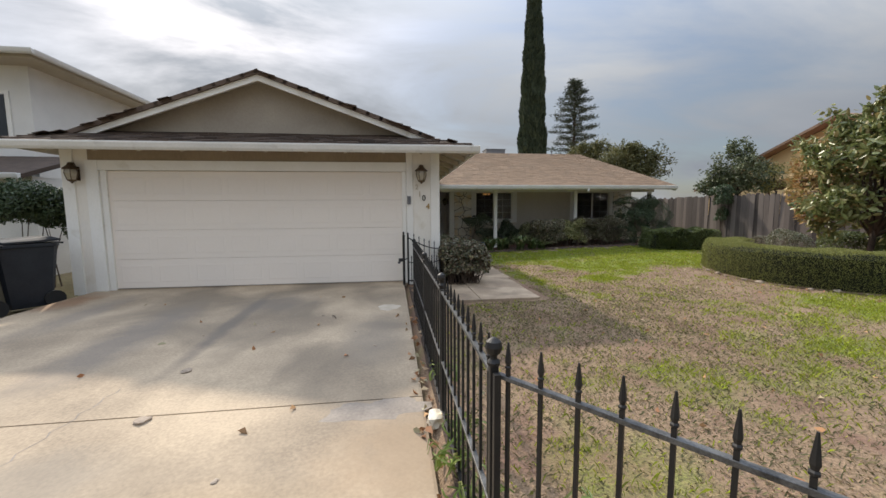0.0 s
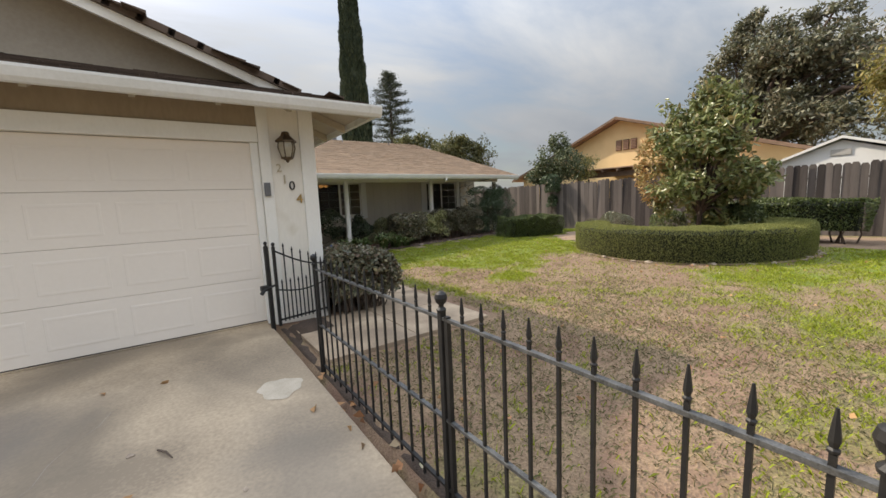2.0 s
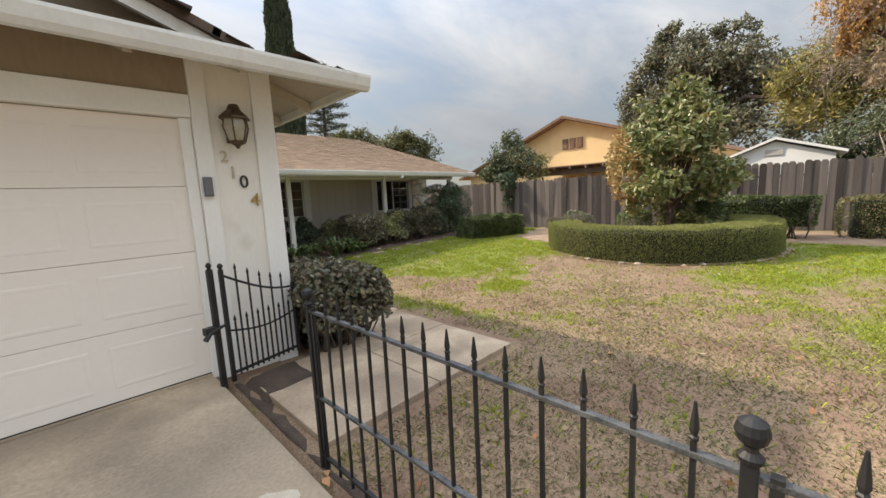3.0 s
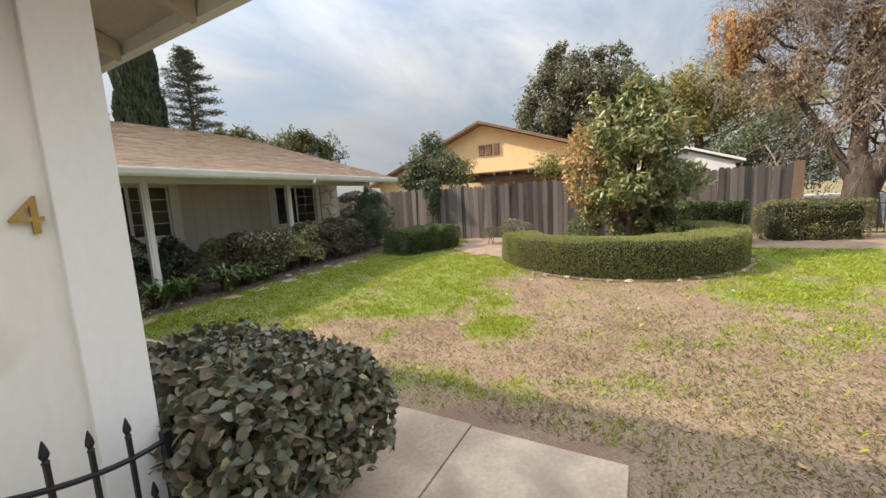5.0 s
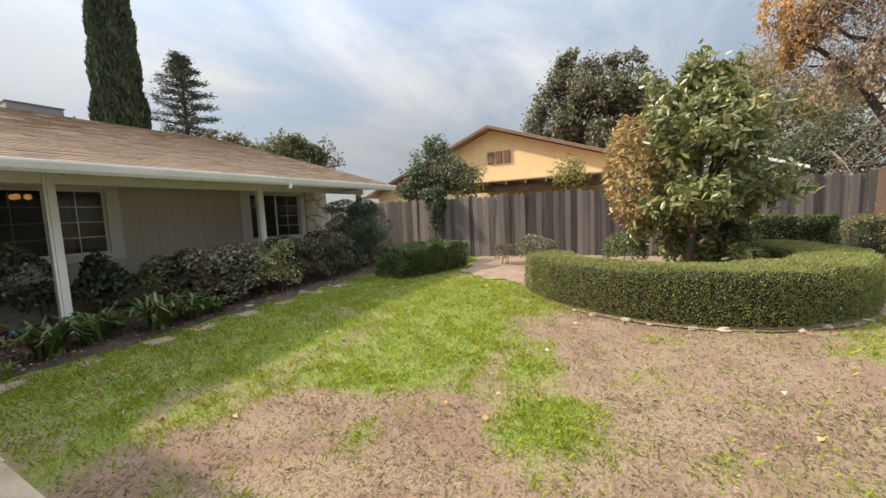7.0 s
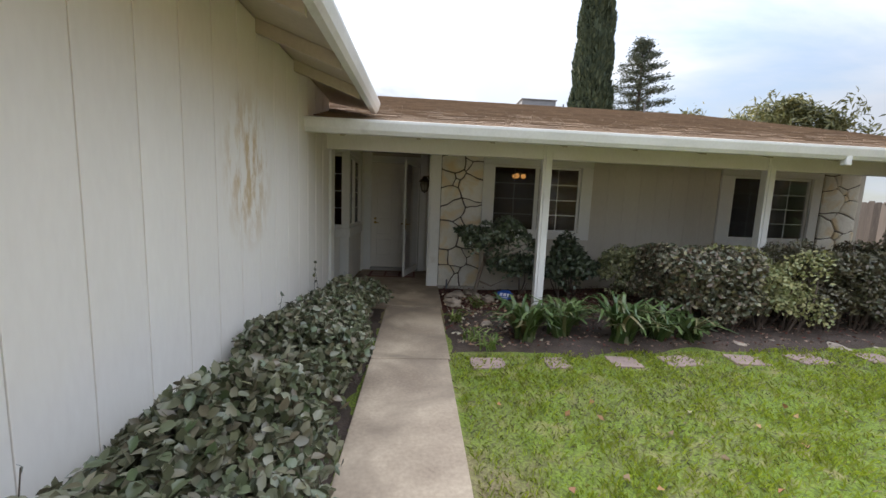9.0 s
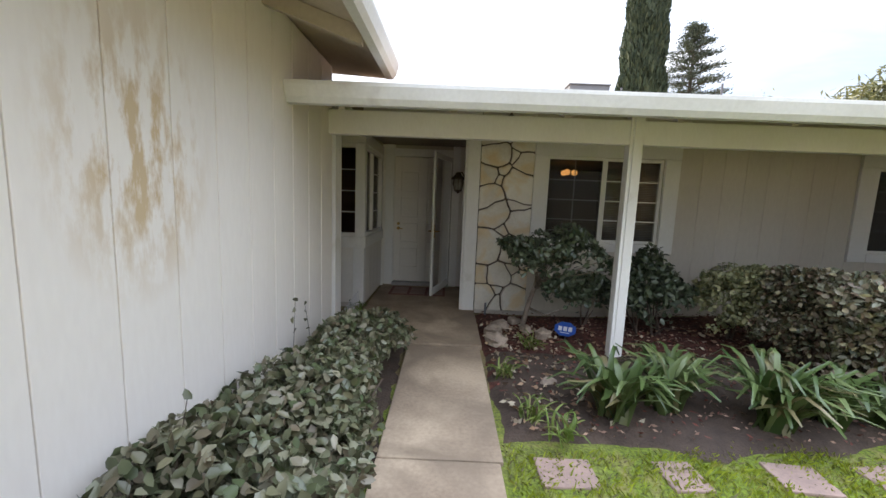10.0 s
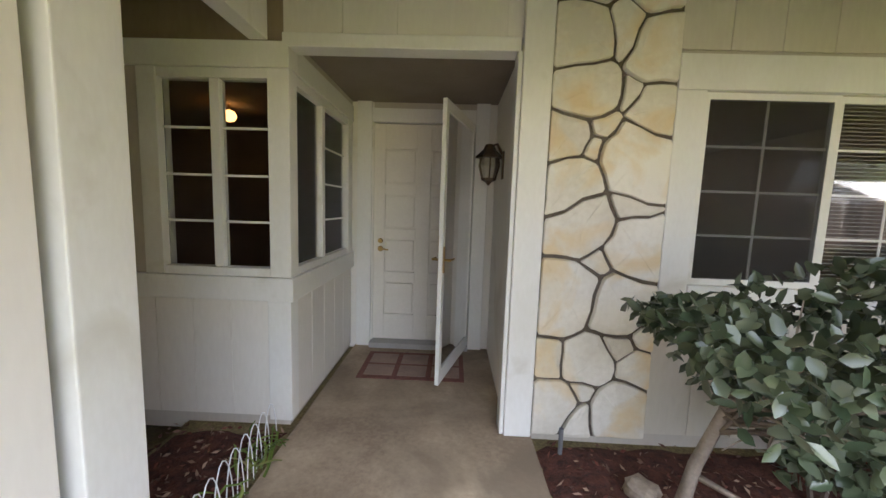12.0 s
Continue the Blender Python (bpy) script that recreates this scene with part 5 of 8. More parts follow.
for r in range(3):
    u = 1.2 - 0.1 * r
    while u < 7.85:
        w, me = variants[rng.integers(4)]
        y = FY + r * 0.14 / chs
        piece("shingle", me, Matrix.Translation((u, y, roof_z(y) + 0.001)) @ tilt, hroof)
        u += w

# ---- plants: helpers ----
def bush(name, label, at, clumps, leaf, material, count, seed, category="bush", length=0.05, width=0.03, stems=True, top=0.3, inner=0.7, group="", upward=0.3, lump=0.06, droop=0.0):
    """A shrub: leaves in the shells of overlapping clumps (centre, radii), on stems from the ground."""
    rng = np.random.default_rng(seed)
    b = thing(name, label, category, at, group)
    vol = np.array([r[0] * r[1] + r[1] * r[2] + r[0] * r[2] for _, r in clumps])
    pts, dirs = [], []
    for (c, r), w in zip(clumps, vol / vol.sum()):
        p, d = shell_points(rng, int(count * w), c, r, inner, top)
        pts.append(p)
        dirs.append(d)
    p, d = np.concatenate(pts), np.concatenate(dirs)
    p = lumpy(p, lump, 2.6, seed)
    d = d / (np.linalg.norm(d, axis=1, keepdims=True) + 1e-9)
    along = d * 0.35 + rng.normal(size=d.shape) * 0.8 + np.array([0, 0, upward * 0.5 - droop])
    face = d * 0.9 + rng.normal(size=d.shape) * 0.75 + np.array([0, 0, 0.55])
    keep = p[:, 2] > at[2] + 0.01
    put_under(leaf_mesh(leaf, p[keep], along[keep], length, width, material, rng, 0.18, face[keep], length > 0.046), b)
    if stems:
        bm = bmesh.new()
        for c, r in clumps:
            for k in range(3):
                e = np.array(c) + rng.normal(size=3) * np.array(r) * 0.35
                s = (at[0] + (c[0] - at[0]) * 0.75 + rng.normal() * 0.05, at[1] + (c[1] - at[1]) * 0.75 + rng.normal() * 0.05, at[2] - 0.02)
                m = [(s[i] + e[i]) / 2 + rng.normal() * 0.03 for i in range(3)]
                tube([s, m, e], [0.014, 0.010, 0.004], 5, bm)
        part("woody_base", bm, M_TWIG, b)
    return b


def hedge_block(name, label, at, leaf_of, material, n, seed, outline, z0, z1, length, width, rough=0.03, category="hedge", core=True, upward=0.2):
    """A clipped hedge along a centre line with half width: leaves on its sides and top, over a solid dark core painted
    as inner shade.
    """
    rng = np.random.default_rng(seed)
    h = thing(name, label, category, at)
    pts = np.array([p[:2] for p in outline])
    half = np.array([p[2] for p in outline])
    seg = np.linalg.norm(np.diff(pts, axis=0), axis=1)
    cum = np.concatenate([[0], np.cumsum(seg)])
    total = cum[-1]
    s = rng.uniform(-0.5 * half[0], total + 0.5 * half[-1], n)
    sc = np.clip(s, 0, total)
    c = np.stack([np.interp(sc, cum, pts[:, 0]), np.interp(sc, cum, pts[:, 1])], -1)
    e = 0.02
    c2 = np.stack([np.interp(np.clip(sc + e, 0, total), cum, pts[:, 0]), np.interp(np.clip(sc + e, 0, total), cum, pts[:, 1])], -1)
    c1 = np.stack([np.interp(np.clip(sc - e, 0, total), cum, pts[:, 0]), np.interp(np.clip(sc - e, 0, total), cum, pts[:, 1])], -1)
    tan = (c2 - c1) / (np.linalg.norm(c2 - c1, axis=1, keepdims=True) + 1e-9)
    nor = np.stack([-tan[:, 1], tan[:, 0]], -1)
    hw = np.interp(sc, cum, half)
    hh = z1 - z0
    per = 2 * hh + 2 * hw
    q = rng.uniform(0, 1, n) * per
    side_l, top_f = q < hh, (q >= hh) & (q < hh + 2 * hw)
    off = np.where(side_l, -hw, np.where(top_f, q - hh - hw, hw))
    z = np.where(side_l, q, np.where(top_f, hh, q - hh - 2 * hw))
    # rounded upper edge, sides drawn in a little at the foot
    edge = np.clip((z / hh - 0.75) / 0.25, 0, 1)
    off = off * (1 - 0.10 * edge ** 2 - 0.10 * np.clip(0.35 - z / hh, 0, 1))
    z = z - np.where(top_f, 0.05 * (np.abs(off) / hw) ** 4, 0)
    depth = 1 - np.abs(rng.normal(size=n)) * 0.07
    off, z = off * depth, z * (1 - np.abs(rng.normal(size=n)) * 0.015)
    d3 = np.zeros((n, 3))
    d3[:, :2] = nor * np.sign(off)[:, None] * np.where(top_f, 0.2, 1.0)[:, None]
    d3[:, 2] = np.where(top_f, 1.0, 0.15)
    over = s - sc
    # leaves over both ends
    cap = (over != 0) & (rng.uniform(size=n) < 0.65)
    off = np.where(cap, rng.uniform(-0.95, 0.95, n) * hw, off)
    z = np.where(cap, rng.uniform(0, 0.97, n) * hh, z)
    over = np.where(cap, np.sign(over) * 0.5 * np.where(over < 0, half[0], half[-1]) * (1 - 0.12 * np.abs(rng.normal(size=n))), over)
    d3[cap, :2] = (tan * np.sign(over)[:, None])[cap]
    d3[cap, 2] = 0.15
    c = c + tan * (over * 0.9)[:, None]
    p = np.concatenate([c + nor * off[:, None], (z0 + z)[:, None]], 1)
    p = lumpy(p, rough, 3.2, seed)
    along = d3 * 0.8 + rng.normal(size=(n, 3)) * 0.55 + np.array([0, 0, upward])
    put_under(leaf_mesh(leaf_of, p, along, length, width, material, rng), h)
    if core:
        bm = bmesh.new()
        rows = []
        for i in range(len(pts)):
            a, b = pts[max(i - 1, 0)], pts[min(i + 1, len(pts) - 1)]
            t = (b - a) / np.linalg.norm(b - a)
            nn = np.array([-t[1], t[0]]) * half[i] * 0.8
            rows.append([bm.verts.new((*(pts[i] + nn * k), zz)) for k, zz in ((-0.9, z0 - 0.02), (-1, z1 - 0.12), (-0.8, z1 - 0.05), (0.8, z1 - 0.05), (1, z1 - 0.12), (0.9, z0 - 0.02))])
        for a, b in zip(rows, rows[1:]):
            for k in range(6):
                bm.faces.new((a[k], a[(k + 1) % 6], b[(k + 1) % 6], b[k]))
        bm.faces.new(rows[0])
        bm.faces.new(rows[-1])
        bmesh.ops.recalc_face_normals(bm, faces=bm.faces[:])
        part("shade_core", bm, M_HEDGECORE, h)
    return h


# near-black filler colour standing in for the shade inside hedges and cypresses
M_HEDGECORE = mat("hedge_inner_shade", (0.03, 0.034, 0.016), (0.012, 0.014, 0.008), rough=0.95, scale=12, fine=60, bump=0.8, distance=0.02)


def branches(rng, start, direction, length, radius, depth, out, tips, spread=0.6, up=0.15, kids=3, shrink=0.68, bend=0.25):
    """A limb that bends and forks; adds (points, radii) to out and limb ends to tips."""
    pts, rad = [np.array(start, float)], [radius]
    d = np.array(direction, float)
    steps = 4
    for i in range(steps):
        d = d + rng.normal(size=3) * bend * 0.5 + np.array([0, 0, up * 0.3])
        d /= np.linalg.norm(d)
        pts.append(pts[-1] + d * length / steps)
        rad.append(radius * (1 - 0.45 * (i + 1) / steps))
    out.append((pts, rad))
    if depth == 0:
        tips.append((pts[-1], d))
        tips.append((pts[-2], d))
        return
    for k in range(kids):
        nd = d + rng.normal(size=3) * spread
        nd[2] += up
        nd /= np.linalg.norm(nd)
        at = pts[-1] if k < 2 else pts[2 + (k % 2)]
        branches(rng, at, nd, length * shrink * rng.uniform(0.8, 1.2), rad[-1] * (0.85 if k < 2 else 0.6), depth - 1, out, tips, spread, up, kids, shrink, bend)


def limbs_mesh(name, out, parent, material=None, thin=0.0):
    bm = bmesh.new()
    for pts, rad in out:
        if rad[0] > thin:
            tube([tuple(p) for p in pts], rad, 9 if rad[0] > 0.12 else (6 if rad[0] > 0.03 else 4), bm)
    for f in bm.faces:
        f.smooth = True
    return part(name, bm, material or M_BARK, parent)


def crown_tree(name, label, at, trunk_h, trunk_r, clumps, per, material, length, width, seed, lump=0.25, inner=0.5, spread=1.0):
    """A tree: tapered trunk, limbs to the clumps, and leaves gathered in many small tufts with gaps between."""
    rng = np.random.default_rng(seed)
    t = thing(name, label, "tree", at)
    out = []
    top = np.array([at[0] + rng.normal() * 0.1, at[1] + rng.normal() * 0.1, at[2] + trunk_h])
    base = np.array(at, float)
    out.append(([base - [0, 0, 0.1], base + (top - base) * 0.12, base + (top - base) * 0.55 + rng.normal(size=3) * 0.04, top], [trunk_r * 1.5, trunk_r, trunk_r * 0.85, trunk_r * 0.65]))
    tuft_c = []
    for c, r in clumps:
        c, r = np.array(c, float), np.array(r, float)
        m = (top + c) / 2 + rng.normal(size=3) * 0.15 * np.linalg.norm(c - top) * 0.4
        out.append(([base + (top - base) * rng.uniform(0.6, 1.0), m, c], [trunk_r * 0.5, trunk_r * 0.3, trunk_r * 0.12]))
        k = max(10, int(per * spread))
        p, d = shell_points(rng, k, c, r, inner)
        p = lumpy(p, lump, 1.1, seed)
        tuft_c.append((p, d, r))
        for q in p[:: max(1, k // 7)]:
            out.append(([c, (c + q) / 2 + rng.normal(size=3) * 0.05, q], [trunk_r * 0.12, trunk_r * 0.07, trunk_r * 0.03]))
    limbs_mesh("trunk", out, t)
    P, D = [], []
    for p, d, r in tuft_c:
        n = 26
        size = 0.20 * float(np.mean(r))
        q = np.repeat(p, n, 0) + rng.normal(size=(len(p) * n, 3)) * size
        P.append(q)
        dd = np.repeat(d / np.linalg.norm(d, axis=1, keepdims=True), n, 0)
        D.append(dd * 0.5 + rng.normal(size=q.shape) * 0.8)
    put_under(leaf_mesh("crown", np.concatenate(P), np.concatenate(D), length, width, material, rng, oval=name == "magnolia_tree"), t)
    return t


# ---- beds ----
def bed(name, label, x0, x1, y0, y1, material, lift, seed, wave=0.06):
    n, m = max(8, int((x1 - x0) / 0.12)), max(8, int((y1 - y0) / 0.12))
    u, v = np.meshgrid(np.linspace(0, 1, n), np.linspace(0, 1, m), indexing="ij")
    x = x0 + (x1 - x0) * u
    y = y0 + (y1 - y0) * v + wave * np.sin(x * 3.1 + seed) * (1 - v) + wave * 0.6 * np.sin(x * 7.7) * (1 - v)
    edge = np.minimum(np.minimum(u * (x1 - x0), (1 - u) * (x1 - x0)), np.minimum(v * (y1 - y0), (1 - v) * (y1 - y0)))
    z = lawn_z(x, y) + np.clip(edge / 0.12, -0.2, 1) * lift - 0.012 + 0.012 * np.sin(x * 11 + y * 7) * np.sin(y * 13 - x * 5)
    i = np.arange(n * m).reshape(n, m)
    f = np.stack([i[:-1, :-1], i[1:, :-1], i[1:, 1:], i[:-1, 1:]], -1).reshape(-1, 4)
    ob = mesh_from(name, np.stack([x, y, z], -1).reshape(-1, 3), f, material)
    for p in ob.data.polygons:
        p.use_smooth = True
    return tagged(ob, label, "garden bed", kind="structure")


bed("ground_bed", "dark red bark mulch bed along the porch", 2.535, 10.3, 12.95, 15.19, M_MULCH, 0.05, 1)
bed("ground_bed", "dark bare soil along the front of the porch bed", 2.54, 10.2, 12.28, 13.85, M_SOIL, 0.056, 11)
bed("ground_bed", "dark soil planting strip beside the garage wall", 1.02, 1.80, 7.35, 13.90, M_SOIL, 0.03, 2, 0.0)
bed("ground_bed", "mulched pocket bed under the bay window", -0.11, 1.06, 13.86, 15.18, M_MULCH, 0.02, 3, 0.0)
px, py = np.meshgrid(np.arange(7.8, 12.8, 0.07), np.arange(7.85, 11.6, 0.07), indexing="ij")
inside = in_path(px, py)
quad = inside[:-1, :-1] & inside[1:, :-1] & inside[1:, 1:] & inside[:-1, 1:]
pid = np.arange(px.size).reshape(px.shape)
pf = np.stack([pid[:-1, :-1], pid[1:, :-1], pid[1:, 1:], pid[:-1, 1:]], -1)[quad]
pz = lawn_z(px, py) + 0.020 + 0.006 * np.sin(px * 11 + py * 7) * np.sin(py * 13 - px * 5)
tagged(mesh_from("ground_bed", np.stack([px, py, pz], -1).reshape(-1, 3), pf, M_PATH), "bare tan dirt path beside the round hedge", "garden bed", kind="structure")
bed("ground_bed", "bare tan soil under the far hedges", 10.5, 12.85, 0.6, 8.2, M_PATH, 0.035, 6, 0.05)
bed("ground_bed", "dark soil strip under the fence between drive and lawn", 0.225, 0.42, -1.5, 7.2, M_SOIL, 0.03, 5, 0.0)
bed("ground_bed", "dark soil corner behind the iron gate", 0.36, 0.88, 6.62, 7.16, M_SOIL, 0.10, 12, 0.0)

# bark chips and dead leaves
rng = np.random.default_rng(21)
n = 5200
x, y = rng.uniform(2.62, 10.2, n), rng.uniform(12.35, 15.15, n)
k = int(n * 0.08)
x[:k], y[:k] = rng.uniform(-0.05, 1.02, k), rng.uniform(13.9, 15.1, k)
p = np.stack([x, y, lawn_z(x, y) + 0.05 + rng.uniform(-0.01, 0.012, n)], -1)
a = rng.normal(size=(n, 3)) * np.array([1, 1, 0.25])
tagged(leaf_mesh("bark_chips", p, a, 0.045, 0.018, M_WOODCHIP, rng), "loose red-brown bark chips on the bed", "mulch", kind="stuff")
n = 260
x, y = rng.uniform(0.5, 9.5, n), rng.uniform(1.0, 11.5, n)
ok = ~((x > 1.3) & (x < 2.6) & (y > 5.5))
x, y = x[ok], y[ok]
p = np.stack([x, y, lawn_z(x, y) + 0.025], -1)
a = rng.normal(size=p.shape) * np.array([1, 1, 0.2])
tagged(leaf_mesh("dead_leaves", p, a, 0.055, 0.04, M_DRYLEAF, rng, 0.35), "scattered dry brown leaves on the lawn", "leaves", kind="stuff")
n = 85
y = np.concatenate([rng.uniform(0.6, 5.6, 60), rng.uniform(-1, 6.8, 25)])
x = np.concatenate([rng.normal(0.24, 0.05, 60), rng.uniform(-4.5, 0.1, 25)])
p = np.stack([x, y, np.where(x > 0.2, 0.055, drive_z(y) + 0.012)], -1)
a = rng.normal(size=p.shape) * np.array([1, 1, 0.25])
tagged(leaf_mesh("dead_leaves", p, a, 0.07, 0.05, M_DRYLEAF, rng, 0.4), "curled brown leaves along the driveway edge", "leaves", kind="stuff")

n = 420
x, y = 2.6 + np.abs(rng.normal(size=n)) * 0.45, rng.uniform(12.4, 14.6, n)
k = 140
x[:k], y[:k] = rng.uniform(3.2, 5.4, k), rng.uniform(13.6, 14.6, k)
p = np.stack([x, y, lawn_z(x, y) + 0.062 + rng.uniform(0, 0.012, n)], -1)
a = rng.normal(size=p.shape) * np.array([1, 1, 0.3])
tagged(leaf_mesh("leaf_litter", p, a, 0.06, 0.032, M_LITTER, rng, 0.4), "curled tan and brown leaf litter on the porch bed", "leaves", kind="stuff")

# ---- grass ----
rng = np.random.default_rng(5)


def blades(name, label, count, keep, hmin, hmax, material, lean, width):
    x, y = rng.uniform(0.42, 12.6, count * 3), rng.uniform(-0.6, 12.5, count * 3)
    # denser where one walks past
    near = np.exp(-(np.maximum(0, np.hypot(x - 3, y - 7) - 2.0) / 5.5))
    k = (rng.uniform(size=len(x)) < keep(x, y) * (0.25 + 0.75 * near))
    k &= ~((x < 2.55) & (y > 5.7)) & ~((y > 12.3 + 0.06 * np.sin(x * 3.1 + 1)))
    k &= ~(np.hypot(x - 8.9, y - 6.3) < 2.22) & ~((x > 10.4) & (y < 8.3)) & ~(in_path(x, y) & in_path(x + 0.12, y))
    x, y = x[k][:count], y[k][:count]
    n = len(x)
    z = lawn_z(x, y) + 0.008 * np.sin(x * 9 + y * 4) * np.sin(y * 8 - x * 3)
    h = rng.uniform(hmin, hmax, n) * (0.7 + 0.5 * rng.uniform(size=n))
    ang = rng.uniform(0, 2 * np.pi, n)
    d = np.stack([np.cos(ang), np.sin(ang)], -1) * (lean * h * rng.uniform(0.3, 1.2, n))[:, None]
    s = np.stack([-np.sin(ang + rng.normal(size=n) * 0.6), np.cos(ang)], -1) * (width * rng.uniform(0.6, 1.3, n))[:, None]
    v = np.empty((n, 4, 3))
    v[:, 0, :2], v[:, 0, 2] = np.stack([x, y], -1) - s, z - 0.004
    v[:, 1, :2], v[:, 1, 2] = np.stack([x, y], -1) + s, z - 0.004
    v[:, 2, :2], v[:, 2, 2] = np.stack([x, y], -1) + d * 0.45 + s * 0.6, z + h * 0.75
    v[:, 3, :2], v[:, 3, 2] = np.stack([x, y], -1) + d, z + h
    tagged(mesh_from(name, v.reshape(-1, 3), np.arange(n * 4).reshape(n, 4), material), label, "grass", kind="stuff")


blades("grass", "short bright green grass in patches", 260000, lambda x, y: np.clip(green(x, y) * 1.4 - 0.22, 0.055, 1) * (0.30 + 0.70 * smooth(-0.25, 0.25, cloud(x, y, 4.6, 12) + 0.5 * cloud(x, y, 9.7, 13))), 0.015, 0.046, L_GRASS, 1.1, 0.0034)
# straw thinned past 10.3, dull weeds added: the house's shade strip drawn darker
blades("dry_grass", "dry straw-coloured grass on bare ground", 150000, lambda x, y: np.clip(1.0 - green(x, y) * 1.2, 0.08, 1) * (1 - 0.75 * smooth(10.3, 11.0, y)) * (0.35 + 0.65 * smooth(-0.4, 0.5, cloud(x, y, 2.7, 21) + 0.5 * cloud(x, y, 7.1, 22))), 0.006, 0.020, L_STRAW, 2.8, 0.0030)

blades("dull_weeds", "thin dull olive weeds on the worn lawn and the shade-darkened strip", 100000, lambda x, y: np.clip(0.75 + 0.5 * cloud(x, y, 1.7, 9), 0, 1) * np.maximum(smooth(7.0, 5.2, y) * smooth(6.0, 4.0, x), smooth(10.2, 11.2, y)), 0.008, 0.024, L_DULL, 2.2, 0.0034)

# ---- iron fence along the drive ----
FX = 0.33
fence = thing("iron_fence", "black wrought-iron picket fence with spear tips and ball posts", "fence", (FX, 2, 0.04))


def finial(h=0.09, r=0.0105):
    return lathe([(0.006, 0.0), (0.0105, 0.004), (0.0105, 0.009), (0.0065, 0.013), (r, 0.026), (r * 0.85, 0.042), (0.003, h)], sides=6)


pk = box(-0.0058, -0.0058, 0.06, 0.0058, 0.0058, 0.985)
me_picket = bpy.data.meshes.new("picket")
pk.to_mesh(me_picket)
pk.free()
me_picket.materials.append(M_IRON)
fb = finial()
me_finial = bpy.data.meshes.new("spear_tip")
fb.to_mesh(me_finial)
fb.free()
me_finial.materials.append(M_IRON)
POSTS = [1.18, 2.50, 3.81, 5.66]
TURN_DIR = Vector((0.61, -0.79, 0))


def fence_run(a, b, n, posts):
    """A straight run with pickets, short dog pickets between them, rails and ball posts."""
    a, b = Vector((*a, 0)), Vector((*b, 0))
    d = (b - a).normalized()
    yaw = math.degrees(math.atan2(d.y, d.x)) - 90
    for i in range(n):
        q = a + (b - a) * ((i + 0.5) / n)
        if min((q - Vector((*p, 0))).length for p in posts) < 0.05:
            continue
        pick = piece("picket", me_picket, pose(q.x, q.y, 0, 0, 0, yaw), fence)
        tip = new("spear_tip", me_finial)
        tip.parent = pick
        tip.matrix_basis = pose(0, 0, 0.985)
    for z, m in ((0.955, M_IRONWORN), (0.47, M_IRONWORN), (0.115, M_IRON)):
        bm = box(-0.011, 0, z - 0.007, 0.011, (b - a).length, z + 0.007, bevel=0.002)
        bm.transform(pose(a.x, a.y, 0, 0, 0, yaw))
        part("rail", bm, m, fence)
    for x, y in posts:
        p = part("post", box(x - 0.015, y - 0.015, -0.05, x + 0.015, y + 0.015, 1.0, bevel=0.004), M_IRON, fence)
        part("ball_cap", lathe([(0.021, 0.985), (0.023, 0.995), (0.013, 1.006), (0.012, 1.016), (0.024, 1.028), (0.030, 1.048), (0.025, 1.066), (0.010, 1.077), (0.002, 1.08)], (x, y, 0), 14), M_IRON, p)
        for s2 in (1,):
            q = Vector((x, y, 0)) + d * 0.042 * s2
            bm = box(-0.011, -0.011, 0.0, 0.011, 0.011, 0.97)
            bm.transform(pose(q.x, q.y, 0, 0, 0, yaw))
            part("side_bar", bm, M_IRON, p)


fence_run((FX, 5.66), (FX, 1.18), 37, [(FX, y) for y in POSTS])
END = Vector((FX, 1.18, 0)) + TURN_DIR * 2.6
fence_run((FX, 1.18), (END.x, END.y), 22, [(END.x, END.y)])

gate = thing("iron_gate", "open black wrought-iron gate with a dipping top rail", "gate", (0.28, 7.08, 0.1))
GYY, GA, GB = 7.08, 0.32, 0.93
part("hinge_post", box(0.20, GYY - 0.02, 0.06, 0.24, GYY + 0.02, 1.05, bevel=0.004), M_IRON, gate)
part("gate_stile", box(GA - 0.03, GYY - 0.016, 0.10, GA, GYY + 0.016, 1.03, bevel=0.003), M_IRON, gate)
part("gate_stile", box(GB, GYY - 0.014, 0.12, GB + 0.028, GYY + 0.014, 0.80, bevel=0.003), M_IRON, gate)
for x, z in ((0.22, 1.05), (GA - 0.015, 1.03)):
    part("ball_cap", lathe([(0.018, 0.0), (0.02, 0.006), (0.010, 0.014), (0.02, 0.028), (0.022, 0.038), (0.014, 0.052), (0.002, 0.06)], (x, GYY, z), 10), M_IRON, gate)


def dip(x):
    return 0.22 * math.sin(0.5 * math.pi * (x - GA) / (GB - GA))


gate_x = [GA + (GB - GA) * k / 12 for k in range(13)]
part("top_rail", tube([(x, GYY, 0.985 - dip(x)) for x in gate_x], [0.010] * 13, 6), M_IRON, gate)
part("mid_rail", tube([(x, GYY, 0.53 - 0.05 * math.sin(math.pi * (x - GA) / (GB - GA))) for x in gate_x], [0.009] * 13, 6), M_IRON, gate)
part("bottom_rail", box(GA, GYY - 0.01, 0.16, GB, GYY + 0.01, 0.18), M_IRON, gate)
for k in range(11):
    x = GA + 0.05 + k * 0.051
    top = 1.06 - dip(x) if k % 2 else 0.58
    pick = part("picket", box(x - 0.006, GYY - 0.006, 0.14, x + 0.006, GYY + 0.006, top), M_IRON, gate)
    part("spear_tip", lathe([(0.006, 0.0), (0.011, 0.004), (0.006, 0.012), (0.013, 0.026), (0.011, 0.038), (0.002, 0.068)], (x, GYY, top), 6), M_IRON, pick)
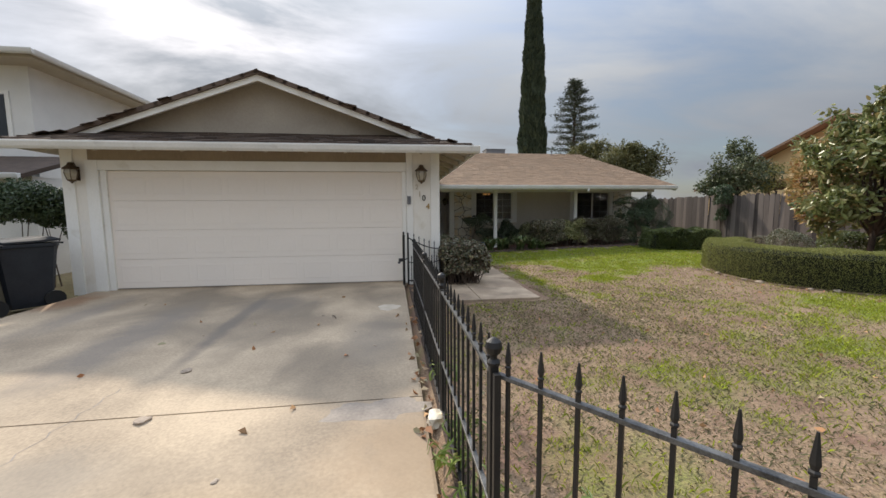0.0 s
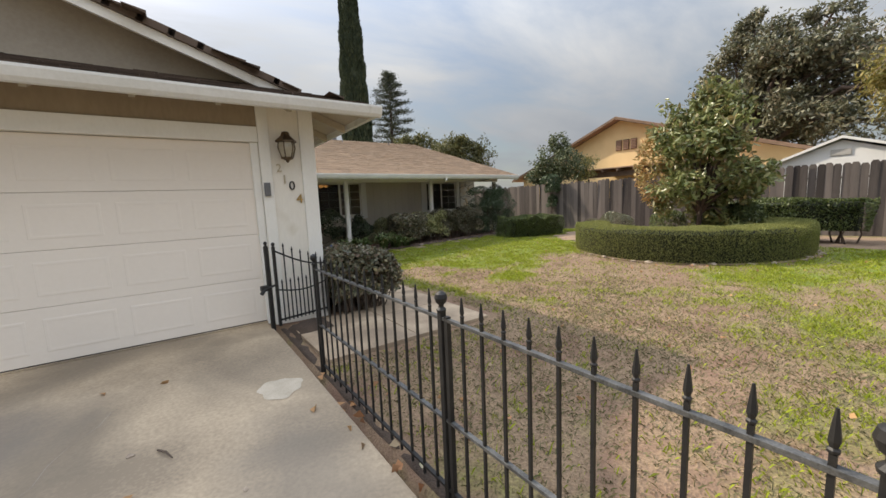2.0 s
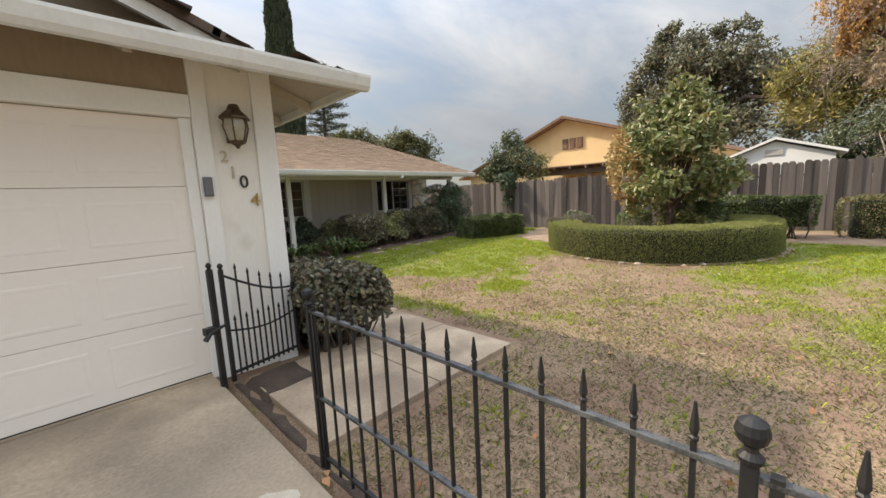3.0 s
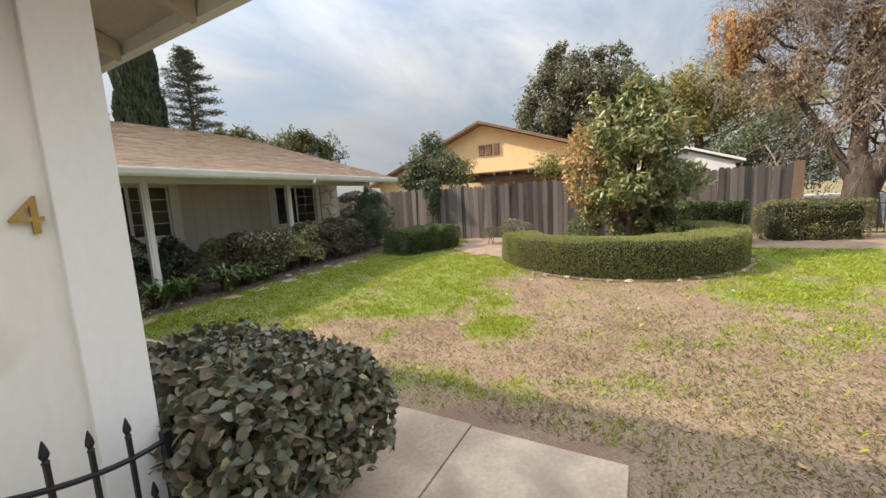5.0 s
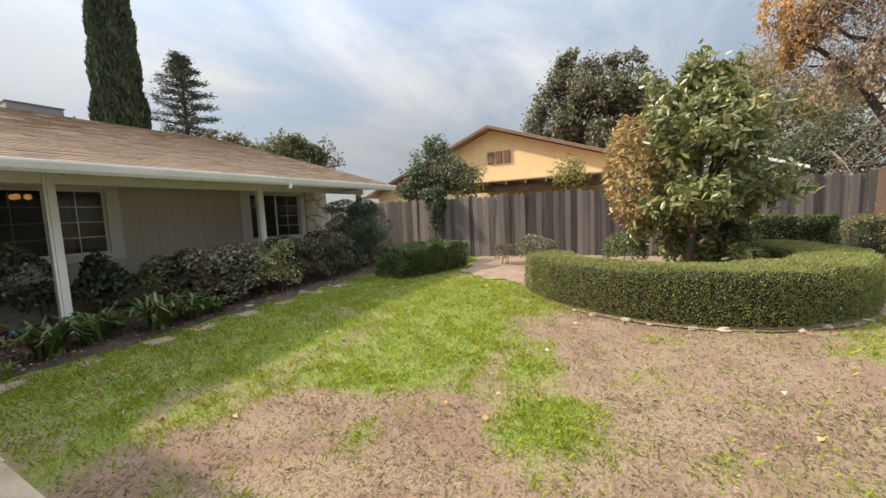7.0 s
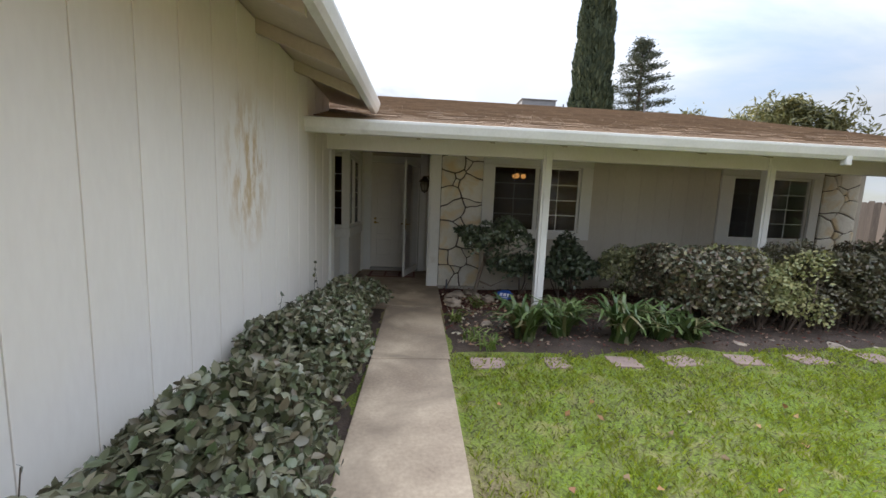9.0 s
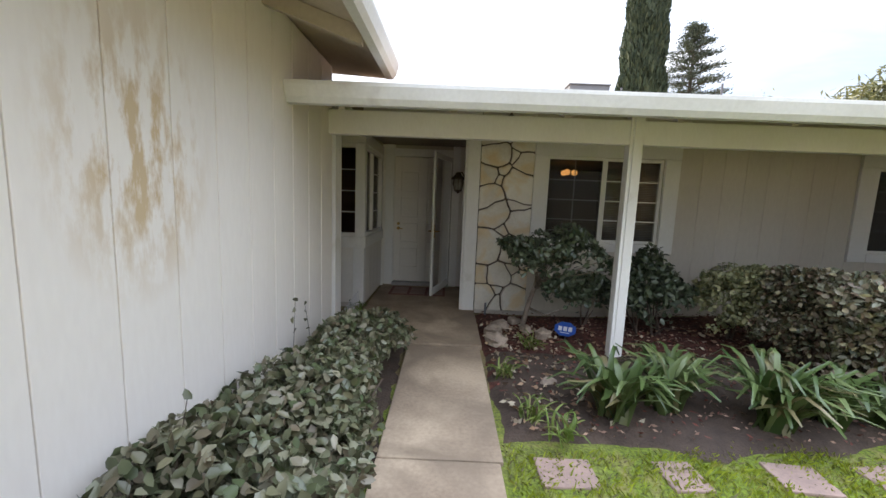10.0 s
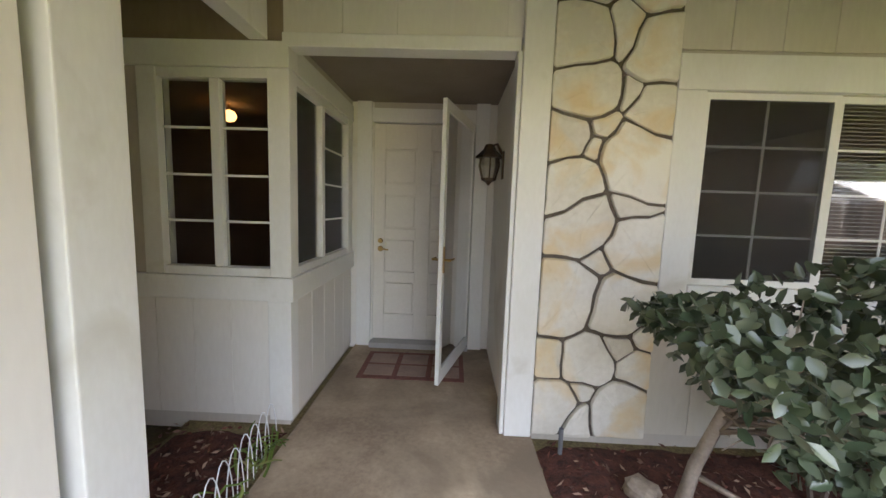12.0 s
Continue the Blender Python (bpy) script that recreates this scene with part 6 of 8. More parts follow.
part("latch", box(0.12, GYY - 0.05, 0.55, 0.20, GYY + 0.02, 0.61, bevel=0.01), M_IRON, gate)
part("latch_bar", tube([(0.10, GYY - 0.06, 0.53), (0.15, GYY - 0.045, 0.57), (0.28, GYY - 0.03, 0.60)], [0.022, 0.018, 0.010], 8), M_IRON, gate)
askew(gate, 0.28, GYY, radians(13))

# ---- wall fittings on the garage ----
def coach_lamp(name, label, x, y, z, s=1.0, facing="y"):
    """A wall lantern with a hood, glass cage and back plate, facing -y or -x."""
    lamp = thing(name, label, "wall lamp", (x, y, z))
    f = (lambda a, b, c: (x + a, y - b, z + c)) if facing == "y" else (lambda a, b, c: (x - b, y + a, z + c))

    def turn(profile, off, sides=6):
        return lathe(profile, f(0, off, 0), sides)
    part("back_plate", box(*f(-0.035 * s, -0.0, -0.09 * s), *f(0.035 * s, 0.012, 0.10 * s), bevel=0.005), M_LAMPMETAL, lamp)
    part("arm", tube([f(0, 0.012, 0.08 * s), f(0, 0.05 * s, 0.15 * s), f(0, 0.10 * s, 0.13 * s)], [0.010 * s] * 3, 8), M_LAMPMETAL, lamp)
    part("hood", turn([(0.012 * s, 0.15 * s), (0.03 * s, 0.145 * s), (0.045 * s, 0.11 * s), (0.095 * s, 0.065 * s), (0.098 * s, 0.052 * s), (0.07 * s, 0.05 * s)], 0.10 * s), M_LAMPMETAL, lamp, "aged brass hood")
    g = part("glass", turn([(0.068 * s, 0.05 * s), (0.075 * s, 0.0), (0.05 * s, -0.085 * s)], 0.10 * s), M_LAMPGLASS, lamp, "clouded glass")
    for k in range(6):
        a = k * math.pi / 3
        c, sn = math.cos(a), math.sin(a)
        part("cage_bar", tube([f(0.07 * s * c, 0.10 * s + 0.07 * s * sn, 0.05 * s), f(0.078 * s * c, 0.10 * s + 0.078 * s * sn, 0.0), f(0.052 * s * c, 0.10 * s + 0.052 * s * sn, -0.088 * s)], [0.005 * s] * 3, 5), M_LAMPMETAL, lamp)
    part("foot", turn([(0.055 * s, -0.085 * s), (0.05 * s, -0.10 * s), (0.02 * s, -0.115 * s), (0.006 * s, -0.135 * s)], 0.10 * s), M_LAMPMETAL, lamp)
    return lamp


M_LAMPGLASS = mat("clouded_glass", (0.42, 0.38, 0.30), (0.3, 0.27, 0.2), rough=0.15, scale=12, bump=0.1)
coach_lamp("wall_lamp", "aged brass coach lamp on the garage front", 0.58, GY0 + 0.012, 2.17, 1.25)
askew(coach_lamp("wall_lamp", "aged brass coach lamp on the garage front", -5.38, GY0 + 0.012, 2.17, 1.25), 0.95, GY0)
coach_lamp("wall_lamp", "dark metal lantern on the entry side wall", 2.40, 16.0, 1.86, 1.15, "x")
pad = thing("keypad", "grey garage door keypad on the white casing", "keypad", (0.355, GY0 - 0.02, 1.70))
part("case", box(0.312, GY0 - 0.045, 1.62, 0.379, GY0 - 0.0205, 1.775, bevel=0.006), M_GREYBOX, pad)
part("cover", box(0.319, GY0 - 0.052, 1.63, 0.372, GY0 - 0.0455, 1.735, bevel=0.003), M_GREYBOX, pad)


def numeral(ch, x, z, size, material, label):
    cu = bpy.data.curves.new("numeral", "FONT")
    cu.body, cu.size, cu.extrude, cu.align_x, cu.align_y = ch, size, 0.006, "CENTER", "CENTER"
    tmp = bpy.data.objects.new("numeral", cu)
    scene.collection.objects.link(tmp)
    bpy.context.view_layer.update()
    me = bpy.data.meshes.new_from_object(tmp.evaluated_get(bpy.context.evaluated_depsgraph_get()))
    bpy.data.objects.remove(tmp)
    me.transform(pose(0, 0, 0, 90, 0, 0))
    me.materials.clear()
    me.materials.append(material)
    ob = new("house_number", me)
    ob.matrix_basis = pose(x, GY0 + 0.004, z)
    return tagged(ob, label, "house number", "house numbers")


M_PALENUM = mat("paint_worn_numeral", (0.60, 0.53, 0.41), (0.42, 0.36, 0.25), rough=0.5, scale=30, bump=0.1)
numeral("2", 0.50, 1.945, 0.13, M_PALENUM, "paint-covered house number two")
numeral("1", 0.555, 1.81, 0.15, M_PALENUM, "paint-covered house number one")
numeral("0", 0.634, 1.735, 0.15, M_BLACKNUM, "black house number zero")
numeral("4", 0.71, 1.575, 0.16, M_BRASS, "tarnished brass house number four")

# ---- stone veneer piers ----
def clip(poly, nx, ny, c):
    out = []
    for (ax, ay), (bx, by) in zip(poly, poly[1:] + poly[:1]):
        da, db = ax * nx + ay * ny - c, bx * nx + by * ny - c
        if da <= 0:
            out.append((ax, ay))
        if (da < 0) != (db < 0) and abs(da - db) > 1e-9:
            t = da / (da - db)
            out.append((ax + (bx - ax) * t, ay + (by - ay) * t))
    return out


# stones of the pier by the door: middle (across, up from the pier's foot) and size
PIER_STONES = ((0.17, 2.41, 0.19), (0.40, 2.44, 0.14), (0.58, 2.36, 0.19), (0.21, 2.10, 0.18), (0.61, 2.03, 0.14), (0.48, 2.10, 0.05), (0.11, 1.86, 0.14), (0.29, 1.91, 0.08), (0.26, 1.77, 0.07),
               (0.51, 1.71, 0.22), (0.16, 1.57, 0.17), (0.26, 1.34, 0.19), (0.47, 1.46, 0.09), (0.54, 1.21, 0.18), (0.34, 1.14, 0.07), (0.16, 0.88, 0.22), (0.47, 0.84, 0.20), (0.07, 0.50, 0.11),
               (0.33, 0.50, 0.17), (0.49, 0.58, 0.11), (0.59, 0.46, 0.11), (0.10, 0.21, 0.17), (0.29, 0.31, 0.07), (0.31, 0.11, 0.10), (0.53, 0.17, 0.19), (0.63, 0.66, 0.05), (0.20, 2.68, 0.13), (0.55, 2.68, 0.13))


def stone_pier(name, label, x0, x1, z0, z1, y, seed):
    rng = random.Random(seed)
    pier = thing(name, label, "stone pier", ((x0 + x1) / 2, y, z0), kind="structure")
    part("mortar", box(x0, y - 0.02, z0, x1, y + 0.018, z1), M_MORTAR, pier)
    flip = seed % 2
    discs = [((x1 - a if flip else x0 + a), z0 + b, r) for a, b, r in PIER_STONES]

    def bend(px, pz):
        """Lets the joints wander, alike for both stones beside a joint."""
        ex = min(px - x0, x1 - px, 0.06) / 0.06
        ez = min(pz - z0, z1 - pz, 0.06) / 0.06
        return (px + ex * (0.010 * math.sin(pz * 9.3 + seed) + 0.008 * math.sin(pz * 23 + px * 11)), pz + ez * (0.012 * math.sin(px * 8.1 + seed * 2 + pz) + 0.008 * math.sin(px * 25 + pz * 13)))

    for s in discs:
        poly = [(x0, z0), (x1, z0), (x1, z1), (x0, z1)]
        for q in discs:
            if q is not s:
                nx, nz = q[0] - s[0], q[1] - s[1]
                l = math.hypot(nx, nz)
                nx, nz = nx / l, nz / l
                c = nx * s[0] + nz * s[1] + (l * l + s[2] ** 2 - q[2] ** 2) / (2 * l) - rng.uniform(0.005, 0.010)
                poly = clip(poly, nx, nz, c)
                if len(poly) < 3:
                    break
        if len(poly) < 3:
            continue
        # corners knocked off, sides bent
        fine = []
        for k in range(len(poly)):
            o, a, b = poly[k - 1], poly[k], poly[(k + 1) % len(poly)]
            for e in (o, b):
                l = math.hypot(e[0] - a[0], e[1] - a[1])
                f = min(0.3, rng.uniform(0.006, 0.018) / max(l, 0.001))
                fine.append((a[0] + (e[0] - a[0]) * f, a[1] + (e[1] - a[1]) * f))
            l = math.hypot(b[0] - a[0], b[1] - a[1])
            if l > 0.09:
                m = 3 if l > 0.2 else 2
                for w in range(1, m):
                    fine.append((a[0] + (b[0] - a[0]) * w / m, a[1] + (b[1] - a[1]) * w / m))
        cx, cz = sum(p[0] for p in fine) / len(fine), sum(p[1] for p in fine) / len(fine)
        fine = [bend(px + (cx - px) * rng.uniform(0, 0.03), pz + (cz - pz) * rng.uniform(0, 0.03)) for px, pz in fine]
        cx, cz = bend(cx, cz)
        bm = bmesh.new()
        d = rng.uniform(0.018, 0.034)
        tx, tz = rng.uniform(-0.03, 0.03), rng.uniform(-0.03, 0.03)
        rings = []
        for shrink, out in ((1.0, -0.008), (1.0, d * 0.55), (0.965, d * 0.9), (0.72, d + 0.003)):
            rings.append([bm.verts.new((cx + (px - cx) * shrink, y - 0.02 - out - (tx * (px - cx) + tz * (pz - cz) + rng.uniform(-0.0025, 0.0025)) * (out > d * 0.6), cz + (pz - cz) * shrink)) for px, pz in fine])
        n = len(fine)
        for r0, r1 in zip(rings, rings[1:]):
            for i in range(n):
                bm.faces.new((r0[i], r0[(i + 1) % n], r1[(i + 1) % n], r1[i]))
        mid = bm.verts.new((cx, y - 0.02 - d - 0.004, cz))
        for i in range(n):
            bm.faces.new((rings[-1][i], rings[-1][(i + 1) % n], mid))
        bmesh.ops.recalc_face_normals(bm, faces=bm.faces[:])
        part("stone", bm, M_STONE, pier)
    return pier


stone_pier("stone_pier", "cream flagstone veneer with dark recessed joints", 2.555, 3.265, 0.10, 2.92, HY + 0.002, 4)
stone_pier("stone_pier", "cream flagstone veneer with dark recessed joints", 9.51, 10.22, 0.14, 2.92, HY + 0.002, 9)

# ---- porch small things ----
rug = thing("door_mat", "red-brown patterned door mat before the front door", "door mat", (1.7, 16.12, 0.087))
part("border", box(1.25, 15.86, 0.0875, 2.15, 16.42, 0.097, bevel=0.003), M_MAT, rug)
for i in range(3):
    for j in range(2):
        part("square", box(1.30 + i * 0.285, 15.91 + j * 0.245, 0.0972, 1.54 + i * 0.285, 16.12 + j * 0.245, 0.101), M_STEP, rug)
bulb_mat = bpy.data.materials.new("warm_bulb")
bulb_mat.use_nodes = True
bulb_mat.node_tree.nodes["Principled BSDF"].inputs["Emission Color"].default_value = (1.0, 0.46, 0.12, 1)
bulb_mat.node_tree.nodes["Principled BSDF"].inputs["Emission Strength"].default_value = 0.5


def pendant(name, label, x, y, z, bulbs):
    p = thing(name, label, "ceiling lamp", (x, y, 2.5))
    part("rod", tube([(x, y, 2.5), (x, y, z + 0.06)], [0.008, 0.008], 6), M_BRASS, p)
    for k in range(bulbs):
        a = k * 2 * math.pi / bulbs
        bx, by = x + 0.13 * math.cos(a) * (bulbs > 1), y + 0.13 * math.sin(a) * (bulbs > 1)
        part("globe", lathe([(0.01, -0.06), (0.05, -0.045), (0.07, 0.0), (0.05, 0.045), (0.015, 0.06)], (bx, by, z), 12), bulb_mat, p, "lit warm globe")
        if bulbs > 1:
            part("arm", tube([(x, y, z + 0.1), (bx, by, z + 0.05)], [0.006, 0.006], 5), M_BRASS, p)


pendant("chandelier", "lit brass chandelier seen through the window", 4.72, 18.4, 2.30, 3)
pendant("ceiling_lamp", "lit warm ceiling lamp behind the bay window", -0.34, 16.85, 2.38, 1)
blind = bmesh.new()
for k in range(46):
    z = 1.13 + k * 0.0235
    if z < 2.2:
        box(4.23, HY + 0.09, z, 4.97, HY + 0.106, z + 0.0035, blind)
tagged(part("blind_slats", blind, M_BLIND, thing("window_blind", "pale horizontal blind behind the window", "blind", (4.6, HY + 0.1, 1.12))), kind="stuff")

# rocks, edging stones, sign, pipe, wire edging
def rock(x, y, z, r, seed, material=M_ROCK, name="rock", label="rough tan garden rock on the mulch", flat=0.6):
    rng = np.random.default_rng(seed)
    bm = bmesh.new()
    bmesh.ops.create_icosphere(bm, subdivisions=2, radius=r)
    s = rng.uniform(0.75, 1.3, 3)
    ph = rng.uniform(0, 6, 3)
    for v in bm.verts:
        c = v.co / r
        k = 1 + 0.2 * math.sin(3 * c.x + ph[0]) * math.cos(4 * c.y + ph[1]) + 0.12 * math.sin(7 * c.z + ph[2]) + rng.normal() * 0.07
        v.co = Vector((c.x * r * s[0] * k, c.y * r * s[1] * k, c.z * r * flat * k))
    ob = link(name, bm, material)
    ob.matrix_basis = pose(x, y, z + r * flat * 0.6, 0, 0, rng.uniform(0, 360))
    return tagged(ob, label, "rock", "garden rocks")


for i, (x, y, r) in enumerate(((2.72, 14.30, 0.10), (2.84, 14.5, 0.09), (3.03, 14.72, 0.08), (3.12, 14.36, 0.09), (3.28, 14.22, 0.11), (2.72, 13.95, 0.12), (3.05, 13.1, 0.06))):
    rock(x, y, 0.08, r, 40 + i)
for i, (x0, x1) in enumerate(((2.72, 3.05), (3.43, 3.66), (4.07, 4.36), (4.6, 4.95), (5.3, 5.65), (5.95, 6.3), (6.7, 7.0), (7.3, 7.65))):
    st = thing("stepping_stone", "worn reddish edging block set in the lawn edge", "stepping stone", (x0, 12.05, 0.06), "edging blocks")
    z = float(lawn_z(x0, 12.05))
    bm = box(x0, 11.95, z - 0.05, x1, 12.19, z + 0.018, bevel=0.010)
    bmesh.ops.rotate(bm, verts=bm.verts[:], cent=((x0 + x1) / 2, 12.07, z), matrix=Matrix.Rotation(0.12 * math.sin(i * 2.7), 3, "Z"))
    part("block", bm, M_STEP, st)
for i in range(9):
    rock(5.7 + i * 0.36 + 0.1 * math.sin(i * 2.1), 12.42 + 0.06 * math.sin(i * 1.3), float(lawn_z(6, 12.4)), 0.075 + 0.025 * math.sin(i * 2.9), 60 + i, M_ROCK, "rock", "pale flat rock edging the porch bed", 0.4)
sign = thing("yard_sign", "blue octagonal security sign lying tilted on the bed", "sign", (3.53, 14.22, 0.12))
bm = bmesh.new()
pl = [(math.cos((k + 0.5) * math.pi / 4) * 0.125, math.sin((k + 0.5) * math.pi / 4) * 0.105) for k in range(8)]
tiltm = pose(3.53, 14.22, 0.19, 36, 0, -24)
slab([(a, b, 0.004) for a, b in pl], 0.006, bm)
bm.transform(tiltm)
part("plate", bm, M_BLUE, sign)
for x0, y0, x1, y1 in ((-0.075, -0.03, -0.035, 0.03), (-0.02, -0.03, 0.02, 0.03), (0.035, -0.03, 0.075, 0.03), (-0.05, -0.06, 0.05, -0.05)):
    bm = box(x0, y0, 0.0045, x1, y1, 0.006)
    bm.transform(tiltm)
    part("mark", bm, M_WHITE, sign)
part("stake", tube([tuple(tiltm @ Vector((0.0, -0.02, -0.01))), (3.53, 14.2, 0.08)], [0.008, 0.008], 6), M_GREYBOX, sign)
pipe = thing("pipe_stub", "short grey pipe standing by the stone pier", "pipe", (2.68, 15.0, 0.1))
part("pipe", tube([(2.70, 15.02, 0.08), (2.70, 15.02, 0.24)], [0.014, 0.014], 8), M_GREYBOX, pipe)
for i in range(5):
    x, y = 1.04 - 0.012 * i, 14.05 + i * 0.2
    hoop = thing("wire_hoop", "thin white wire border hoop in the bed", "border fence", (x, y, 0.05), "wire border")
    for k, (s, r) in enumerate(((0.0, 0.075), (0.09, 0.075))):
        pts = [(x, y + s + r * math.cos(a), 0.05 + (0.30 if 0 < a < math.pi else 0.0) * math.sin(a)) for a in [math.pi * j / 10 for j in range(11)]]
        part("wire", tube(pts, [0.003] * 11, 5), M_WHITE, hoop)

# ---- shrubs by the garage and the porch ----
rng = np.random.default_rng(77)
cl = []
for i in range(13):
    y = 8.15 + i * 0.43
    h = 0.34 if y < 11.5 else 0.34 - 0.05 * (y - 11.5)
    cl.append(((1.40 + 0.03 * math.sin(i * 2.1), y, 0.06 + h), (0.43 + 0.04 * math.sin(i * 1.7), 0.45, h + 0.05 * math.sin(i * 2.9))))
bush("shrub_row", "low leafy grey-green shrubs along the garage wall", (1.38, 10.5, 0.06), cl, "leaves", L_GREYGR, 25000, 31, length=0.06, width=0.038, top=0.2, upward=0.3, lump=0.08, inner=0.6)
corner = []
for i in range(4):
    for j in range(5):
        corner.append(((1.12 + i * 0.19, 7.02 + j * 0.24, 0.60 - 0.02 * i), (0.20, 0.22, 0.32)))
        if i in (0, 3) or j in (0, 4):
            corner.append(((1.12 + i * 0.19, 7.02 + j * 0.24, 0.33), (0.20, 0.20, 0.30)))
bush("shrub", "dense dark clipped shrub at the garage corner", (1.42, 7.5, 0.06), corner, "leaves", L_SHRUBMIX, 19000, 32, length=0.058, width=0.038, top=0.1, inner=0.6, lump=0.06)
for i, (x, y, h) in enumerate(((1.2, 12.35, 0.92), (1.2, 11.25, 0.88), (1.15, 12.9, 0.74), (1.55, 10.4, 0.90), (1.3, 9.5, 0.92))):
    sp = thing("shoot", "long thin shoot rising from the wall shrubs", "shoot", (x, y, 0.06), "shoots")
    lean = 0.10 * math.sin(i * 2.3)
    part("stem", tube([(x, y, 0.05), (x + lean * 0.4, y, h * 0.6), (x + lean, y + 0.04, h)], [0.003, 0.0025, 0.0015], 5), M_TWIG, sp)
    r4 = np.random.default_rng(400 + i)
    q = np.array([[x + lean, y + 0.04, h], [x + lean * 0.9, y + 0.02, h - 0.06], [x + lean * 0.8, y, h - 0.12], [x + lean * 0.7, y + 0.03, h - 0.2]])
    put_under(leaf_mesh("leaves", q, r4.normal(size=(4, 3)), 0.05, 0.03, L_GREYGR, r4, oval=True), sp)
# small standard shrub before the first window
sh_a = bush("shrub", "glossy-leaved shrub on a bare trunk before the window", (3.22, 14.55, 0.1), [((3.32, 14.25, 1.05), (0.48, 0.38, 0.28)), ((3.6, 14.15, 0.90), (0.32, 0.30, 0.32)), ((3.02, 14.3, 1.06), (0.26, 0.25, 0.20)), ((3.45, 14.2, 0.62), (0.32, 0.28, 0.22))], "leaves", L_GLOSSY, 1900, 33, length=0.07, width=0.043, stems=False, inner=0.3, lump=0.15, upward=0.1)
out = [([(3.10, 14.55, 0.05), (3.17, 14.55, 0.38), (3.24, 14.5, 0.68), (3.36, 14.35, 0.98)], [0.034, 0.030, 0.026, 0.012]), ([(3.17, 14.55, 0.33), (3.35, 14.42, 0.28), (3.55, 14.3, 0.42)], [0.016, 0.013, 0.006])]
r2 = np.random.default_rng(4)
for k in range(16):
    e = np.array([3.38, 14.22, 0.95]) + r2.normal(size=3) * np.array([0.26, 0.2, 0.18])
    out.append(([(3.22, 14.51, 0.55 + 0.015 * k), tuple((np.array([3.33, 14.35, 0.72]) + e) / 2), tuple(e)], [0.010, 0.007, 0.003]))
limbs_mesh("trunk", out, sh_a, M_PALEBARK)
bush("shrub", "grey-green shrub with a few yellow leaves beside the porch post", (4.7, 14.45, 0.1), [((4.55, 14.4, 0.68), (0.33, 0.32, 0.38)), ((4.68, 14.35, 0.5), (0.26, 0.3, 0.34)), ((4.38, 14.5, 0.45), (0.24, 0.25, 0.3))], "leaves", L_GLOSSY, 1700, 34, length=0.085, width=0.05, inner=0.4, lump=0.16)
bush("shrub", "sparse shrub behind the small tree under the window", (3.95, 14.75, 0.1), [((3.95, 14.72, 0.45), (0.3, 0.25, 0.35))], "leaves", L_GLOSSY, 700, 35, length=0.07, width=0.04, inner=0.35)
def row_shrub(label, x0, x1, y0, y1, h, material, count, seed, length=0.06):
    """A dense upright shrub, loosely clipped: clumps over its footprint, low ones along its faces."""
    r3 = np.random.default_rng(seed)
    cl = []
    nx = max(2, int((x1 - x0) / 0.3))
    for i in range(nx):
        for j in range(3):
            cx, cy = x0 + (x1 - x0) * (i + 0.5) / nx + r3.normal() * 0.05, y0 + (y1 - y0) * (j + 0.5) / 3 + r3.normal() * 0.05
            cl.append(((cx, cy, h - 0.27 + r3.normal() * 0.05), (0.26, 0.26, 0.27)))
            if j == 0 or i in (0, nx - 1):
                cl.append(((cx, cy, h * 0.42), (0.25, 0.25, 0.33)))
    return bush("shrub", label, ((x0 + x1) / 2, (y0 + y1) / 2, 0.1), cl, "leaves", material, count, seed, length=length, width=length * 0.6, inner=0.5, lump=0.10)


row_shrub("dense bronze-green shrub along the porch bed", 5.15, 6.1, 12.62, 13.65, 1.12, L_SHRUBMIX, 13000, 36)
bush("shrub", "pale variegated shrub against the house wall", (5.45, 14.2, 0.1), [((5.35, 14.2, 0.66), (0.42, 0.38, 0.32)), ((5.75, 14.25, 0.66), (0.40, 0.38, 0.34)), ((5.5, 14.0, 0.40), (0.36, 0.32, 0.30))], "leaves", L_VARIEG, 3600, 137, length=0.065, width=0.038, inner=0.4, lump=0.12)
row_shrub("yellow-green variegated shrub in the porch bed", 6.1, 6.75, 12.65, 13.5, 1.12, L_YELLOWISH, 5500, 37, 0.05)
row_shrub("dark reddish hedge shrub along the porch bed", 6.75, 8.3, 12.62, 13.5, 1.14, L_REDDISH, 13000, 38, 0.052)
top = bush("topiary", "dark layered topiary shrub beside the porch end", (9.1, 13.1, 0.15), [((9.0, 13.1, 1.78), (0.80, 0.45, 0.17)), ((9.15, 12.9, 1.42), (0.45, 0.42, 0.24)), ((8.65, 13.15, 1.38), (0.35, 0.35, 0.18)), ((9.6, 13.2, 1.62), (0.42, 0.4, 0.2)), ((9.2, 13.0, 0.85), (0.42, 0.36, 0.26)), ((9.75, 13.5, 1.2), (0.5, 0.4, 0.4)), ((8.6, 13.4, 1.0), (0.45, 0.4, 0.3)), ((9.5, 13.3, 0.6), (0.5, 0.4, 0.4)), ((9.05, 12.75, 1.25), (0.62, 0.4, 0.22)), ((8.7, 13.0, 0.62), (0.45, 0.4, 0.45)), ((9.75, 13.3, 1.75), (0.5, 0.4, 0.25)), ((10.3, 13.3, 1.3), (0.4, 0.4, 0.6)), ((10.2, 13.2, 0.6), (0.45, 0.4, 0.5))], "leaves", L_DARK, 26000, 39, length=0.042, width=0.026, stems=False, top=2, inner=0.6, lump=0.07)
out = [([(9.15, 13.05, 0.1), (9.12, 13.05, 0.8), (9.05, 13.08, 1.4), (9.0, 13.1, 1.75)], [0.05, 0.045, 0.035, 0.02])]
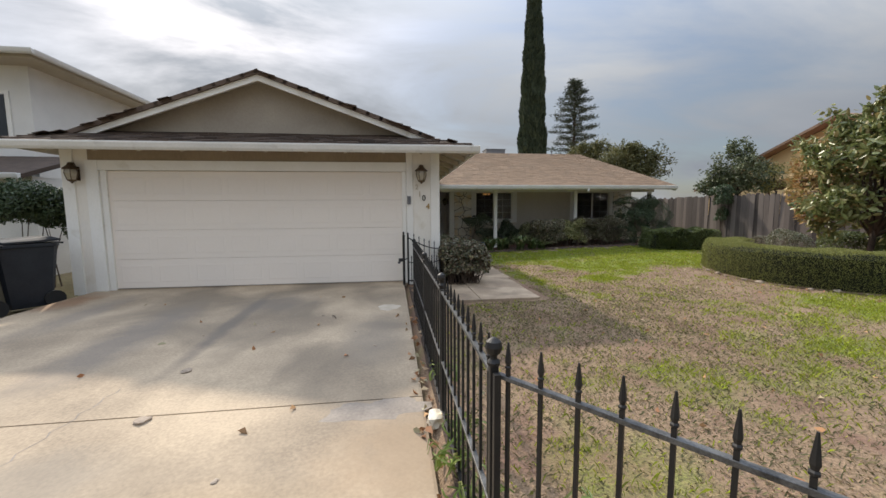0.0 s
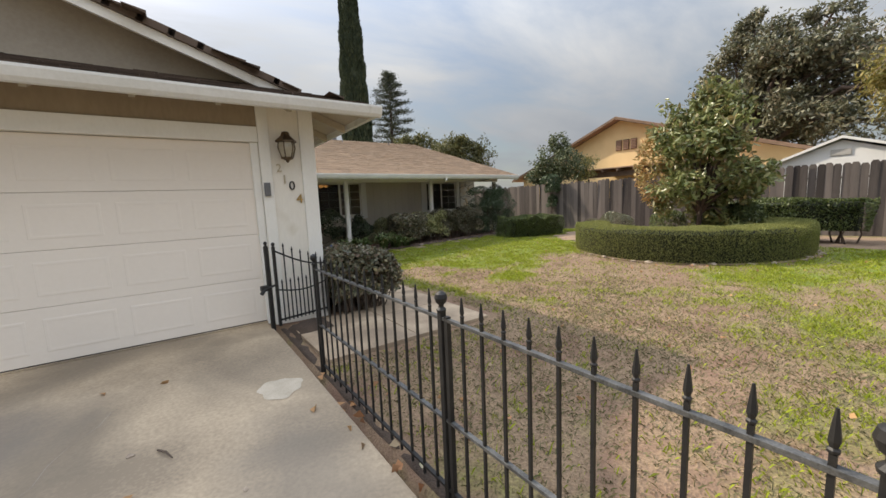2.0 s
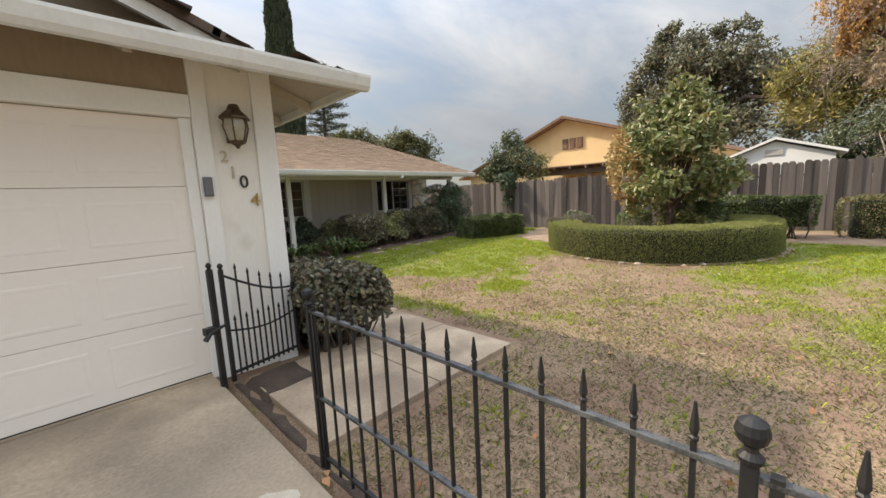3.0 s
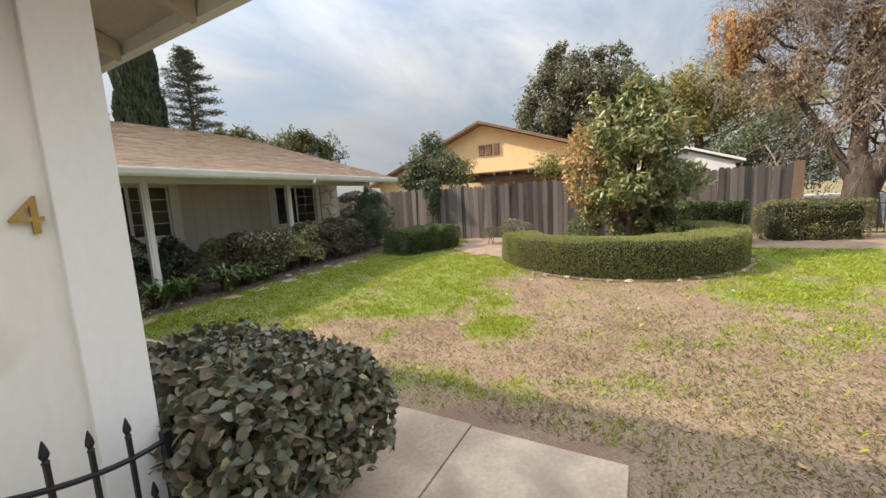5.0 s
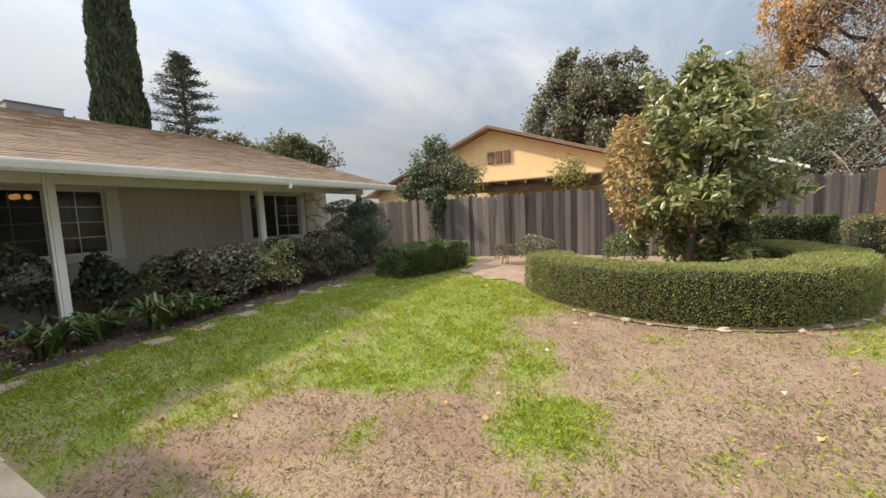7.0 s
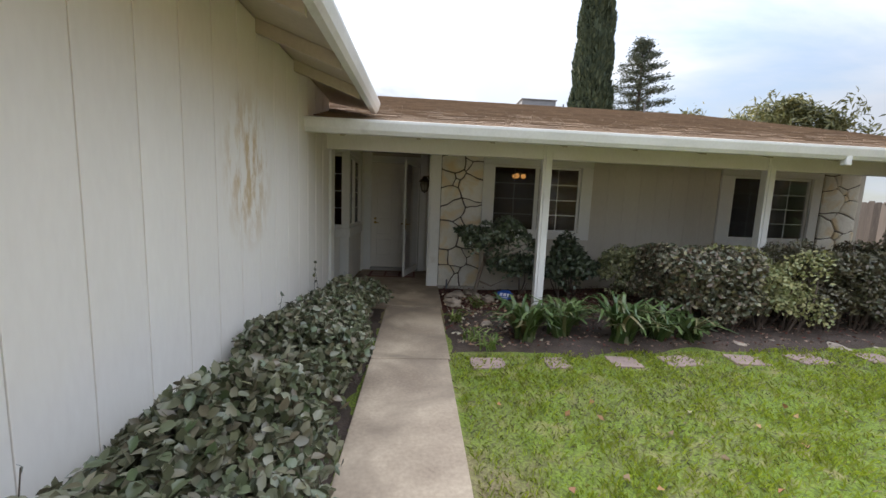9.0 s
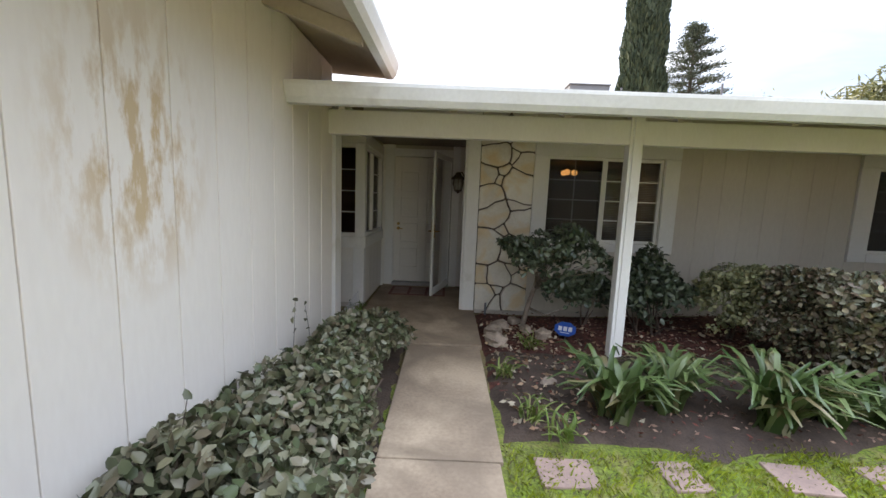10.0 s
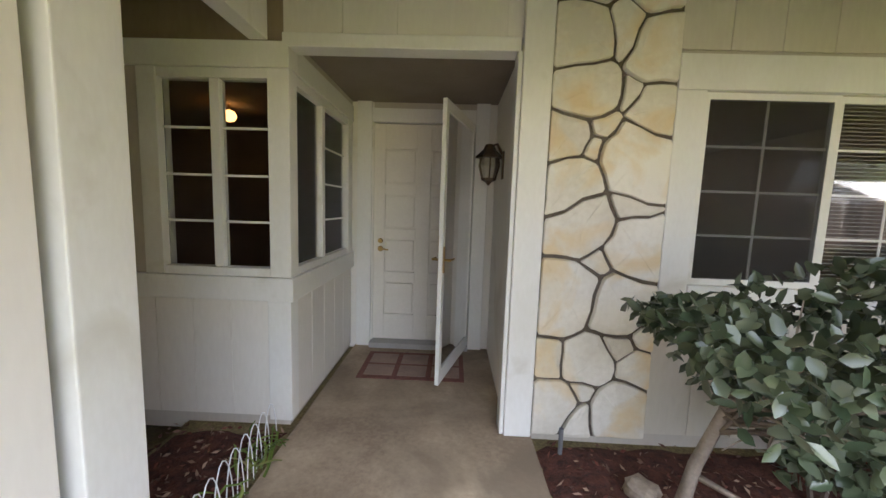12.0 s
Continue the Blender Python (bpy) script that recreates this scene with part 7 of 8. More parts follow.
for e in ((8.65, 13.15, 1.35), (9.6, 13.2, 1.6), (9.15, 12.9, 1.4), (8.5, 13.1, 1.75), (9.4, 13.1, 1.78), (9.2, 13.0, 0.85)):
    out.append(([(9.1, 13.05, max(0.5, e[2] - 0.5)), ((9.1 + e[0]) / 2, 13.08, e[2] - 0.2), e], [0.025, 0.02, 0.01]))
limbs_mesh("trunk", out, top, M_TWIG)
hedge_block("hedge", "clipped dark green box hedge at the lawn's end", (9.4, 11.2, 0.15), "leaves", L_BOX, 34000, 41, [(8.65, 11.5, 0.50), (9.3, 11.3, 0.56), (10.2, 11.05, 0.5)], 0.16, 0.84, 0.04, 0.025, 0.07)
bush("shrub", "small round clipped shrub by the dirt path", (10.85, 8.95, 0.16), [((10.85, 8.95, 0.52), (0.52, 0.5, 0.40))], "leaves", L_GREYGR, 4200, 42, length=0.04, width=0.025, inner=0.75, lump=0.05)
bush("shrub", "small rough shrub by the dirt path", (10.9, 9.75, 0.16), [((10.9, 9.75, 0.42), (0.30, 0.3, 0.28))], "leaves", L_REDDISH, 1300, 43, length=0.04, width=0.025, inner=0.6)

# ---- round clipped hedge with the magnolia ----
arc = []
for k in range(97):
    a = radians(112 + k * (345 - 112) / 96)
    arc.append((8.92 + 1.92 * math.cos(a), 6.3 + 1.90 * math.sin(a), 0.39))
hedge_block("round_hedge", "curved clipped green hedge round the magnolia", (8.95, 6.3, 0.15), "leaves", L_RING, 125000, 44, arc, 0.13, 0.80, 0.028, 0.010, 0.02, upward=0.7)
bed_ring = bmesh.new()
bmesh.ops.create_circle(bed_ring, cap_ends=True, segments=48, radius=2.36, matrix=Matrix.Translation((8.95, 6.3, 0.187)))
for v in bed_ring.verts:
    v.co.z = float(lawn_z(v.co.x, v.co.y)) + 0.016
tagged(link("ground_bed", bed_ring, M_PATH), "bare tan soil ring under the round hedge", "garden bed", kind="structure")
rng = np.random.default_rng(51)
edge = []
for i in range(46):
    a = radians(150 + i * 4.0)
    x, y = 8.95 + 2.33 * math.cos(a), 6.3 + 2.33 * math.sin(a)
    if i % 2 == 0 or i > 30:
        edge.append((x + rng.normal() * 0.03, y + rng.normal() * 0.03))
for i, (x, y) in enumerate(edge):
    rock(x, y, float(lawn_z(x, y)), 0.03 + 0.014 * (i % 3), 100 + i, M_ROCK, "edging_stone", "small pale stone edging the round hedge", 0.5)

mc = []
rng = np.random.default_rng(61)
for k in range(34):
    z = rng.uniform(0.85, 3.35)
    rad = 1.24 * math.sqrt(max(0.1, 1 - ((z - 1.85) / 1.95) ** 2))
    a, r = rng.uniform(0, 2 * math.pi), rng.uniform(0.25, 0.78) * rad
    mc.append(((9.15 + r * math.cos(a), 5.93 + r * math.sin(a), z), (0.42, 0.42, 0.36)))
mc.append(((9.15, 5.95, 3.5), (0.28, 0.28, 0.3)))
mag = crown_tree("magnolia_tree", "bushy magnolia with olive leaves, browned on one side", (9.2, 6.1, 0.17), 1.1, 0.065, mc, 12, L_MAGNOLIA, 0.15, 0.06, 62, 0.12, 0.3)
rng = np.random.default_rng(63)
p, d = shell_points(rng, 1300, (8.85, 6.85, 2.05), (0.55, 0.45, 0.95), 0.55)
put_under(leaf_mesh("browned_leaves", p, d * 0.5 + rng.normal(size=p.shape) * 0.8, 0.13, 0.05, L_BROWNED, rng), mag)
bush("shrub", "low round shrub inside the round hedge", (9.9, 7.0, 0.17), [((9.9, 7.0, 0.62), (0.45, 0.42, 0.40))], "leaves", L_BOX, 3000, 64, length=0.045, width=0.028, inner=0.7)
bush("shrub", "leafy shrub at the foot of the magnolia", (9.9, 5.4, 0.17), [((9.85, 5.4, 0.72), (0.5, 0.45, 0.5)), ((9.6, 5.9, 0.6), (0.4, 0.4, 0.4))], "leaves", L_BOX, 4200, 65, length=0.06, width=0.035, inner=0.5)

# ---- hedges before the wooden fence ----
hedge_block("hedge", "dark green camellia hedge on bare stems", (11.3, 4.7, 0.15), "leaves", L_BOX, 9000, 66, [(11.3, 5.9, 0.38), (11.3, 4.8, 0.42), (11.3, 3.75, 0.36)], 0.50, 1.15, 0.06, 0.036, 0.07)
st = bmesh.new()
rng = np.random.default_rng(67)
for k in range(16):
    x, y = 11.3 + rng.normal() * 0.1, rng.uniform(3.8, 5.8)
    tube([(x, y, 0.1), (x + rng.normal() * 0.06, y + rng.normal() * 0.08, 0.4), (x + rng.normal() * 0.12, y + rng.normal() * 0.12, 0.8)], [0.02, 0.016, 0.008], 5, st)
tagged(link("hedge_stems", st, M_TWIG), "bare stems under the camellia hedge", "stems", kind="stuff")
for y0, y1, lab in ((3.05, 1.55, "clipped hedge going brown by the street fence"), (0.12, -1.6, "clipped hedge going brown by the street fence")):
    hedge_block("hedge", lab, (12.0, (y0 + y1) / 2, 0.12), "leaves", L_HEDGEBROWN, 9000, int(70 + y0 * 3), [(11.95, y0, 0.42), (12.0, (y0 + y1) / 2, 0.45), (12.05, y1, 0.40)], 0.12, 1.06, 0.05, 0.026, 0.08)

# ---- wooden fence ----
wf = thing("wooden_fence", "tall weathered grey-brown board fence with clipped tops", "fence", (12.9, 7, 0.1))
variants = []
for k in range(5):
    w, h = 0.157, 1.86 + 0.035 * math.sin(k * 2.3)
    bm = bmesh.new()
    prof = [(-w / 2, 0), (w / 2, 0), (w / 2, h - 0.06), (w / 2 - 0.035, h), (-w / 2 + 0.035, h), (-w / 2, h - 0.06)]
    fr = [bm.verts.new((0.0 + 0.002 * (i % 2), u, z)) for i, (u, z) in enumerate(prof)]
    bk = [bm.verts.new((0.018, u, z)) for u, z in prof]
    bm.faces.new(fr[::-1])
    bm.faces.new(bk)
    for i in range(6):
        bm.faces.new((fr[i], fr[(i + 1) % 6], bk[(i + 1) % 6], bk[i]))
    bmesh.ops.recalc_face_normals(bm, faces=bm.faces[:])
    me = bpy.data.meshes.new("fence_board")
    bm.to_mesh(me)
    bm.free()
    me.materials.append(M_FENCE)
    variants.append(me)
A, B = Vector((12.18, 12.35, 0)), Vector((13.55, 2.15, 0))
run = (B - A)
n = int(run.length / 0.152)
yaw = math.degrees(math.atan2(run.y, run.x)) + 90
rng = np.random.default_rng(8)
for i in range(n + 1):
    q = A + run * (i / n)
    piece("fence_board", variants[rng.integers(5)], pose(q.x + 0.008 * (i % 2), q.y, 0.14 + rng.normal() * 0.008, rng.normal() * 0.25, rng.normal() * 0.4, yaw + rng.normal() * 0.8), wf)
for i in range(64):
    piece("fence_board", variants[rng.integers(5)], pose(12.2 + 0.012 * i, 12.5 + i * 0.152, 0.12 + rng.normal() * 0.008, 0, rng.normal() * 0.4, rng.normal()), wf)
for z in (0.5, 1.1, 1.65):
    a, b = A + Vector((0.06, 0, z)), B + Vector((0.06, 0, z))
    part("rail", tube([a, b], [0.03, 0.03], 4), M_FENCE, wf)
for i in range(5):
    q = A + run * (i / 4)
    part("post", box(q.x + 0.05, q.y - 0.045, 0.0, q.x + 0.14, q.y + 0.045, 2.0, bevel=0.005), M_FENCE, wf)
part("end_board", box(13.53, 2.02, 0.1, 13.60, 2.30, 2.06, bevel=0.006), M_BROWN, wf, "redder end board")

# ivy and small tree at the fence corner
bush("ivy", "dark ivy clump hanging over the fence corner", (12.05, 12.3, 0.15), [((12.05, 12.35, 1.75), (0.26, 0.38, 0.36)), ((12.08, 12.4, 1.2), (0.20, 0.28, 0.4)), ((12.15, 12.5, 2.1), (0.35, 0.45, 0.25))], "leaves", L_DARK, 3200, 68, length=0.06, width=0.04, inner=0.5)
crown_tree("small_tree", "small dark evergreen tree behind the fence corner", (13.0, 12.75, 0.1), 2.0, 0.07, [((13.0, 12.75, 3.65), (0.40, 0.42, 0.5)), ((12.95, 13.05, 3.15), (0.55, 0.55, 0.5)), ((13.05, 12.35, 3.1), (0.55, 0.55, 0.5)), ((12.95, 13.4, 2.6), (0.55, 0.55, 0.5)), ((13.0, 12.0, 2.55), (0.55, 0.55, 0.5)), ((13.0, 12.7, 2.4), (0.6, 0.6, 0.5)), ((12.9, 13.75, 2.25), (0.4, 0.4, 0.35))], 34, L_BIGTREE_G, 0.13, 0.055, 69, 0.2)
crown_tree("small_tree", "light green young tree behind the fence", (13.3, 11.6, 0.1), 2.0, 0.04, [((13.3, 11.6, 2.6), (0.38, 0.42, 0.45))], 30, L_OLIVE, 0.11, 0.035, 70, 0.12)
crown_tree("small_tree", "light green young tree behind the fence", (14.2, 8.75, 0.1), 2.2, 0.05, [((14.2, 8.8, 2.75), (0.45, 0.55, 0.5)), ((14.2, 8.4, 2.45), (0.35, 0.4, 0.4))], 28, L_OLIVE, 0.12, 0.035, 71, 0.12)

# ---- strap-leaved clumps ----
def strap_clump(x, y, r, h, n, seed, label, material=None):
    rng = np.random.default_rng(seed)
    t = thing("agapanthus", label, "plant", (x, y, 0.1), "strap-leaved plants")
    z0 = float(lawn_z(x, y)) + 0.03
    V, F = [], []
    for i in range(n):
        a = rng.uniform(0, 2 * math.pi)
        L = r * rng.uniform(0.6, 1.25)
        H = h * rng.uniform(0.65, 1.35)
        w = rng.uniform(0.017, 0.031) if r > 0.2 else rng.uniform(0.006, 0.011)
        d, s = np.array([math.cos(a), math.sin(a)]), np.array([-math.sin(a), math.cos(a)])
        o = np.array([x, y]) + rng.normal(size=2) * 0.035
        k = len(V)
        for j in range(6):
            u = j / 5
            c = o + d * L * (u ** 1.2) + s * 0.05 * math.sin(u * 3 + i)
            z = z0 + H * (2.3 * u - 1.5 * u * u * rng.uniform(0.92, 1.08))
            ww = w * (1 - 0.75 * u ** 3)
            V += [(*(c - s * ww), z + 0.004), (*c, z - 0.003), (*(c + s * ww), z + 0.004)]
        for j in range(5):
            b = k + j * 3
            F += [(b, b + 1, b + 4, b + 3), (b + 1, b + 2, b + 5, b + 4)]
        if r > 0.2:
            # each broad leaf on its own
            ob = mesh_from("leaf", np.array(V), np.array(F), material or M_STRAP)
            for p in ob.data.polygons:
                p.use_smooth = True
            put_under(ob, t)
            V, F = [], []
    if V:
        ob = mesh_from("leaves", np.array(V), np.array(F), material or L_STRAP)
        put_under(ob, t)


for i, (x, y, r, h, n) in enumerate(((3.38, 12.62, 0.36, 0.40, 70), (3.82, 12.72, 0.34, 0.36, 55), (4.42, 12.5, 0.40, 0.42, 75), (4.85, 12.6, 0.35, 0.34, 55), (5.2, 12.55, 0.34, 0.26, 40), (4.1, 13.1, 0.3, 0.26, 35))):
    strap_clump(x, y, r, h, n, 200 + i, "green strap-leaved agapanthus clump in the bed")
for i, (x, y) in enumerate(((2.78, 12.55), (2.95, 12.35), (2.7, 13.2), (3.05, 13.9), (0.98, 14.75), (1.0, 14.35))):
    strap_clump(x, y, 0.14, 0.14, 22, 230 + i, "small grassy weed tuft at the bed's edge", L_WEED)

# ---- trees beyond the roofs ----
rng = np.random.default_rng(90)
cyp = thing("cypress_tree", "tall narrow dark cypress behind the house", "tree", (11.1, 29.0, 0))
n = 30000
z = rng.uniform(0.8, 21.5, n)
rad = np.interp(z, [0, 3, 6, 13, 18, 20.5, 21.6], [0.7, 1.05, 1.05, 0.76, 0.42, 0.2, 0.02])
a = rng.uniform(0, 2 * np.pi, n)
rr = rad * (1 - np.abs(rng.normal(size=n)) * 0.10) * (1 + 0.08 * np.sin(a * 7 + z * 0.8) + 0.06 * np.sin(z * 3 + a * 2))
p = np.stack([11.1 + rr * np.cos(a), 29 + rr * np.sin(a), z], -1)
d = np.stack([np.cos(a) * 0.25, np.sin(a) * 0.25, np.ones(n)], -1) + rng.normal(size=(n, 3)) * 0.22
put_under(leaf_mesh("crown", p, d, 0.42, 0.12, L_CYPRESS, rng), cyp)
part("trunk", tube([(11.1, 29, -0.1), (11.1, 29, 8), (11.1, 29, 20.5)], [0.35, 0.25, 0.04], 10), M_BARK, cyp)
# solid dark filler painted as the shade within the crown
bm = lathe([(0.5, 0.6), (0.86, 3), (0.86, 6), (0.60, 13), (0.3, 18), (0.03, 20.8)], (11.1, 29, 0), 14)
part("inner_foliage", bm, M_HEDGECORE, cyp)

con = thing("conifer_tree", "tall grey-green conifer far behind the house", "tree", (20.6, 41.0, 0))
out, P, D = [([(20.6, 41, -0.1), (20.6, 41, 8), (20.6, 41, 15.9)], [0.3, 0.2, 0.03])], [], []
for k in range(70):
    z = 5 + 10.8 * (k / 70) ** 0.9
    a = k * 2.4
    l = np.interp(z, [5, 8, 12, 15, 16], [3.5, 3.2, 2.2, 1.0, 0.25]) * rng.uniform(0.7, 1.15)
    e = np.array([20.6 + l * math.cos(a), 41 + l * math.sin(a), z + 0.1 * l])
    out.append(([(20.6, 41, z), tuple((np.array([20.6, 41, z]) + e) / 2 + [0, 0, -0.05]), tuple(e)], [0.05, 0.035, 0.012]))
    m = 190
    u = rng.uniform(0.15, 1, m)[:, None]
    P.append(np.array([20.6, 41, z]) * (1 - u) + e * u + rng.normal(size=(m, 3)) * np.array([0.22, 0.22, 0.13]))
    D.append(np.repeat([[math.cos(a), math.sin(a), 0.35]], m, 0) + rng.normal(size=(m, 3)) * 0.6)
limbs_mesh("trunk", out, con)
put_under(leaf_mesh("crown", np.concatenate(P), np.concatenate(D), 0.30, 0.075, L_CONIFER, rng), con)

crown_tree("tree", "olive-green bushy tree just behind the house", (13.7, 20.7, 0), 3.2, 0.14, [((13.7, 20.7, 5.0), (0.6, 0.6, 0.5)), ((13.2, 21.1, 4.35), (0.8, 0.8, 0.6)), ((14.3, 20.3, 4.35), (0.8, 0.8, 0.6)), ((12.6, 21.4, 3.8), (0.8, 0.8, 0.7)), ((14.9, 19.9, 4.0), (0.8, 0.8, 0.7)), ((13.7, 20.6, 3.9), (1.0, 1.0, 0.8))], 48, L_OLIVEDARK, 0.24, 0.06, 91, 0.4)
crown_tree("tree", "dark olive tree beside the conifer behind the house", (16.9, 30.1, 0), 4.4, 0.2, [((16.9, 30.1, 6.4), (1.0, 1.0, 0.7)), ((15.8, 30.8, 5.8), (1.1, 1.1, 0.8)), ((18.0, 29.4, 5.6), (1.1, 1.1, 0.8)), ((19.3, 28.6, 5.0), (1.0, 1.0, 0.8))], 45, L_OLIVEDARK, 0.30, 0.10, 98, 0.5)
rng = np.random.default_rng(23)
bt = []
while len(bt) < 30:
    q = rng.uniform(-1, 1, 3)
    if np.linalg.norm(q) < 1:
        bt.append(((32.3 + 2.2 * q[0], 9.6 + 5.2 * q[1], 7.6 + 3.6 * q[2]), (1.35, 1.3, 1.0)))
bt += [((30, 4.6, 4.6), (1.5, 1.5, 1.2)), ((30, 6.6, 4.8), (1.5, 1.5, 1.2)), ((30, 3.4, 5.8), (1.4, 1.4, 1.1)), ((30, 8.4, 5.6), (1.4, 1.4, 1.1)), ((32, 12.0, 11.2), (1.2, 1.2, 1.0)), ((32, 12.6, 10.2), (1.3, 1.3, 1.0)), ((32, 11.6, 12.2), (0.7, 0.7, 0.6)), ((32, 13.6, 9.2), (1.3, 1.3, 1.1)), ((32, 10.6, 11.0), (1.2, 1.2, 0.9)), ((32, 14.4, 7.8), (1.2, 1.2, 1.0)), ((32, 8.0, 11.2), (0.9, 0.9, 0.7))]
crown_tree("tree", "large grey-green tree behind the yellow house", (32, 11, 0), 6, 0.45, bt, 36, L_BIGTREE, 0.34, 0.13, 92, 0.5, 0.3)
crown_tree("tree", "yellow-green willow-like tree beyond the fence", (25, 3.2, 0), 4, 0.3, [((25, 4.3, 6.2), (1.4, 1.5, 1.1)), ((24.5, 2.6, 6.9), (1.5, 1.5, 1.0)), ((24.8, 1.2, 5.6), (1.3, 1.3, 1.2)), ((25, 3.4, 5.0), (1.6, 1.6, 1.2)), ((25, -0.4, 5.2), (1.3, 1.4, 1.1))], 95, L_OLIVE, 0.30, 0.08, 93, 0.5, 0.3)
crown_tree("tree", "dark round tree beyond the fence end", (18.2, 1.9, 0), 1.6, 0.12, [((18.2, 2.6, 2.9), (0.95, 0.9, 0.85)), ((18.0, 1.4, 3.2), (1.0, 0.95, 0.85)), ((18.1, 0.7, 2.3), (0.9, 0.9, 0.9)), ((18.2, 2.2, 1.7), (1.0, 1.0, 0.9)), ((18.2, 3.4, 2.2), (0.8, 0.8, 0.8))], 120, L_BIGTREE_G, 0.13, 0.055, 94, 0.25, 0.4)

# the big half-bare street tree
rng = np.random.default_rng(17)
bigt = thing("street_tree", "large rough-barked tree with bare twigs and orange leaves", "tree", (15.7, 0.15, 0))
out, tips = [], []
TX = 15.7
out.append(([(TX + 0.05, 0.2, -0.2), (TX + 0.02, 0.2, 0.25), (TX, 0.2, 0.9), (TX, 0.2, 1.6), (TX, 0.22, 2.2)], [0.66, 0.50, 0.41, 0.34, 0.16]))
TREE_LIMBS = (((0, 0.3, 1.1), (0.05, 0.3, 2.0), (0.1, 0.25, 3.0), (0.2, 0.35, 4.5), (0, 0.6, 5.6), (-0.2, 0.3, 6.6), (-0.3, 0.5, 7.6)), ((0, 0.12, 1.0), (-0.05, -0.15, 1.9), (-0.1, -0.6, 2.8), (-0.2, -1.1, 3.9), (-0.3, -1.5, 4.8), (-0.3, -2.3, 5.8), (-0.2, -3.0, 7.0)),
         ((-0.1, -0.7, 3.0), (0.3, -0.85, 4.0), (0.5, -1.0, 4.9), (0.6, -1.1, 5.9), (0.6, -0.9, 7.2)), ((0, 0.3, 1.1), (0.1, 0.52, 1.9), (0.2, 0.95, 2.8), (0.3, 1.35, 3.6), (0.3, 1.9, 4.7), (0.2, 2.6, 5.4), (0.1, 3.3, 5.8)),
         ((0.2, 0.4, 4.7), (0.4, 1.1, 5.2), (0.6, 1.9, 5.7), (0.7, 2.6, 6.6)), ((-0.25, -1.35, 4.3), (-0.3, -2.2, 4.7), (-0.2, -3.3, 5.2), (0, -4.2, 5.5)), ((0.1, 0.3, 2.8), (-0.5, -0.2, 3.8), (-0.9, -0.4, 5.0), (-1.2, -0.2, 6.4)))
for pts, r in zip(TREE_LIMBS, (0.25, 0.29, 0.15, 0.16, 0.09, 0.09, 0.12)):
    pts = [np.array([TX + p[0], p[1], p[2]]) for p in pts]
    k = len(pts)
    out.append((pts, [r * (1 - 0.75 * i / (k - 1)) for i in range(k)]))
    for i in range(2, k):
        for j in range(2):
            at = pts[i - 1] + (pts[i] - pts[i - 1]) * rng.uniform(0.1, 1.0)
            branches(rng, at, rng.normal(size=3) * np.array([0.7, 0.9, 0.5]) + np.array([0, 0, 0.35]), rng.uniform(0.9, 1.6), r * 0.22, 2, out, tips, 0.75, 0.0, 3, 0.66, 0.45)
limbs_mesh("trunk", out, bigt)
tw = bmesh.new()
for q, d in tips:
    for k in range(4):
        e = q + (d + rng.normal(size=3) * 0.8 + np.array([0, 0, -0.45])) * rng.uniform(0.3, 0.75)
        tube([tuple(q), tuple((q + e) / 2 + rng.normal(size=3) * 0.06), tuple(e + [0, 0, -0.12])], [0.006, 0.005, 0.003], 3, tw, False)
part("fine_twig_tangle", tw, M_GREYTWIG, bigt)
T = np.array([q for q, d in tips])
m = 16
p = np.repeat(T, m, 0) + rng.normal(size=(len(T) * m, 3)) * np.array([0.26, 0.26, 0.34]) - np.array([0, 0, 0.12])
put_under(leaf_mesh("dry_leaves", p, rng.normal(size=p.shape) + np.array([0, 0, -0.9]), 0.10, 0.035, L_DRYTREE, rng), bigt)


def hanging(name, clumps, count, material):
    """Dead leaves hanging in strands."""
    pp = []
    for (y, z), r, h in clumps:
        strands = np.stack([TX + rng.normal(size=26) * r * 0.55, y + rng.normal(size=26) * r * 0.55, z + rng.normal(size=26) * h * 0.25], -1)
        q = np.repeat(strands, count // 26, 0)
        q[:, 2] -= rng.uniform(0, h, len(q))
        pp.append(q + rng.normal(size=q.shape) * 0.055)
    p = np.concatenate(pp)
    put_under(leaf_mesh(name, p, rng.normal(size=p.shape) * 0.55 + np.array([0, 0, -1.0]), 0.13, 0.045, material, rng), bigt)


hanging("orange_leaves", (((3.55, 6.75), 0.42, 0.7), ((3.15, 6.3), 0.40, 1.0), ((2.75, 6.5), 0.35, 0.8), ((3.25, 5.6), 0.22, 0.5), ((0.1, 6.0), 0.35, 0.8), ((-0.3, 5.6), 0.3, 0.6), ((0.2, 7.1), 0.4, 0.4)), 900, L_ORANGE)
hanging("brown_leaves", (((0.35, 5.6), 0.5, 1.5), ((0.1, 4.9), 0.42, 1.4), ((-0.35, 5.3), 0.42, 1.3), ((0.5, 4.2), 0.3, 1.0), ((1.6, 5.2), 0.5, 1.0), ((2.3, 5.0), 0.45, 0.9), ((-1.6, 6.6), 0.6, 1.0), ((-2.6, 6.6), 0.6, 1.2), ((1.2, 6.6), 0.6, 0.8), ((2.1, 6.9), 0.5, 0.7), ((-3.4, 6.2), 0.6, 1.2), ((-1.0, 7.2), 0.7, 0.9), ((-2.0, 7.4), 0.7, 0.9), ((0.6, 7.3), 0.7, 0.8)), 1400, L_DRYTREE)

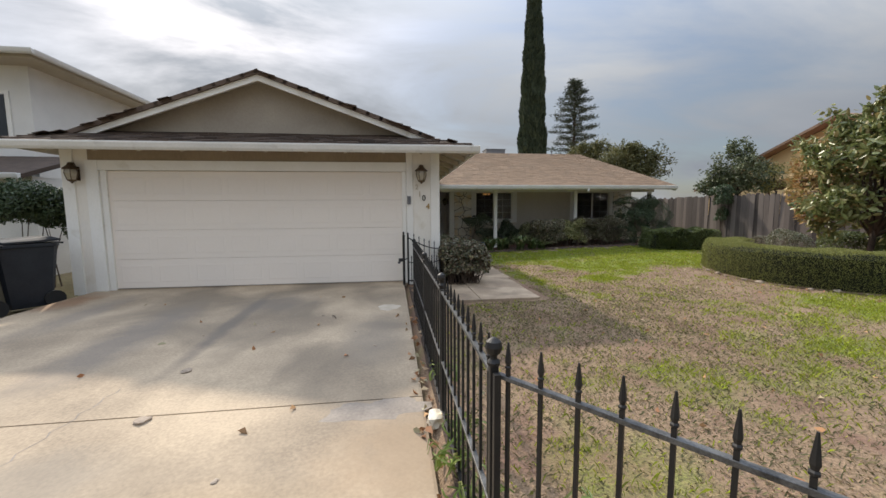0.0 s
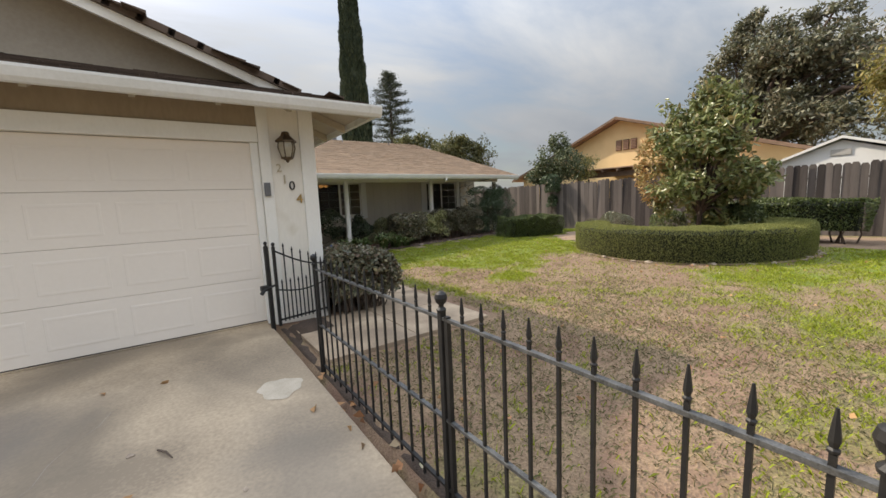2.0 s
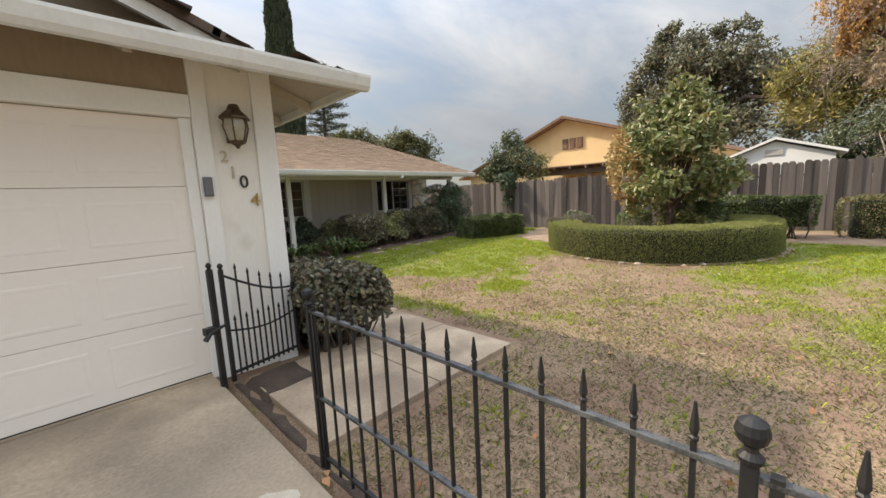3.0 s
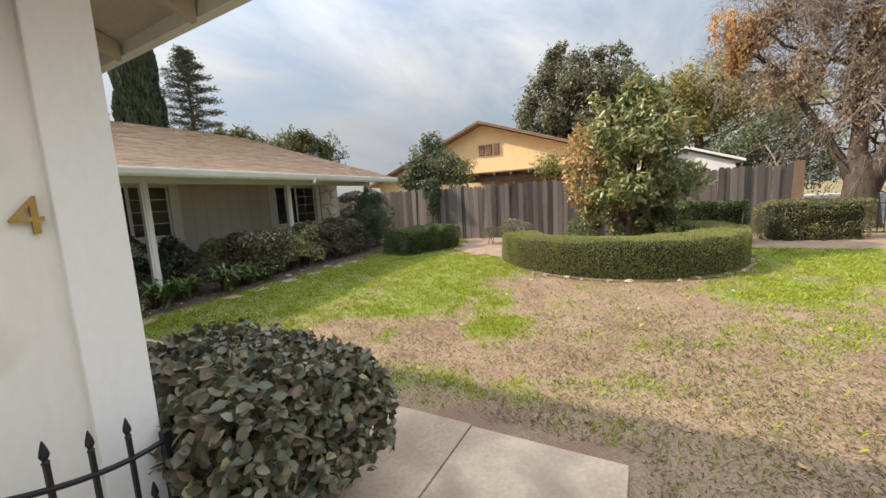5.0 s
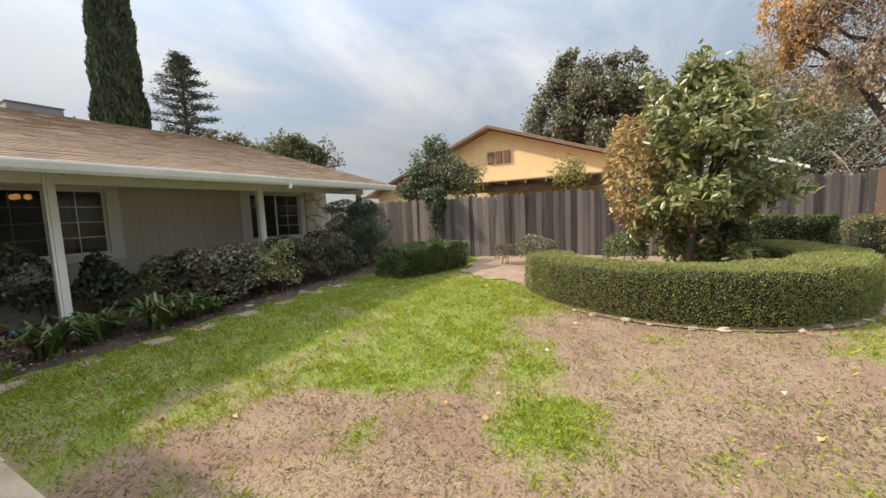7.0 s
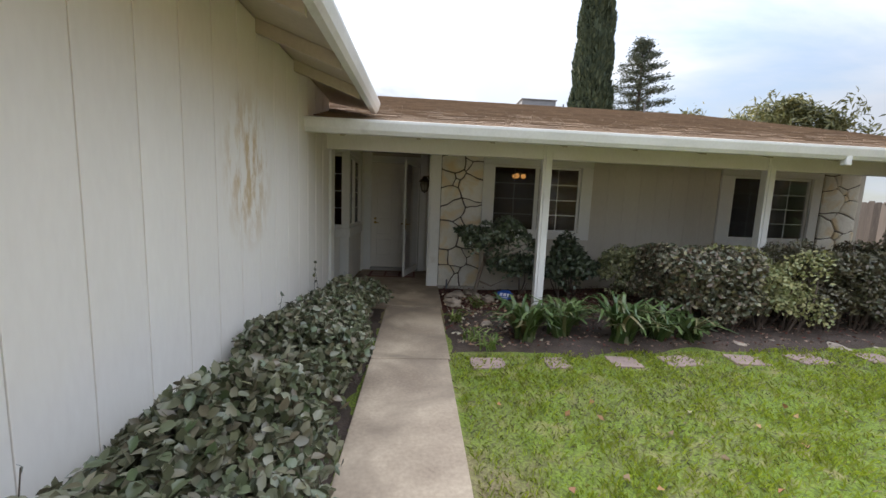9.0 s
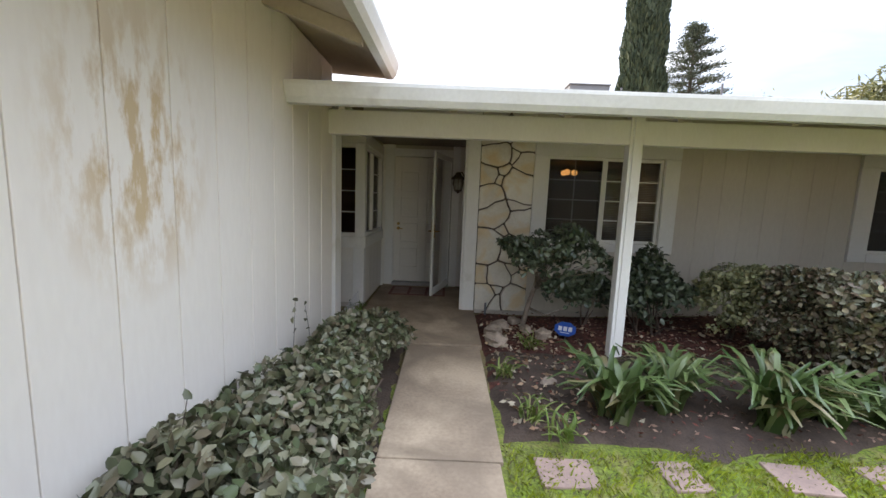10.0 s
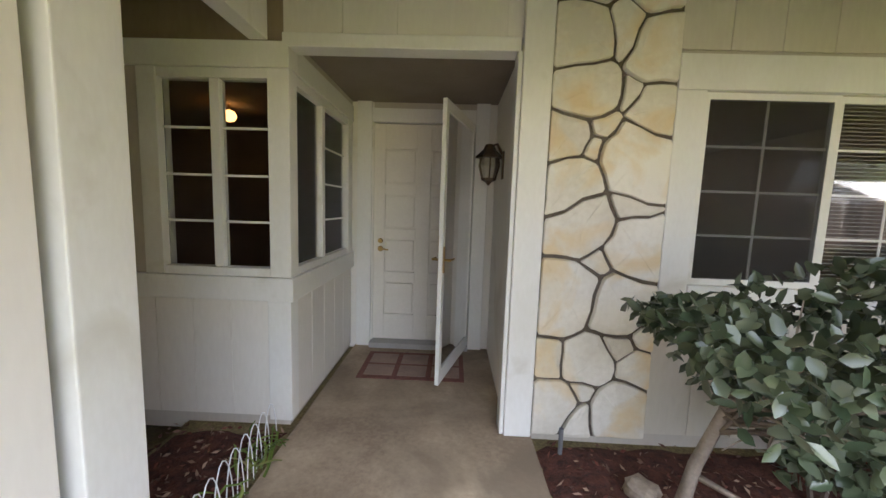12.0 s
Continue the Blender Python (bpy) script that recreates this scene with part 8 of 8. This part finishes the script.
# ---- neighbours' buildings ----
yh = thing("yellow_house", "yellow stucco house with gable vents and clay roof", "house", (19, 11, 0))
bm = bmesh.new()
prof = [(4.2, 0.0), (18.5, 0.0), (18.5, 2.6), (12.4, 4.92), (4.2, 2.15)]
fr = [bm.verts.new((17.2, y, z)) for y, z in prof]
bk = [bm.verts.new((27, y, z)) for y, z in prof]
bm.faces.new(fr)
bm.faces.new(bk[::-1])
for i in range(5):
    bm.faces.new((fr[i], bk[i], bk[(i + 1) % 5], fr[(i + 1) % 5]))
bmesh.ops.recalc_face_normals(bm, faces=bm.faces[:])
part("wall", bm, M_STUCCO_Y, yh, "yellow stucco wall")
for (ya, za), (yb, zb) in (((12.4, 5.06), (19.0, 2.55)), ((12.4, 5.06), (3.6, 2.09))):
    rf = part("roof", slab([(16.75, ya, za), (27.4, ya, za), (27.4, yb, zb), (16.75, yb, zb)], 0.10), M_TILE_R, yh, "brown clay roof")
    bm = bmesh.new()
    slab([(16.70, ya, za - 0.02), (16.748, ya, za - 0.02), (16.748, yb, zb - 0.02), (16.70, yb, zb - 0.02)], 0.11, bm)
    part("barge_board", bm, M_BROWN, rf)
for k in range(3):
    y0 = 11.58 + k * 0.36
    vent = part("gable_vent", box(17.14, y0, 3.52, 17.195, y0 + 0.28, 4.0, bevel=0.01), M_BROWN, yh, "brown louvred vent")
    for j in range(6):
        part("slat", box(17.11, y0 + 0.02, 3.56 + j * 0.07, 17.139, y0 + 0.26, 3.59 + j * 0.07), M_TILE_R, vent)
pc = thing("patio_cover", "dark timber patio cover behind the fence", "patio cover", (15.5, 10.5, 0))
part("beam", box(14.3, 7.2, 2.18, 14.42, 12.9, 2.38, bevel=0.01), M_BROWN, pc)
for i in range(9):
    part("rafter", box(14.0, 7.4 + i * 0.66, 2.381, 17.19, 7.46 + i * 0.66, 2.50), M_BROWN, pc)
part("cover", box(14.1, 7.2, 2.501, 17.19, 12.9, 2.54), M_TILE_R, pc)
for y in (7.4, 10.0, 12.7):
    part("post", box(14.31, y, 0, 14.41, y + 0.1, 2.179), M_BROWN, pc)
part("chimney", box(20.0, 16.6, 2.8, 20.7, 17.3, 4.3, bevel=0.02), M_TILE_R, yh)
shed = thing("shed", "small white gabled shed behind the fence", "shed", (16, 4.6, 0))
bm = bmesh.new()
prof = [(3.3, 0.0), (5.9, 0.0), (5.9, 2.18), (4.58, 2.68), (3.3, 2.22)]
fr = [bm.verts.new((14.6, y, z)) for y, z in prof]
bk = [bm.verts.new((17.0, y, z)) for y, z in prof]
bm.faces.new(fr)
bm.faces.new(bk[::-1])
for i in range(5):
    bm.faces.new((fr[i], bk[i], bk[(i + 1) % 5], fr[(i + 1) % 5]))
bmesh.ops.recalc_face_normals(bm, faces=bm.faces[:])
part("wall", bm, M_STUCCO_W, shed)
for yb, zb in ((3.08, 2.28), (6.1, 2.17)):
    part("roof", slab([(14.45, 4.58, 2.80), (17.1, 4.58, 2.80), (17.1, yb, zb), (14.45, yb, zb)], 0.07), M_STUCCO_W, shed)
part("vent", box(14.57, 4.4, 2.28, 14.598, 4.8, 2.44), M_KERB, shed)

nb = thing("neighbour_house", "white two-storey house beyond the garage", "house", (-13, 15, 0))
part("wall", box(-19, 11.4, 0, -9.15, 24, 5.25), M_STUCCO_W, nb)
rf = part("roof", slab([(-19.4, 10.8, 5.35), (-8.55, 10.8, 5.35), (-8.55, 24.5, 5.35), (-19.4, 24.5, 5.35)], 0.10), M_SOFFIT, nb)
bm = bmesh.new()
for q in ((-19.5, 10.7, 5.36), (-8.5, 10.7, 5.36), (-8.5, 24.6, 5.36), (-19.5, 24.6, 5.36)):
    bm.verts.new(q)
for q in ((-14, 16, 6.9), (-14, 19.5, 6.9)):
    bm.verts.new(q)
bm.verts.ensure_lookup_table()
for f in ((0, 1, 4), (1, 2, 5, 4), (2, 3, 5), (3, 0, 4, 5), (3, 2, 1, 0)):
    bm.faces.new([bm.verts[i] for i in f])
part("roof_slope", bm, M_SHINGLE_D, rf)
part("gutter", gutter(-8.5, 10.7, -8.5, 24.5, 5.42, 0.12, 0.1), M_GUTTER, nb)
part("gutter", gutter(-19.5, 10.7, -8.4, 10.7, 5.42, 0.12, 0.1), M_GUTTER, nb)
win = part("window", box(-11.3, 11.36, 3.35, -9.62, 11.399, 4.62, bevel=0.01), M_TRIM, nb)
part("pane", box(-11.2, 11.345, 3.45, -9.72, 11.36, 4.52), M_DARKGLASS, win)
low = thing("side_roof", "low dark shingled lean-to roof beside the neighbour's wall", "roof", (-9, 11, 0))
part("roof", slab([(-12.5, 9.4, 2.35), (-7.9, 9.4, 2.35), (-7.9, 11.2, 2.95), (-12.5, 11.2, 2.95)], 0.10), M_SHINGLE_D, low)
part("gutter", gutter(-12.5, 9.39, -7.9, 9.39, 2.36, 0.12, 0.1), M_GUTTER, low)
part("wall", box(-12.3, 9.9, 0, -8.1, 11.0, 2.34), M_STUCCO_W, low)
bush("hedge_tree", "clipped dark green hedge tree beside the bins", (-7.2, 8.6, 0), [((-7.3, 8.55, 1.75), (0.75, 0.55, 0.42)), ((-6.75, 8.7, 1.6), (0.5, 0.5, 0.4)), ((-8.0, 8.6, 1.7), (0.7, 0.5, 0.45)), ((-6.3, 8.9, 1.1), (0.4, 0.4, 0.8))], "leaves", L_DARK, 22000, 95, length=0.06, width=0.036, inner=0.2, top=2)


def wheelie_bin(x, y, yaw, label):
    """A two-wheeled bin: tapered body with a rim, hinged lid, handle bar, wheels."""
    b = thing("wheelie_bin", label, "bin", (x, y, 0), "bins")
    m = pose(x, y, 0.0, 0, 0, yaw)
    bm = bmesh.new()
    rings = []
    for z, w, d in ((0.03, 0.21, 0.24), (0.10, 0.225, 0.26), (0.85, 0.285, 0.34), (0.97, 0.295, 0.35), (0.98, 0.315, 0.37), (1.03, 0.315, 0.37)):
        rings.append([bm.verts.new((sx * w, sy * d, z)) for sx, sy in ((-1, -0.85), (-0.85, -1), (0.85, -1), (1, -0.85), (1, 0.85), (0.85, 1), (-0.85, 1), (-1, 0.85))])
    for r0, r1 in zip(rings, rings[1:]):
        for k in range(8):
            bm.faces.new((r0[k], r0[(k + 1) % 8], r1[(k + 1) % 8], r1[k]))
    bm.faces.new(rings[0][::-1])
    bm.faces.new(rings[-1])
    bm.transform(m)
    body = part("body", bm, M_BIN, b)
    bm = bmesh.new()
    rr = []
    for z, w, d in ((1.032, 0.32, 0.39), (1.06, 0.32, 0.39), (1.10, 0.25, 0.30)):
        rr.append([bm.verts.new((sx * w, sy * d - 0.01, z + 0.03 * (sy > 0))) for sx, sy in ((-1, -1), (1, -1), (1, 1), (-1, 1))])
    for r0, r1 in zip(rr, rr[1:]):
        for k in range(4):
            bm.faces.new((r0[k], r0[(k + 1) % 4], r1[(k + 1) % 4], r1[k]))
    bm.faces.new(rr[0][::-1])
    bm.faces.new(rr[-1])
    bm.transform(m)
    part("lid", bm, M_BIN, b)
    bm = tube([(-0.24, 0.42, 1.02), (0.24, 0.42, 1.02)], [0.016, 0.016], 8)
    bm.transform(m)
    part("handle", bm, M_BIN, b)
    for sx in (-1, 1):
        bm = tube([(sx * 0.22, 0.26, 0.13), (sx * 0.28, 0.26, 0.13)], [0.13, 0.13], 14)
        bm.transform(m)
        part("wheel", bm, M_TYRE, b)
    for k in range(3):
        bm = box(-0.07 + 0.01 * k, -0.345 + 0.002 * k, 0.78 - k * 0.05, 0.07 - 0.015 * k, -0.33, 0.80 - k * 0.05)
        bm.transform(m)
        part("mark", bm, M_KERB, body)
    return b


wheelie_bin(-5.78, 6.72, -35, "dark blue wheeled bin beside the garage")
wheelie_bin(-5.95, 5.95, -30, "dark blue wheeled bin beside the garage")

# roof-top box behind the ridge
ac = thing("roof_box", "grey metal cooler box behind the roof ridge", "air cooler", (5.8, 21.0, 4.4))
part("case", box(5.30, 20.75, 4.2, 6.38, 21.6, 4.85, bevel=0.015), M_GREYBOX, ac)
part("lid", box(5.27, 20.72, 4.851, 6.41, 21.63, 4.88, bevel=0.008), M_GREYBOX, ac)
for x, h in ((8.6, 0.28), (6.2, 0.10)):
    vp = thing("vent_pipe", "thin metal vent pipe on the roof", "vent pipe", (x, 19.6, roof_z(19.6)))
    part("pipe", tube([(x, 19.6, roof_z(19.6) - 0.02), (x, 19.6, roof_z(19.6) + h)], [0.025, 0.025], 8), M_GREYBOX, vp)

# ---- street side ----
road = thing("road", "grey asphalt street beyond the yard", "road", (34, -5, 0), kind="structure")
part("asphalt", box(19.0, -70, -0.35, 52.0, 60, -0.13), M_ASPHALT, road)
part("kerb", box(18.6, -70, -0.35, 18.99, 60, -0.04, bevel=0.02), M_KERB, road)
part("kerb", box(52.01, -70, -0.35, 52.4, 60, 0.0, bevel=0.02), M_KERB, road)
part("pavement", box(52.41, -70, -0.3, 54.5, 60, 0.0), M_KERB, road)
front_road = thing("road", "grey asphalt street before the driveway", "road", (0, -10, 0), kind="structure")
part("asphalt", box(-60, -16, -0.4, 18.5, -6.5, -0.145), M_ASPHALT, front_road)
part("kerb", box(-60, -6.49, -0.4, 18.5, -6.2, -0.03, bevel=0.02), M_KERB, front_road)
sf = thing("iron_fence", "black iron picket fence along the street", "fence", (13.3, -1, 0))
pkm = bpy.data.meshes.new("picket")
b2 = box(-0.008, -0.008, 0.0, 0.008, 0.008, 0.98)
b2.to_mesh(pkm)
b2.free()
pkm.materials.append(M_IRON)
for i in range(52):
    piece("picket", pkm, pose(13.3, 1.9 - i * 0.12, 0.06), sf)
for z in (0.2, 0.9):
    part("rail", box(13.285, -4.3, z - 0.012, 13.315, 1.95, z + 0.012), M_IRON, sf)
fh = thing("far_house", "tan two-storey house with clay roof across the street", "house", (58, -24, 0))
part("wall", box(57, -44, 0, 68, -21.6, 6.3), M_STUCCO_T, fh)
rf = bmesh.new()
for q in ((56.2, -45, 6.3), (56.2, -20.8, 6.3), (69, -20.8, 6.3), (69, -45, 6.3), (62, -39, 8.2), (62, -26.5, 8.2)):
    rf.verts.new(q)
rf.verts.ensure_lookup_table()
for f in ((0, 1, 5, 4), (1, 2, 5), (2, 3, 4, 5), (3, 0, 4), (3, 2, 1, 0)):
    rf.faces.new([rf.verts[i] for i in f])
bmesh.ops.recalc_face_normals(rf, faces=rf.faces[:])
part("roof", rf, M_TILE_R, fh)
for y in (-24.0, -29.0, -33.5, -38.0):
    for z in (1.3, 4.1):
        w = part("window", box(56.9, y - 0.9, z, 56.99, y + 0.9, z + 1.4), M_TRIM, fh)
        part("pane", box(56.86, y - 0.8, z + 0.1, 56.899, y - 0.05, z + 1.3), M_DARKGLASS, w)
        part("pane", box(56.86, y + 0.05, z + 0.1, 56.899, y + 0.8, z + 1.3), M_DARKGLASS, w)
    for s2 in (-1, 1):
        part("shutter", box(56.9, y + s2 * 1.15 - 0.22, 4.1, 56.98, y + s2 * 1.15 + 0.22, 5.5), M_BROWN, fh)
part("porch_roof", slab([(54.9, -28.2, 3.2), (56.9, -28.2, 3.7), (56.9, -25.4, 3.7), (54.9, -25.4, 3.2)], 0.15), M_TILE_R, fh)
for y in (-28.0, -25.6):
    part("porch_post", box(55, y - 0.2, 0, 55.4, y + 0.2, 3.05), M_STUCCO_T, fh)
part("front_door", box(56.9, -27.5, 0.1, 56.99, -26.3, 2.6), M_BROWN, fh)
crown_tree("tree", "yellow-green garden tree before the far house", (53.5, -19.0, 0), 1.6, 0.12, [((53.5, -18.6, 3.0), (1.3, 1.4, 1.3)), ((53.5, -19.6, 2.4), (1.2, 1.2, 1.1)), ((53.5, -18.2, 1.8), (1.1, 1.2, 1.0))], 60, L_OLIVE, 0.3, 0.12, 96, 0.3)
hedge_block("hedge", "low green hedge before the far house", (56, -23, 0), "leaves", L_BRIGHT, 3000, 97, [(56.0, -21, 0.45), (56.0, -25.2, 0.45)], 0.0, 0.8, 0.2, 0.12, 0.1)

cyp2 = thing("cypress_tree", "narrow green cypress behind the far house", "tree", (72, -33.7, 0))
rng = np.random.default_rng(99)
z = rng.uniform(0.5, 15.4, 5000)
a = rng.uniform(0, 2 * np.pi, 5000)
rr = np.interp(z, [0, 6, 11, 14, 15.5], [1.2, 1.5, 1.1, 0.5, 0.03]) * (1 - np.abs(rng.normal(size=5000)) * 0.12)
put_under(leaf_mesh("crown", np.stack([72 + rr * np.cos(a), -33.7 + rr * np.sin(a), z], -1), np.stack([np.cos(a) * 0.3, np.sin(a) * 0.3, np.ones(5000)], -1) + rng.normal(size=(5000, 3)) * 0.2, 0.8, 0.3, L_CONIFER, rng), cyp2)
part("trunk", tube([(72, -33.7, -0.1), (72, -33.7, 14.5)], [0.3, 0.05], 8), M_BARK, cyp2)
# dark filler again, in place of shade inside this crown
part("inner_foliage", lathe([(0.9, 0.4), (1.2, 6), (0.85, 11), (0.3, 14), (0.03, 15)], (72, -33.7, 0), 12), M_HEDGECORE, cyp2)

car = thing("parked_car", "silver people carrier parked at the kerb", "car", (21.0, -7.6, -0.13))
cm = pose(21.0, -7.6, -0.13, 0, 0, 90) @ Matrix.Diagonal((1.05, 1.05, 1.28, 1))
bm = bmesh.new()
secs = [(-2.25, 0.45, 0.62, 0.66), (-2.15, 0.30, 0.82, 0.78), (-1.2, 0.28, 0.92, 0.86), (-0.9, 0.26, 0.95, 0.87), (0.9, 0.26, 0.95, 0.87), (1.3, 0.28, 0.98, 0.86), (2.1, 0.32, 0.95, 0.78), (2.25, 0.45, 0.7, 0.68)]
rings = []
for x, z0, z1, w in secs:
    rings.append([bm.verts.new(q) for q in ((x, -w, z0 + 0.08), (x, -w, z1 - 0.12), (x, -w + 0.1, z1), (x, w - 0.1, z1), (x, w, z1 - 0.12), (x, w, z0 + 0.08), (x, w - 0.1, z0), (x, -w + 0.1, z0))])
for r0, r1 in zip(rings, rings[1:]):
    for k in range(8):
        bm.faces.new((r0[k], r0[(k + 1) % 8], r1[(k + 1) % 8], r1[k]))
bm.faces.new(rings[0][::-1])
bm.faces.new(rings[-1])
bmesh.ops.recalc_face_normals(bm, faces=bm.faces[:])
bm.transform(cm)
part("body", bm, M_CAR, car)


def cabin(grow, z0, z1, x0, x1, x2, x3, w0, w1):
    b3 = bmesh.new()
    lo = [b3.verts.new(q) for q in ((x0, -w0, z0), (x3, -w0, z0), (x3, w0, z0), (x0, w0, z0))]
    hi = [b3.verts.new(q) for q in ((x1, -w1, z1), (x2, -w1, z1), (x2, w1, z1), (x1, w1, z1))]
    b3.faces.new(lo[::-1])
    b3.faces.new(hi)
    for k in range(4):
        b3.faces.new((lo[k], lo[(k + 1) % 4], hi[(k + 1) % 4], hi[k]))
    bmesh.ops.recalc_face_normals(b3, faces=b3.faces[:])
    b3.transform(cm)
    return b3


part("windows", cabin(0, 0.93, 1.36, -1.15, -0.55, 1.0, 1.75, 0.80, 0.62), M_DARKGLASS, car)
part("cabin_roof", cabin(0, 1.36, 1.42, -0.58, -0.45, 0.9, 1.05, 0.63, 0.56), M_CAR, car)
for x in (-1.4, 1.4):
    for s2 in (-1, 1):
        bm = tube([(x, s2 * 0.70, 0.32), (x, s2 * 0.89, 0.32)], [0.32, 0.32], 18)
        bm.transform(cm)
        wh = part("wheel", bm, M_TYRE, car)
        bm = tube([(x, s2 * 0.86, 0.32), (x, s2 * 0.90, 0.32)], [0.2, 0.19], 14)
        bm.transform(cm)
        part("rim", bm, M_RIM, wh)
for s2 in (-1, 1):
    bm = box(2.16, s2 * 0.5 - 0.15, 0.68, 2.26, s2 * 0.5 + 0.15, 0.82, bevel=0.01)
    bm.transform(cm)
    part("tail_light", bm, M_TAIL, car)

# ---- odds and ends on the drive ----
rock(0.275, 2.45, 0.03, 0.075, 301, M_STONE, "rock", "pale tan rock at the foot of the fence", 0.8)
for i, (x, y) in enumerate(((0.36, 1.55), (0.45, 1.3), (0.40, 2.2), (0.42, 3.0), (0.55, 1.0), (0.30, 1.9), (0.8, 1.4), (0.95, 1.05))):
    strap_clump(x, y, 0.12, 0.13, 26, 320 + i, "small yellow-green weed tuft under the fence", L_WEED)
for i, (x, y, r) in enumerate(((-1.78, 2.8, 0.045), (-1.9, 3.62, 0.04), (-0.95, 5.2, 0.02), (-0.45, 4.5, 0.015), (-2.2, 4.6, 0.018), (-0.2, 4.0, 0.018), (-1.0, 2.1, 0.02))):
    rock(x, y, float(drive_z(y)), r, 340 + i, M_ROCK, "clod", "dry clod of dirt on the driveway", 0.35)
tw2 = thing("fallen_twig", "small dark twig lying on the driveway", "twig", (-0.75, 5.1, 0.08))
part("twig", tube([(-0.82, 5.16, 0.085), (-0.78, 5.08, 0.10), (-0.75, 5.02, 0.083)], [0.006, 0.007, 0.004], 5), M_TWIG, tw2)
edge_strip = thing("edging_strip", "pale loose edging strip beside the bins", "edging", (-5.35, 6.8, 0.02))
part("strip", box(-5.42, 6.55, 0.0, -5.33, 7.05, 0.035, bevel=0.006), M_TRIM, edge_strip)
